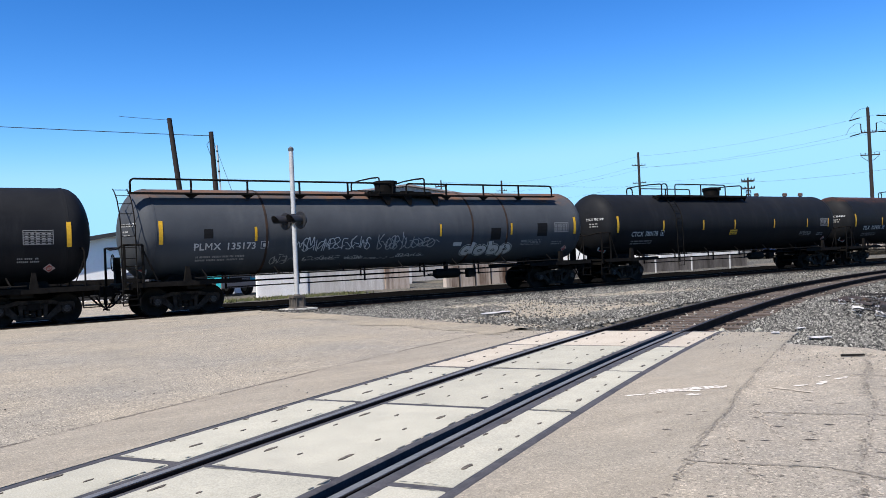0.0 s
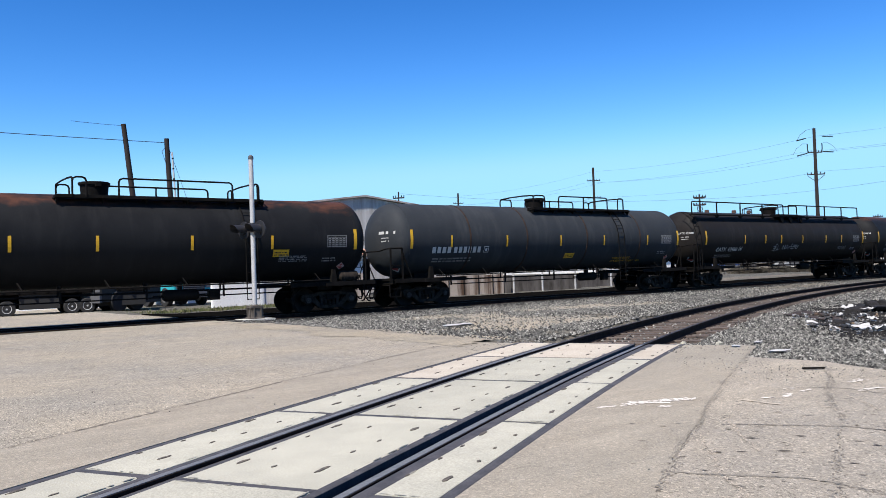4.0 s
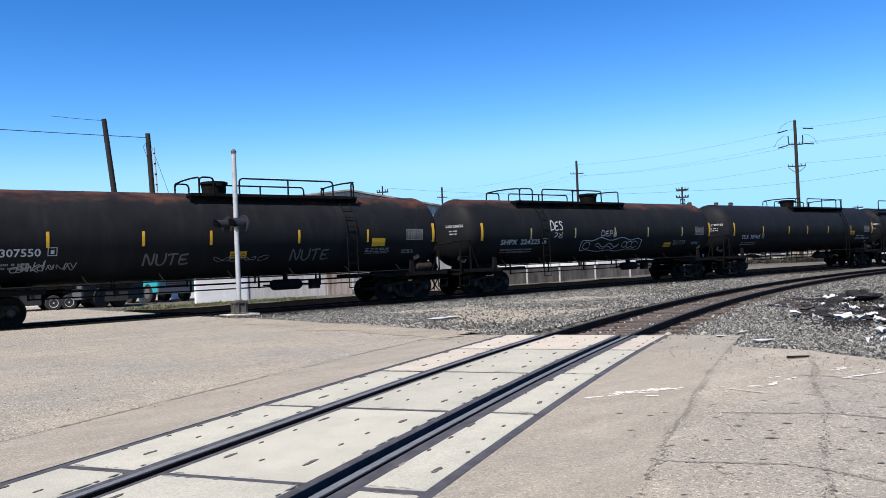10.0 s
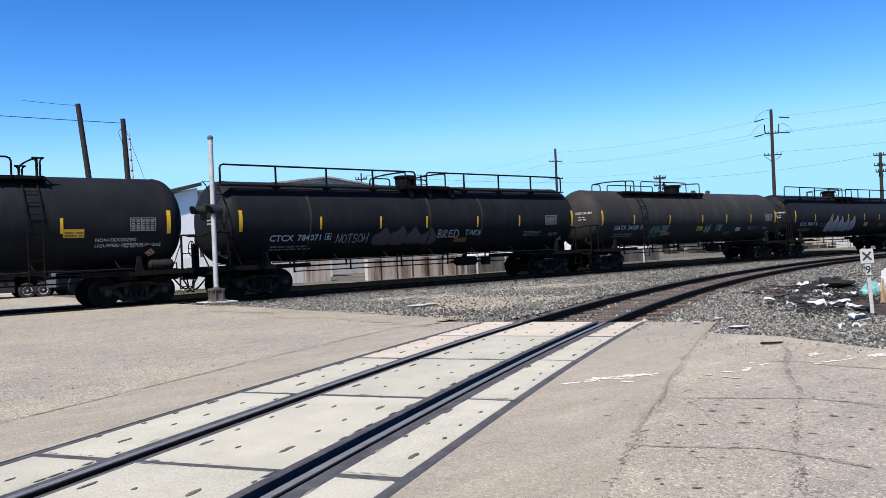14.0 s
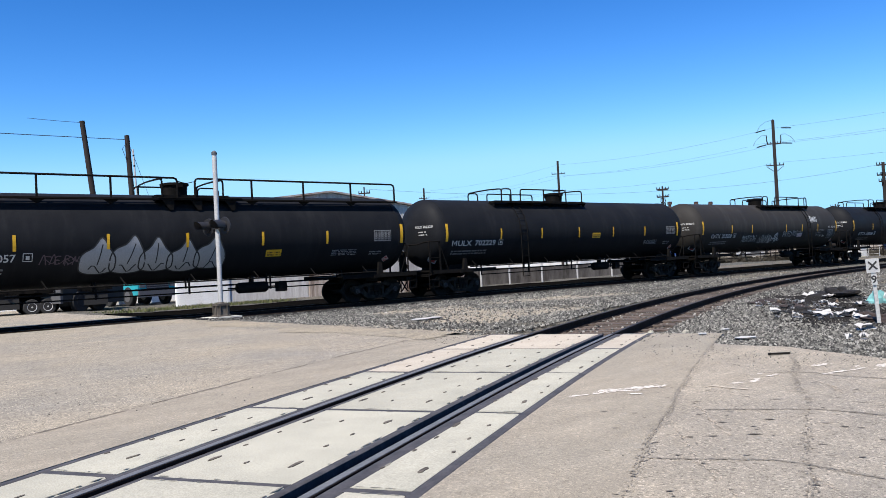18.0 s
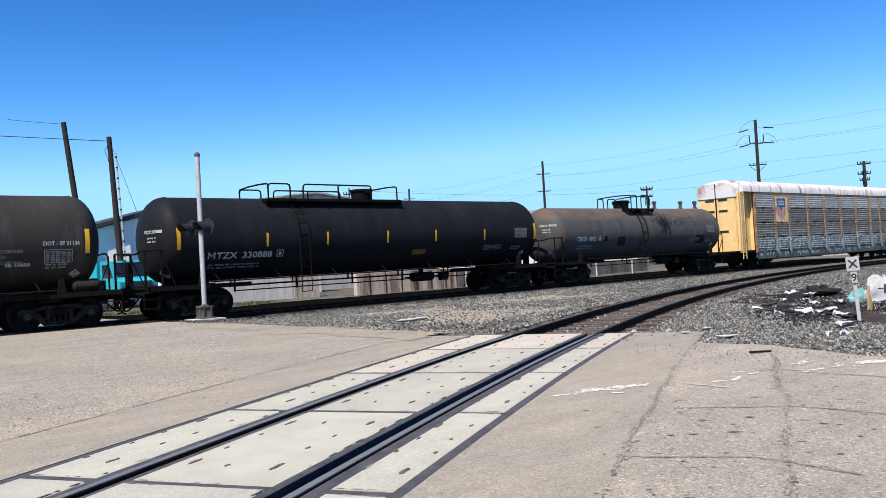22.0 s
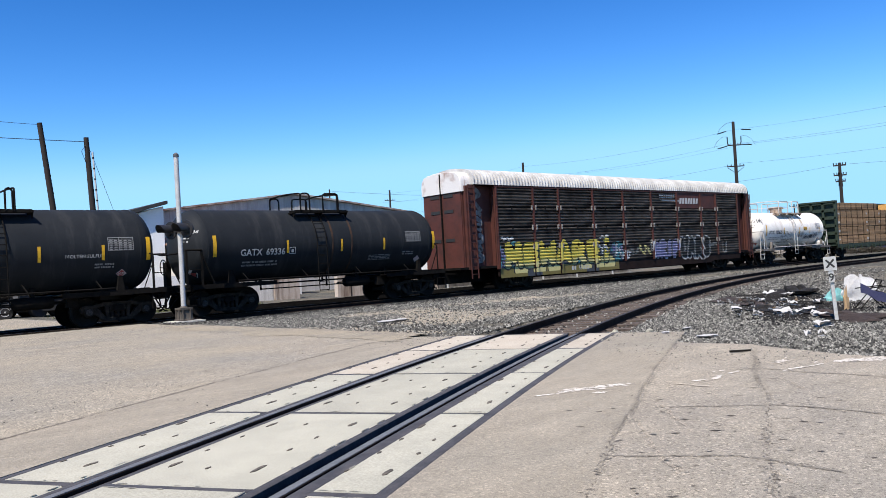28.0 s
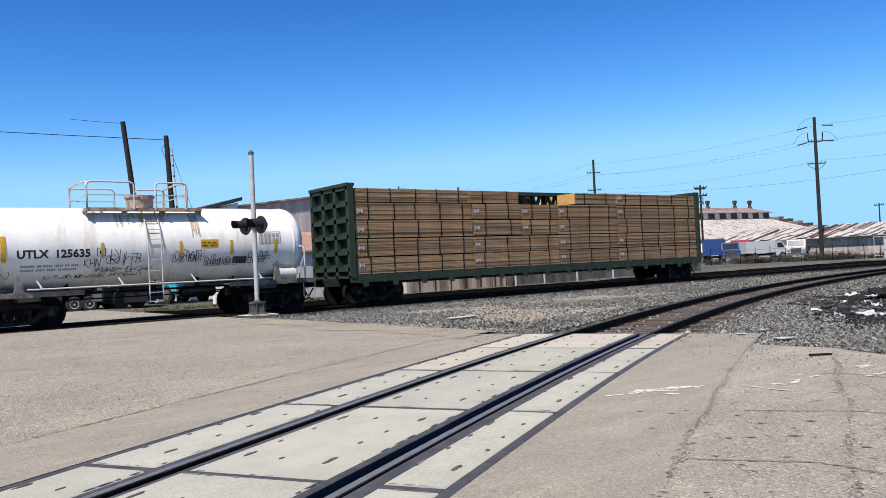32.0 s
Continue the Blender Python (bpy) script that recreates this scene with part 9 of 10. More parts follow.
def pickup(x, y, rz, paint, label):
    v = tagged(new("pickup_truck"), label, "pickup truck")
    v.matrix_basis = pose(x, y, -0.03, 0, 0, rz)
    s = Shape()
    s.prism([(-2.8, 0.45), (2.75, 0.45), (2.8, 0.95), (2.65, 1.08), (1.35, 1.15), (-0.75, 1.15), (-0.8, 1.22), (-2.75, 1.22), (-2.8, 1.1)], -0.95, 0.95)
    part("body", s, paint, v)
    s = Shape()
    s.prism([(-0.75, 1.15), (-0.62, 1.75), (0.55, 1.78), (1.35, 1.15)], -0.85, 0.85)
    c = part("cab", s, paint, v)
    s = Shape()
    s.prism([(-0.6, 1.2), (-0.52, 1.66), (0.48, 1.68), (1.1, 1.2)], -0.87, 0.87)
    part("side_window", s, GLASS, c)
    for xx in (-1.75, 1.75):
        for yy in (-0.82, 0.82):
            add_wheel(v, xx, yy, 0.38)


def flatbed(x, y, l, label, rz=0, axles=(4.8, 3.5)):
    """Low trailer: deck, side rails with stake pockets, tool boxes, twin wheels and landing legs."""
    v = tagged(new("flatbed_trailer"), label, "trailer")
    v.matrix_basis = pose(x, y, -0.05, 0, 0, rz)
    part("deck", Shape().box(-l / 2, l / 2, -1.16, 1.16, 1.04, 1.16), BLACK_STEEL, v)
    part("main_beam", Shape().box(-l / 2 + 0.3, l / 2 - 0.3, -0.55, 0.55, 0.5, 1.037), BLACK_STEEL, v)
    for sg in (-1, 1):
        s = Shape()
        s.box(-l / 2, l / 2, sg * 1.19 - 0.03, sg * 1.19 + 0.03, 0.98, 1.24)
        for k in range(int(l / 0.6)):
            xx = -l / 2 + 0.3 + 0.6 * k
            s.box(xx - 0.05, xx + 0.05, sg * 1.25 - 0.03, sg * 1.25 + 0.03, 1.0, 1.2)
        part("side_rail", s, BLACK_STEEL, v)
        for xa, xb in ((-l / 2 + 1.4, -2.75), (-0.8, 0.85), (2.5, l / 2 - 0.2)):
            part("tool_box", Shape().box(xa, xb, sg * 0.95 - 0.2, sg * 0.95 + 0.2, 0.30, 0.97), TYRE, v)
    for xx in axles:
        for yy in (-1.05, -0.72, 0.72, 1.05):
            add_wheel(v, xx, yy, 0.36, V_WHITE)
    for yy in (-0.8, 0.8):
        part("landing_leg", Shape().box(-l / 2 + 1.0, -l / 2 + 1.15, yy - 0.07, yy + 0.07, 0.05, 1.03), BLACK_STEEL, v)


flatbed(7.4, 14.0, 9.6, "low dark flatbed trailer with white wheels behind the tracks", -4, (-2.2, -1.3, 1.35, 2.0))
flatbed(-13.0, 13.0, 12.0, "low dark flatbed trailer parked behind the tracks")
box_truck(14.7, 16.9, 100, V_TEAL, V_TEAL, "teal truck with a black grille parked by the workshop", 4.4, 2.5)
box_truck(10.9, 13.9, 25, V_DARK, V_DARK, "dark low truck parked by the fence", 3.4, 1.5, hub=TYRE, floor=0.35)
box_truck(104.7, 35.9, 150, V_WHITE, V_WHITE, "white box truck parked in the yard", 6.5, 2.6)
box_truck(99.8, 28.1, 24, V_WHITE, DARK_ROOF, "white flat-nosed truck parked in the yard", 5.6, 1.5)
box_truck(91.5, 32.8, 40, V_BLUE, V_BLUE, "dark blue truck tractor parked in the yard", 5.0, 1.5)
box_truck(104.9, 39.5, 30, V_RED, V_RED, "red box trailer parked in the yard", 5.0, 2.9, cab=False)
box_truck(91.5, 34.9, 29, V_BLUE, V_BLUE, "dark blue container trailer in the yard", 5.0, 3.0, cab=False)
box_truck(92.3, 37.5, 29, V_WHITE, V_WHITE, "white truck cab behind the blue trailer", 5.0, 2.6)
pickup(94.3, 7.4, -115, V_BLUE, "blue pickup truck parked beyond the rails")

# far warehouses, in their own frame: x to the right as seen, y away from the track
def set_building(name, x, y, rz, label):
    b_ = tagged(new(name), label, "warehouse")
    b_.matrix_basis = pose(x, y, -0.1, 0, 0, rz)
    return b_


STREAK = surface("pale rust-streaked roof sheet", (0.46, 0.42, 0.38), (0.17, 0.105, 0.075), 1.1, 0.8, stretch=(1.6, 0.35, 1), lo=0.52, hi=0.60)
BROWN_SHEET = surface("brown roof sheet", (0.13, 0.075, 0.06), (0.30, 0.24, 0.21), 0.5, 0.8, stretch=(1, 0.4, 1))
OLD_BROWN = surface("dark brown boards", (0.05, 0.03, 0.025), (0.08, 0.05, 0.04), 2, 0.85)


def slab(s, a_, b_, c_, d_, th=0.15):
    """A sloping sheet through four corners."""
    up_ = [Vector(p) for p in (a_, b_, c_, d_)]
    dn = [p - Vector((0, 0, th)) for p in up_]
    s.add(up_ + dn, [(0, 1, 2, 3), (7, 6, 5, 4), (0, 4, 5, 1), (1, 5, 6, 2), (2, 6, 7, 3), (3, 7, 4, 0)])
    return s


wh = set_building("warehouse", 155.4, 82.4, -7.8, "old warehouse with a windowed roof monitor and rusty sheets")
part("wall", Shape().box(-40, 25, -17.5, 26, 0, 4.1), WHITE_WALL, wh)
part("roof", slab(Shape(), (-40, -18.5, 4.1), (26, -18.5, 4.1), (25.6, 0.2, 8.9), (-40, 0.2, 8.9)), STREAK, wh)
part("roof", slab(Shape(), (25.6, 8.8, 8.9), (26, 27, 4.1), (-40, 27, 4.1), (-40, 8.8, 8.9)), STREAK, wh)
mo = part("monitor", Shape().box(-40, 25.2, 0.3, 8.7, 8.6, 10.55), WHITE_WALL, wh)
for k in range(16):
    x = 23.2 - k * 3.75
    part("window", Shape().prism([(x, 9.0), (x + 2.0, 9.0), (x + 1.8, 10.5), (x - 0.2, 10.5)], 0.16, 0.32), OLD_BROWN, mo)
part("monitor_roof", slab(Shape(), (-40.5, -0.5, 10.45), (25.8, -0.5, 10.45), (22.5, 4.5, 11.9), (-40.5, 4.5, 11.9)), BROWN_SHEET, wh)
part("monitor_roof", slab(Shape(), (-40.5, 4.5, 11.9), (22.5, 4.5, 11.9), (25.8, 9.5, 10.45), (-40.5, 9.5, 10.45)), BROWN_SHEET, wh)
part("monitor_roof", Shape().add([(25.8, -0.5, 10.45), (25.8, 9.5, 10.45), (22.5, 4.5, 11.9)], [(0, 1, 2)]), BROWN_SHEET, wh)
for x in (9.0, 18.3, 23.6):
    s = Shape()
    s.tube([(x, 4.5, 11.4), (x, 4.5, 12.3)], 0.75, 12, 0.42)
    s.tube([(x, 4.5, 12.2), (x, 4.5, 13.1)], 0.36, 12)
    s.tube([(x, 4.5, 13.0), (x, 4.5, 13.5)], 0.58, 12, 0.52)
    s.tube([(x, 4.5, 13.5), (x, 4.5, 13.7)], 0.62, 12, 0.35)
    part("roof_vent", s, OLD_BROWN, wh)
for k in range(7):
    y = 0.2 - k * 2.6
    part("stepped_parapet", Shape().box(25.2, 27.0, y - 2.6, y, 4.0, 9.5 - (k + 0.4) * 0.67), OLD_BROWN if k % 2 else BROWN_SHEET, wh)
part("dark_parapet", Shape().box(36, 62, -6, 10, 0, 5.9), OLD_BROWN, wh)
part("dark_parapet", Shape().box(44, 70, -12, -6.2, 0, 5.3), SHED_SHEET, wh)

wl = tagged(new("low_warehouse"), "long low warehouse with loose rust-streaked roof sheets", "warehouse")
wl.matrix_basis = pose(116.05, 45.24, -0.1, 0, 0, -90)
part("roof", slab(Shape(), (-0.5, -8.6, 2.75), (75, -8.6, 2.75), (75, 0, 4.5), (-0.5, 0, 4.5), 0.12), SHED_SHEET, wl)
part("roof", slab(Shape(), (-0.5, 0, 4.5), (75, 0, 4.5), (75, 8.6, 2.75), (-0.5, 8.6, 2.75), 0.12), SHED_SHEET, wl)
part("wall", Shape().box(0, 74.5, -7.8, 8, 0, 2.7), surface("pale weathered wall", (0.50, 0.455, 0.40), (0.24, 0.195, 0.16), 0.8, 0.85, stretch=(2, 2, 0.5)), wl)
part("white_wall", Shape().box(4.2, 12.3, -8.2, -7.82, 0, 2.8), WHITE_WALL, wl)
part("door", Shape().box(6.6, 10.4, -8.3, -8.21, 0, 2.0), SHED_SHEET, wl)
rg2 = random.Random(14)
SHEETS = (STREAK, STREAK, OLD_BROWN, BROWN_SHEET, STREAK)
x = -0.6
while x < 60:
    w_, sl = rg2.uniform(0.25, 0.75), rg2.uniform(-0.4, 0.4)
    f0, f1 = (0.0, rg2.uniform(0.35, 1.0)) if rg2.random() < 0.5 else (rg2.uniform(0.0, 0.55), 1.0)
    q = lambda f_, dx: (x + dx + sl * f_, -8.7 + 8.7 * f_, 2.82 + 1.76 * f_ + rg2.uniform(0.02, 0.10))
    part("loose_sheet", slab(Shape(), q(f0, 0), q(f0, w_), q(f1, w_), q(f1, 0), 0.03), rg2.choice(SHEETS), wl)
    x += w_ * rg2.uniform(0.75, 1.1)

lean = tagged(new("lean_to"), "low lean-to with a rusty pinkish roof", "shed")
s = Shape()
s.prism([(20.3, -0.2), (27.5, -0.2), (27.5, 2.5), (20.3, 2.5)], 17.2, 21.7)
part("wall", s, WHITE_WALL, lean)
s = Shape()
s.add([(20.0, 16.8, 2.5), (27.8, 16.8, 2.5), (27.8, 21.9, 3.9), (20.0, 21.9, 3.9), (20.0, 16.8, 2.6), (27.8, 16.8, 2.6), (27.8, 21.9, 4.0), (20.0, 21.9, 4.0)], [(0, 3, 2, 1), (4, 5, 6, 7), (0, 1, 5, 4), (1, 2, 6, 5), (2, 3, 7, 6), (3, 0, 4, 7)])
part("roof", s, surface("pinkish rusted sheet", (0.40, 0.24, 0.17), (0.24, 0.13, 0.09), 1.2, 0.85, stretch=(3, 0.5, 1)), lean)

# low walls and posts seen under the cars
for k, (xa, xb, y, h, mat) in enumerate(((31.2, 37.5, 8.0, 0.85, OLD_WALL), (37.7, 52.0, 9.5, 0.8, OLD_WALL))):
    part("concrete", Shape().box(xa, xb, y, y + 0.25, -0.2, h), mat, wall)
for x in (31.1, 33.4, 36.2, 39.5, 43.0, 47.0):
    part("post", Shape().tube([(x, 7.3, -0.2), (x, 7.3, 1.5)], 0.06, 8), POLE_STEEL, wall)
for x in np.arange(24.4, 30.4, 1.05):
    part("wall_seam", Shape().box(x, x + 0.05, 7.47, 7.5, -0.2, 1.05), POLE_WOOD, wall)
yard = tagged(new("yard_fence"), "rusty wire yard fence with thin steel posts", "fence", kind="structure")
for k in range(34):
    x, y = 72 + k * 0.9, 24 - k * 1.15
    part("post", Shape().tube([(x, y, -0.2), (x + 0.05 * math.sin(k * 2.2), y, 1.5 + 0.2 * math.sin(k * 1.7))], 0.035, 6), RAIL_RUST, yard)
    if k < 33:
        s = Shape()
        for z in (0.3, 0.8, 1.4):
            s.tube([(x, y, z), (x + 0.9, y - 1.15, z + 0.04 * math.sin(k + z))], 0.01, 4)
        part("wire", s, RAIL_RUST, yard)

cab = tagged(new("cabinet"), "pair of white equipment cabinets behind a wire fence", "cabinet")
cab.matrix_basis = pose(85.6, 9.6, -0.1, 0, 0, -66)
for k, (xa, xb, h) in enumerate(((-1.35, -0.1, 2.1), (0.05, 1.25, 2.4))):
    body = part("body", Shape().box(xa, xb, -0.5, 0.5, 0.1, h), V_WHITE, cab)
    part("roof", Shape().box(xa - 0.06, xb + 0.06, -0.58, 0.56, h + 0.003, h + 0.09), V_WHITE, body)
    for dx in (0.03, 0.5):
        dr = part("door", Shape().box(xa + dx + 0.03, xa + dx + 0.5, -0.525, -0.503, 0.25, h - 0.12), V_WHITE, body)
        part("handle", Shape().box(xa + dx + 0.40, xa + dx + 0.44, -0.55, -0.527, 1.0, 1.25), BLACK_STEEL, dr)
    part("plinth", Shape().box(xa - 0.05, xb + 0.05, -0.55, 0.55, -0.1, 0.097), CONCRETE, cab)
for k in range(5):
    x = -2.2 + 1.1 * k
    part("fence_post", Shape().tube([(x, -1.4, -0.1), (x, -1.4, 2.3)], 0.035, 6), POLE_STEEL, cab)
for z in (0.3, 1.2, 2.2):
    part("fence_rail", Shape().tube([(-2.2, -1.4, z), (2.2, -1.4, z)], 0.02, 6), POLE_STEEL, cab)

# bushes, trees and grass
TWIG = surface("dry twigs", (0.045, 0.04, 0.03), (0.10, 0.085, 0.06), 4, 0.95)
BARK = surface("bark", (0.07, 0.055, 0.045), (0.10, 0.08, 0.06), 4, 0.95)
GRASS = surface("short green and straw grass", (0.05, 0.075, 0.022), (0.12, 0.11, 0.05), 1.5, 0.95, vary=0.2)


def bush_mesh(seed, r, h, n=420):
    rg = random.Random(seed)
    s = Shape()
    for k in range(n):
        a_ = rg.uniform(0, 6.283)
        rr = r * math.sqrt(rg.random())
        top = h * (1 - (rr / r) ** 2 * 0.7) * rg.uniform(0.4, 1.1)
        p = Vector((rr * math.cos(a_) * 0.6, rr * math.sin(a_) * 0.6, 0.0 + top * rg.uniform(0, 0.6)))
        d_ = Vector((math.cos(a_) * rg.uniform(0.1, 0.6), math.sin(a_) * rg.uniform(0.1, 0.6), rg.uniform(0.1, 0.7))).normalized()
        ln = rg.uniform(0.25, 0.6) * h
        w = Vector((rg.uniform(-1, 1), rg.uniform(-1, 1), rg.uniform(-1, 1))).normalized() * 0.025
        o = len(s.v)
        s.v += [tuple(p - w), tuple(p + w), tuple(p + d_ * ln)]
        s.f.append((o, o + 1, o + 2))
    return s


bm_ = [bush_mesh(k, 1.5, 1.5).mesh("bush", False) for k in range(3)]
rg = random.Random(3)
for k in range(105):
    f_ = rg.random()
    x, y = 76 + 34 * f_ + rg.uniform(-2, 2), 22 - 34 * f_ + rg.uniform(-2, 5)
    o = part("bush", bm_[k % 3], TWIG, None, at=pose(x, y, -0.05, 0, 0, rg.uniform(0, 360)))
    o.scale = (rg.uniform(0.7, 1.5),) * 2 + (rg.uniform(0.4, 1.0),)
    tagged(o, "dry grey-brown bush beside the rails", "bush", "bushes by the yard")


def bare_tree(x, y, h, seed, label, leafy=0):
    rg = random.Random(seed)
    t = tagged(new("tree"), label, "tree")
    t.matrix_basis = pose(x, y, -0.1)
    s = Shape()
    lf = Shape()

    def limb(p, d_, ln, r, depth):
        q = p + d_ * ln
        s.tube([p, p + d_ * ln * 0.5 + Vector((rg.uniform(-1, 1), rg.uniform(-1, 1), 0)) * ln * 0.06, q], r, 5, r * 0.6)
        if depth <= 2:
            for _ in range(leafy):
                c = q + Vector((rg.gauss(0, 1), rg.gauss(0, 1), rg.gauss(0, 0.8))) * 0.35
                a1, a2 = Vector((rg.uniform(-1, 1), rg.uniform(-1, 1), rg.uniform(-1, 1))) * 0.14, Vector((rg.uniform(-1, 1), rg.uniform(-1, 1), rg.uniform(-1, 1))) * 0.14
                o = len(lf.v)
                lf.v += [tuple(c - a1), tuple(c + a2), tuple(c + a1), tuple(c - a2)]
                lf.f.append((o, o + 1, o + 2, o + 3))
        if depth == 0:
            return
        for _ in range(rg.choice((2, 3, 3))):
            nd = (d_ + Vector((rg.uniform(-1, 1), rg.uniform(-1, 1), rg.uniform(-0.2, 0.7))) * 0.75).normalized()
            limb(q, nd, ln * rg.uniform(0.6, 0.85), r * 0.6, depth - 1)

    limb(Vector((0, 0, 0)), Vector((0, 0, 1)), h * 0.28, h * 0.022, 5)
    part("trunk", s, BARK, t)
    if leafy:
        part("crown", lf.mesh("crown", False), surface("dark leaves", (0.02, 0.035, 0.015), (0.04, 0.06, 0.025), 3, 0.8), t)


bare_tree(140, 8.5, 6.0, 5, "bare winter tree beyond the low warehouse")
bare_tree(136, -8.0, 5.5, 6, "dark leafy tree in the distance", 10)
bare_tree(134, -14.0, 5.0, 9, "dark leafy tree in the distance", 10)

gs = Shape()
rg = random.Random(9)
for k in range(9000):
    x, y = rg.uniform(-17, 19), 7.0 + abs(rg.gauss(0, 1.6))
    if ROAD_L < x < ROAD_R + 0.3 or (x < 11.5 and y > 10.5):
        continue
    h = rg.uniform(0.04, 0.15)
    a_ = rg.uniform(0, 6.283)
    dx, dy = math.cos(a_) * 0.03, math.sin(a_) * 0.03
    o = len(gs.v)
    gs.v += [(x - dx, y - dy, -0.06), (x + dx, y + dy, -0.06), (x + rg.uniform(-0.06, 0.06), y + rg.uniform(-0.06, 0.06), -0.06 + h)]
    gs.f.append((o, o + 1, o + 2))
tagged(part("grass", gs.mesh("grass", False), GRASS), "thin strip of short green and straw-coloured grass", "grass", kind="stuff")

# more poles, fittings and wires
WIRE = plain("cable", (0.03, 0.03, 0.032), 0.6)
p4 = wood_pole(106.8, 47.2, 11.9, r=0.16, arms=((11.4, 0.8, -45), (10.3, 0.8, -45)))
p5 = wood_pole(50.68, 47.5, 10.6, r=0.10, arms=((9.9, 0.7, -60),))
p6 = wood_pole(90.4, 35.8, 10.4, r=0.15, arms=((10.0, 0.8, -50), (9.0, 0.8, -50)))
p7 = wood_pole(101.0, -16.0, 19.2, r=0.30, arms=((15.9, 0.95, -50), (12.9, 1.15, -50)))
p8 = wood_pole(117.0, 120.0, 19.6, r=0.28, arms=((17.2, 1.2, -40),))
p9 = wood_pole(150.0, 40.0, 9.0, r=0.14, arms=((8.6, 0.8, -60),))
for p in (p1, p7):
    for z in (18.0, 15.9):
        for sg in (-1, 1):
            s = Shape()
            s.tube([(sg * 0.25, -sg * 1.0, z - 0.02), (sg * 0.45, -sg * 2.3, z - 0.22)], 0.075, 8)
            part("strain_insulator", s, BLACK_STEEL, p)
    for sg in (-1, 1):
        s = Shape()
        s.tube([(sg * 0.55, -sg * 0.62, 15.9), (sg * 0.62, -sg * 0.70, 16.35), (sg * 0.62, -sg * 0.70, 17.1)], 0.07, 8)
        part("post_insulator", s, BLACK_STEEL, p)
        s = Shape()
        s.tube([(sg * 0.62, -sg * 0.70, 17.1), (sg * 0.9, -sg * 1.2, 17.2), (sg * 1.3, -sg * 1.9, 16.6), (sg * 1.5, -sg * 2.3, 15.75)], 0.022, 5)
        part("jumper_cable", s, WIRE, p)
    part("pole_top_pin", Shape().tube([(0, 0, 18.9), (0, 0, 19.35)], 0.06, 6, 0.03), BLACK_STEEL, p)
    part("jumper_cable", Shape().tube([(0, 0, 19.2), (-0.7, 0.7, 19.0), (-1.3, 1.3, 18.4), (-1.5, 1.6, 17.7)], 0.022, 5), WIRE, p)
    for sg in (-1, 1):
        s = Shape()
        s.bar((0.0, 0.0, 11.9), (sg * 0.7, -sg * 0.83, 12.75), 0.06, 0.06)
        part("arm_brace", s, POLE_WOOD, p)
for p, zz in ((p3, (9.1, 8.0)), (p6, (8.7, 8.2)), (p4, (9.4,)), (p5, (8.6,))):
    for z in zz:
        for sg in (-1, 1):
            part("transformer_bracket", Shape().tube([(sg * 0.12, 0, z), (sg * 0.45, 0, z + 0.05), (sg * 0.5, 0, z - 0.35)], 0.06, 6), BLACK_STEEL, p)


def wire(a_, b_, sag, r=0.022, name="overhead_cable", label="thin black overhead cable between poles"):
    a_, b_ = Vector(a_), Vector(b_)
    pts = []
    for k in range(25):
        f_ = k / 24
        p = a_.lerp(b_, f_)
        p.z -= sag * 4 * f_ * (1 - f_)
        pts.append(p)
    o = part(name, Shape().tube(pts, r, 5), WIRE)
    tagged(o, label, "cable", "overhead cables")


for dz, off in ((17.9, 0.0), (15.8, 1.2), (15.8, -1.2), (13.1, 0.6)):
    wire((106.45 + off, 28.42 - off, dz), (101.0 + off, -16.0 - off, dz - 0.2), 0.7, 0.011)
    wire((106.45 + off, 28.42 - off, dz), (111.76 + off, 73.12 - off, dz + 0.8), 0.8, 0.011)
    wire((111.76 + off, 73.12 - off, dz + 0.8), (117.0 + off, 120.0 - off, dz + 0.8), 0.8, 0.011)
wire((93.2, 9.3, 9.9), (90.4, 35.8, 9.6), 0.5, 0.012)
wire((93.2, 9.3, 9.9), (97.0, -25.0, 9.9), 0.5, 0.012)
wire((90.4, 35.8, 9.6), (50.7, 47.5, 10.2), 0.6, 0.012)
wire((15.5, 19.55, 9.35), (-45, 19.6, 10.6), 0.5, 0.02)
wire((13.15, 19.55, 10.15), (10.3, 19.6, 10.2), 0.02, 0.012)
wire((15.45, 19.6, 9.45), (18.6, 19.8, 0.0), -0.15, 0.012, "guy_wire", "thin guy wire from pole to ground")
cd = part("conduit", Shape().tube([(-0.44 * z / 9.8 + 0.24, -0.12, z) for z in (9.0, 7.0, 4.0, 0.2)], 0.05, 8), plain("pale conduit", (0.45, 0.45, 0.45), 0.6), lp2)
for k in range(14):
    z = 0.8 + k * 0.6
    part("clip", Shape().tube([(-0.44 * z / 9.8 + 0.24, -0.12, z), (-0.44 * z / 9.8 + 0.24, -0.12, z + 0.08)], 0.058, 8), BLACK_STEEL, cd)
s = Shape()
s.tube([(-0.42, -0.1, 9.45), (-0.75, -0.1, 9.0), (-0.55, -0.1, 8.4), (-0.35, -0.1, 8.6)], 0.015, 5)
part("drip_loop", s, WIRE, lp2)

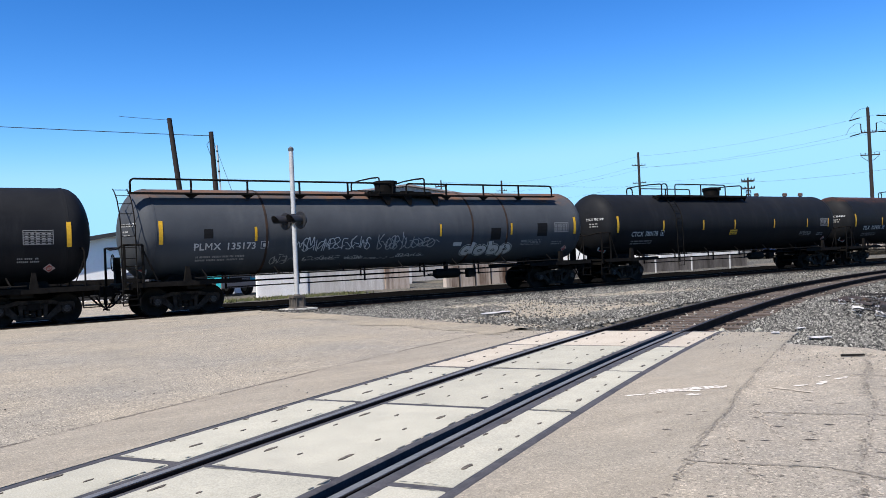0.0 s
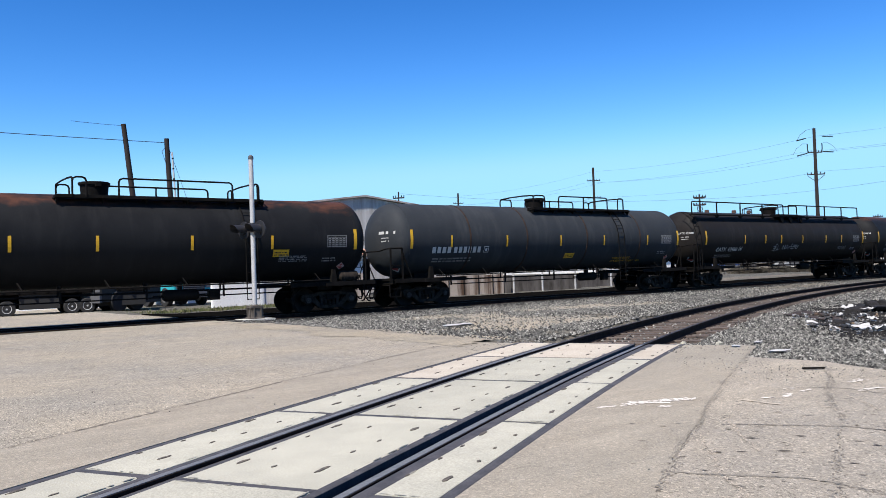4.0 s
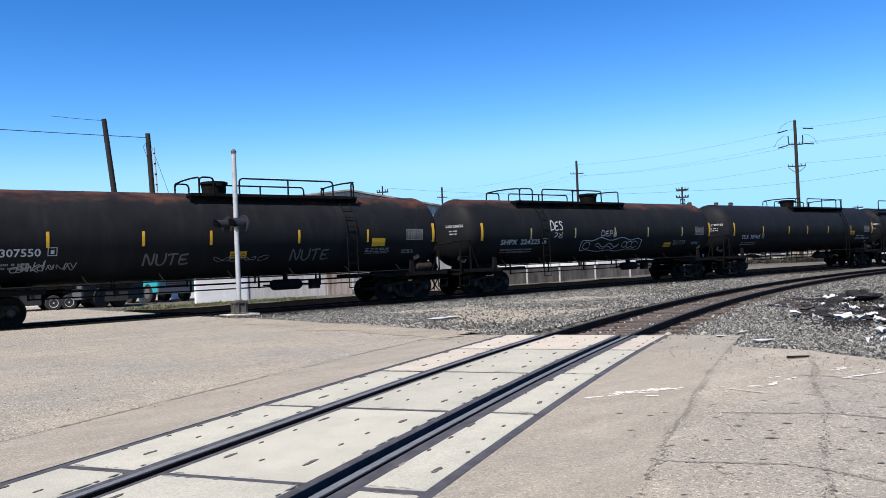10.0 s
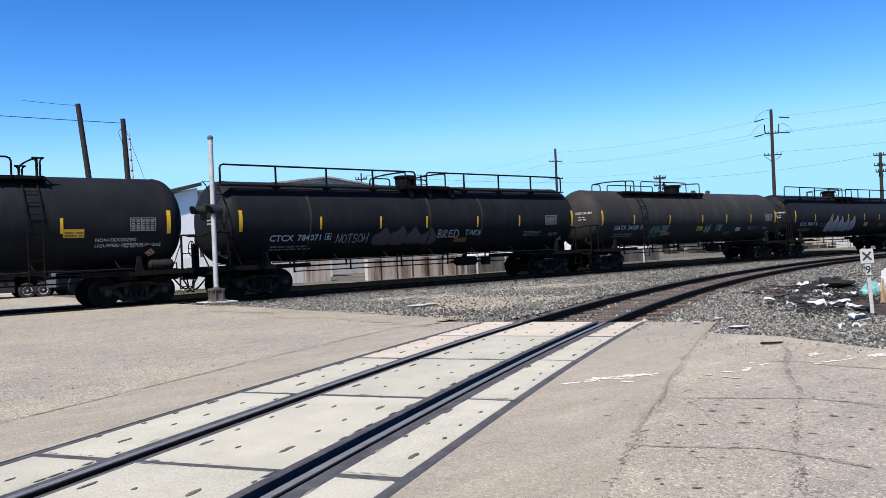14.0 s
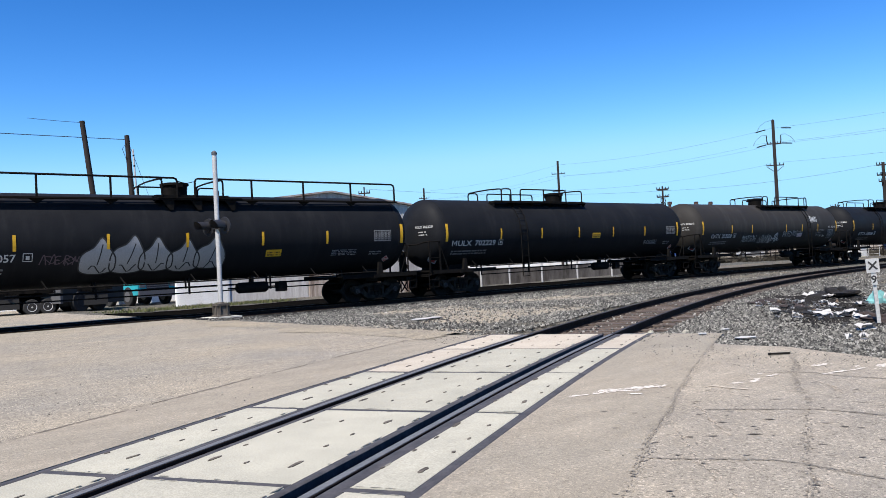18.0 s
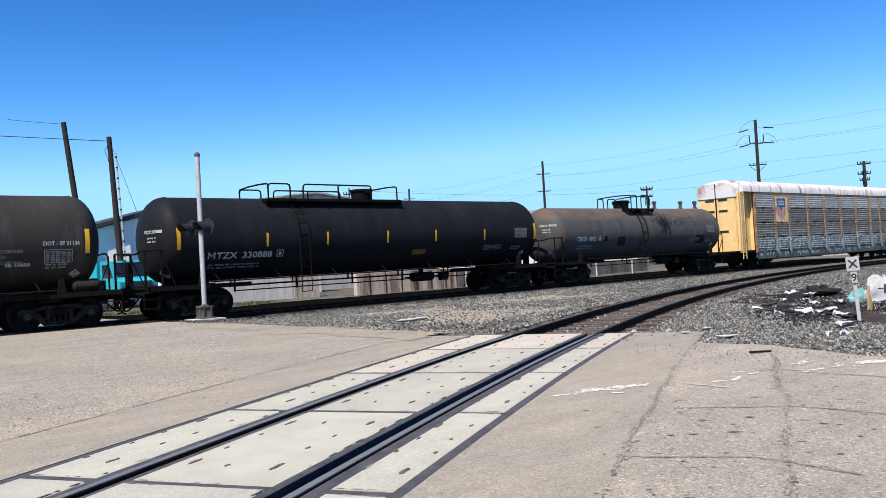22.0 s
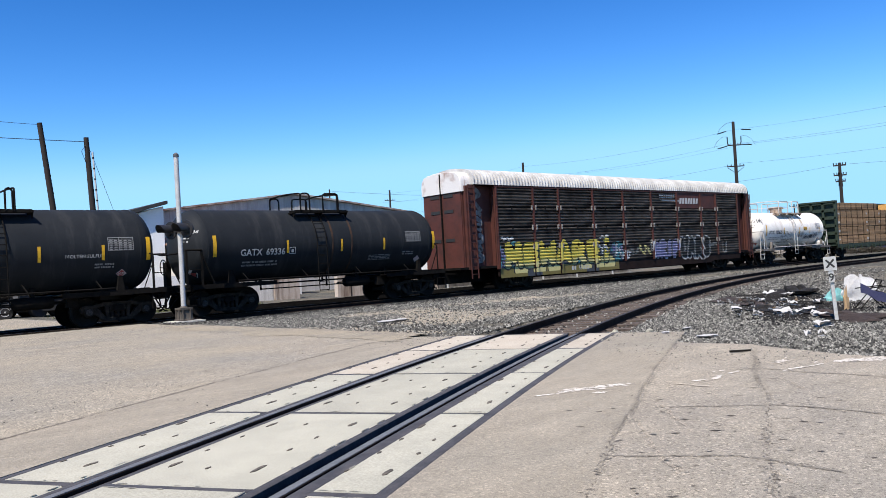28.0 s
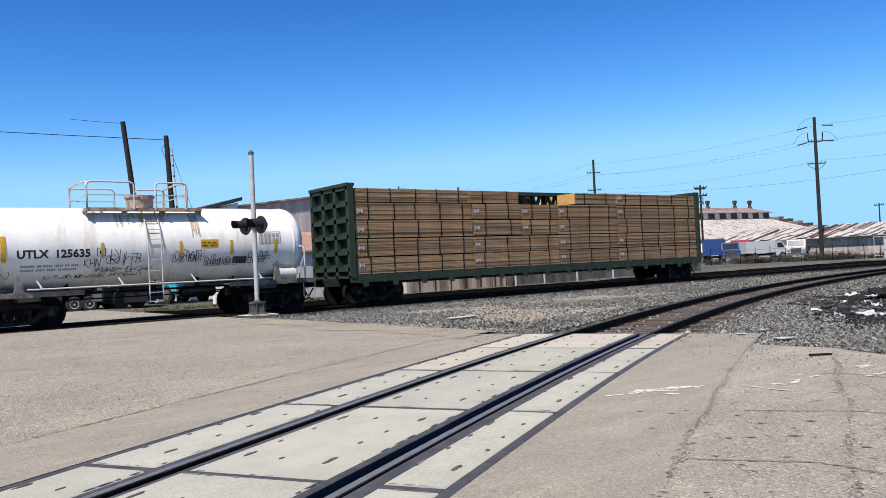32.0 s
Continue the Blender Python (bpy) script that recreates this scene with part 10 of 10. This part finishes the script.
# ---- loose ballast stones ----
def stones(name, n, place, size, seed, label, mat=None):
    rg = np.random.RandomState(seed)
    base = np.array([(1, 0, 0), (-1, 0, 0), (0, 1, 0), (0, -1, 0), (0, 0, 1), (0, 0, -1)], float)
    tri = np.array([(0, 2, 4), (2, 1, 4), (1, 3, 4), (3, 0, 4), (2, 0, 5), (1, 2, 5), (3, 1, 5), (0, 3, 5)])
    pts = place(rg, n)
    vs, fs = [], []
    for k, (x, y, z) in enumerate(pts):
        sz = size * rg.uniform(0.5, 1.25)
        b_ = base * (sz * rg.uniform(0.6, 1.2, (6, 1)))
        a_ = rg.uniform(0, 6.283)
        e_ = rg.uniform(-0.6, 0.6)
        c, s_ = math.cos(a_), math.sin(a_)
        rot = np.array([[c, -s_, 0], [s_, c, 0], [0, 0, 1]]) @ np.array([[1, 0, 0], [0, math.cos(e_), -math.sin(e_)], [0, math.sin(e_), math.cos(e_)]])
        vs.append(b_ @ rot.T + (x, y, z + sz * 0.25))
        fs.append(tri + 6 * k)
    me = bpy.data.meshes.new(name)
    me.from_pydata(np.concatenate(vs).tolist(), [], np.concatenate(fs).tolist())
    me.materials.append(None)
    tagged(part(name, me, mat or STONE_ISLE), label, "gravel", kind="stuff")


m, t, b = nodes_of("loose ballast")
geo = t.nodes.new("ShaderNodeNewGeometry")
t.links.new(ramp(t, geo.outputs["Random Per Island"], [(0.0, (0.018, 0.018, 0.0175)), (0.4, (0.070, 0.068, 0.063)), (0.8, (0.185, 0.178, 0.158)), (1.0, (0.34, 0.325, 0.29))]), b.inputs["Base Color"])
b.inputs["Roughness"].default_value = 0.95
b.inputs["Specular IOR Level"].default_value = 0.15
STONE_ISLE = m


def bed(rg, n):
    """Ballast between and beside the tracks, thinner on the sandy patches."""
    out = []
    while len(out) < n:
        x = ROAD_R + 0.2 + abs(rg.normal(0, 1)) * 13
        y = rg.uniform(-23.5, -0.9)
        if x > 45 or (y < -21 and x < 10.35):
            continue
        db = float(np.min(np.hypot(LX - x, LY - y)))
        z = hill(x, y)
        if db < 1.35:
            if rg.uniform() > 0.05:
                continue
            z = -0.17
        sandy = noise.noise((x * 0.22, y * 0.3, 9.0)) + (0.45 if x < 11.6 and y < -6.5 else 0.0) + (0.30 * math.exp(-((x - 13.5) / 5.5) ** 2 - ((y + 10.5) / 4.0) ** 2)) + 0.25 * math.exp(-((x - 20.0) / 7) ** 2 - ((y + 6.8) / 1.6) ** 2)
        if sandy > 0.22 and db > 1.6 and rg.uniform() < 0.8:
            continue
        out.append((x, y, z))
    return out


stones("ballast_stones", 110000, bed, 0.033, 5, "loose grey ballast stones around the rails")


def verge(rg, n):
    """Coarser stones thrown up along the road's edge."""
    out = []
    while len(out) < n:
        y = rg.uniform(-24.5, -17.0)
        x = right_edge(y) - 0.05 + abs(rg.normal(0, 1)) * 3.2
        if x < 19 and float(np.min(np.hypot(LX - x, LY - y))) > 1.4:
            out.append((x, y, hill(x, y)))
    return out


stones("verge_stones", 30000, verge, 0.026, 35, "coarse pale and dark stones along the road's edge")


def crumbs(rg, n):
    out = []
    while len(out) < n:
        x, y = rg.uniform(-6, ROAD_R), rg.uniform(-19, -3)
        if rg.uniform() < 0.6:
            x = ROAD_R - abs(rg.normal(0, 0.6))
            y = rg.uniform(-23, -3)
        if float(np.min(np.hypot(LX - x, LY - y))) < 1.6:
            continue
        out.append((x, y, 0.0))
    return out


stones("road_grit", 2600, crumbs, 0.010, 8, "loose grit scattered on the road")


def blackish(rg, n):
    return [(x, y, hill(x, y) + 0.015) for x, y in zip(ROAD_R + 0.1 + np.abs(rg.normal(0, 1, n)) * 16, -1.3 - np.abs(rg.normal(0, 1.0, n)))]


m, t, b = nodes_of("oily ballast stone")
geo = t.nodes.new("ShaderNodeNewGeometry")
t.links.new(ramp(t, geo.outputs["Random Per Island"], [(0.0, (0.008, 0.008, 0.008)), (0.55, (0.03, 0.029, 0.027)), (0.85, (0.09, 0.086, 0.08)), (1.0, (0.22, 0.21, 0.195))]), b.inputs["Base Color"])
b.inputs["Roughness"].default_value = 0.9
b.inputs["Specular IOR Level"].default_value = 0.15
stones("oily_stones", 26000, blackish, 0.035, 15, "blackish ballast stones beside the main track", m)


def ashes(rg, n):
    """Black crumbs strewn over the burnt patch."""
    out = []
    while len(out) < n:
        u_ = rg.uniform()
        x, y = 15.0 + 7.6 * u_ + rg.normal(0, 0.7), -20.7 + 4.9 * u_ + rg.normal(0, 0.5)
        if noise.noise((x * 0.9, y * 0.9, 21.0)) > -0.1 and float(np.min(np.hypot(LX - x, LY - y))) > 1.9:
            out.append((x, y, hill(x, y) + 0.01))
    return out


stones("ash_crumbs", 9000, ashes, 0.035, 25, "black burnt crumbs strewn on the gravel", ASH)


# ---- movement ----
def motions():
    turn = math.degrees(SPEED / FPS / 0.457)
    for car, q0 in TANKS:
        walk(car, [(t, pose(q0 - SPEED * t, 0, 0)) for t in (0, 8, 16, 24, 32)])
    for w, x in WHEELS:
        q0 = dict((c.name, q) for c, q in TANKS)[w.parent.name]
        # the wheels are keyed while their car rolls past the open view
        first = max(0.0, (q0 + x - 62.0) / SPEED)
        last = min(32.0, (q0 + x - 1.0) / SPEED)
        if last <= first:
            continue
        a_, b_ = int(first * FPS), int(last * FPS)
        rows = [(0.0, pose(x, 0, 0.457))] if a_ > 0 else []
        rows += [(k / FPS, pose(x, 0, 0.457, 0, -turn * (k - a_), 0)) for k in range(a_, b_ + 1)]
        if b_ < 32 * FPS:
            rows.append((32.0, pose(x, 0, 0.457, 0, -turn * (b_ - a_), 0)))
        walk(w, rows)


motions()
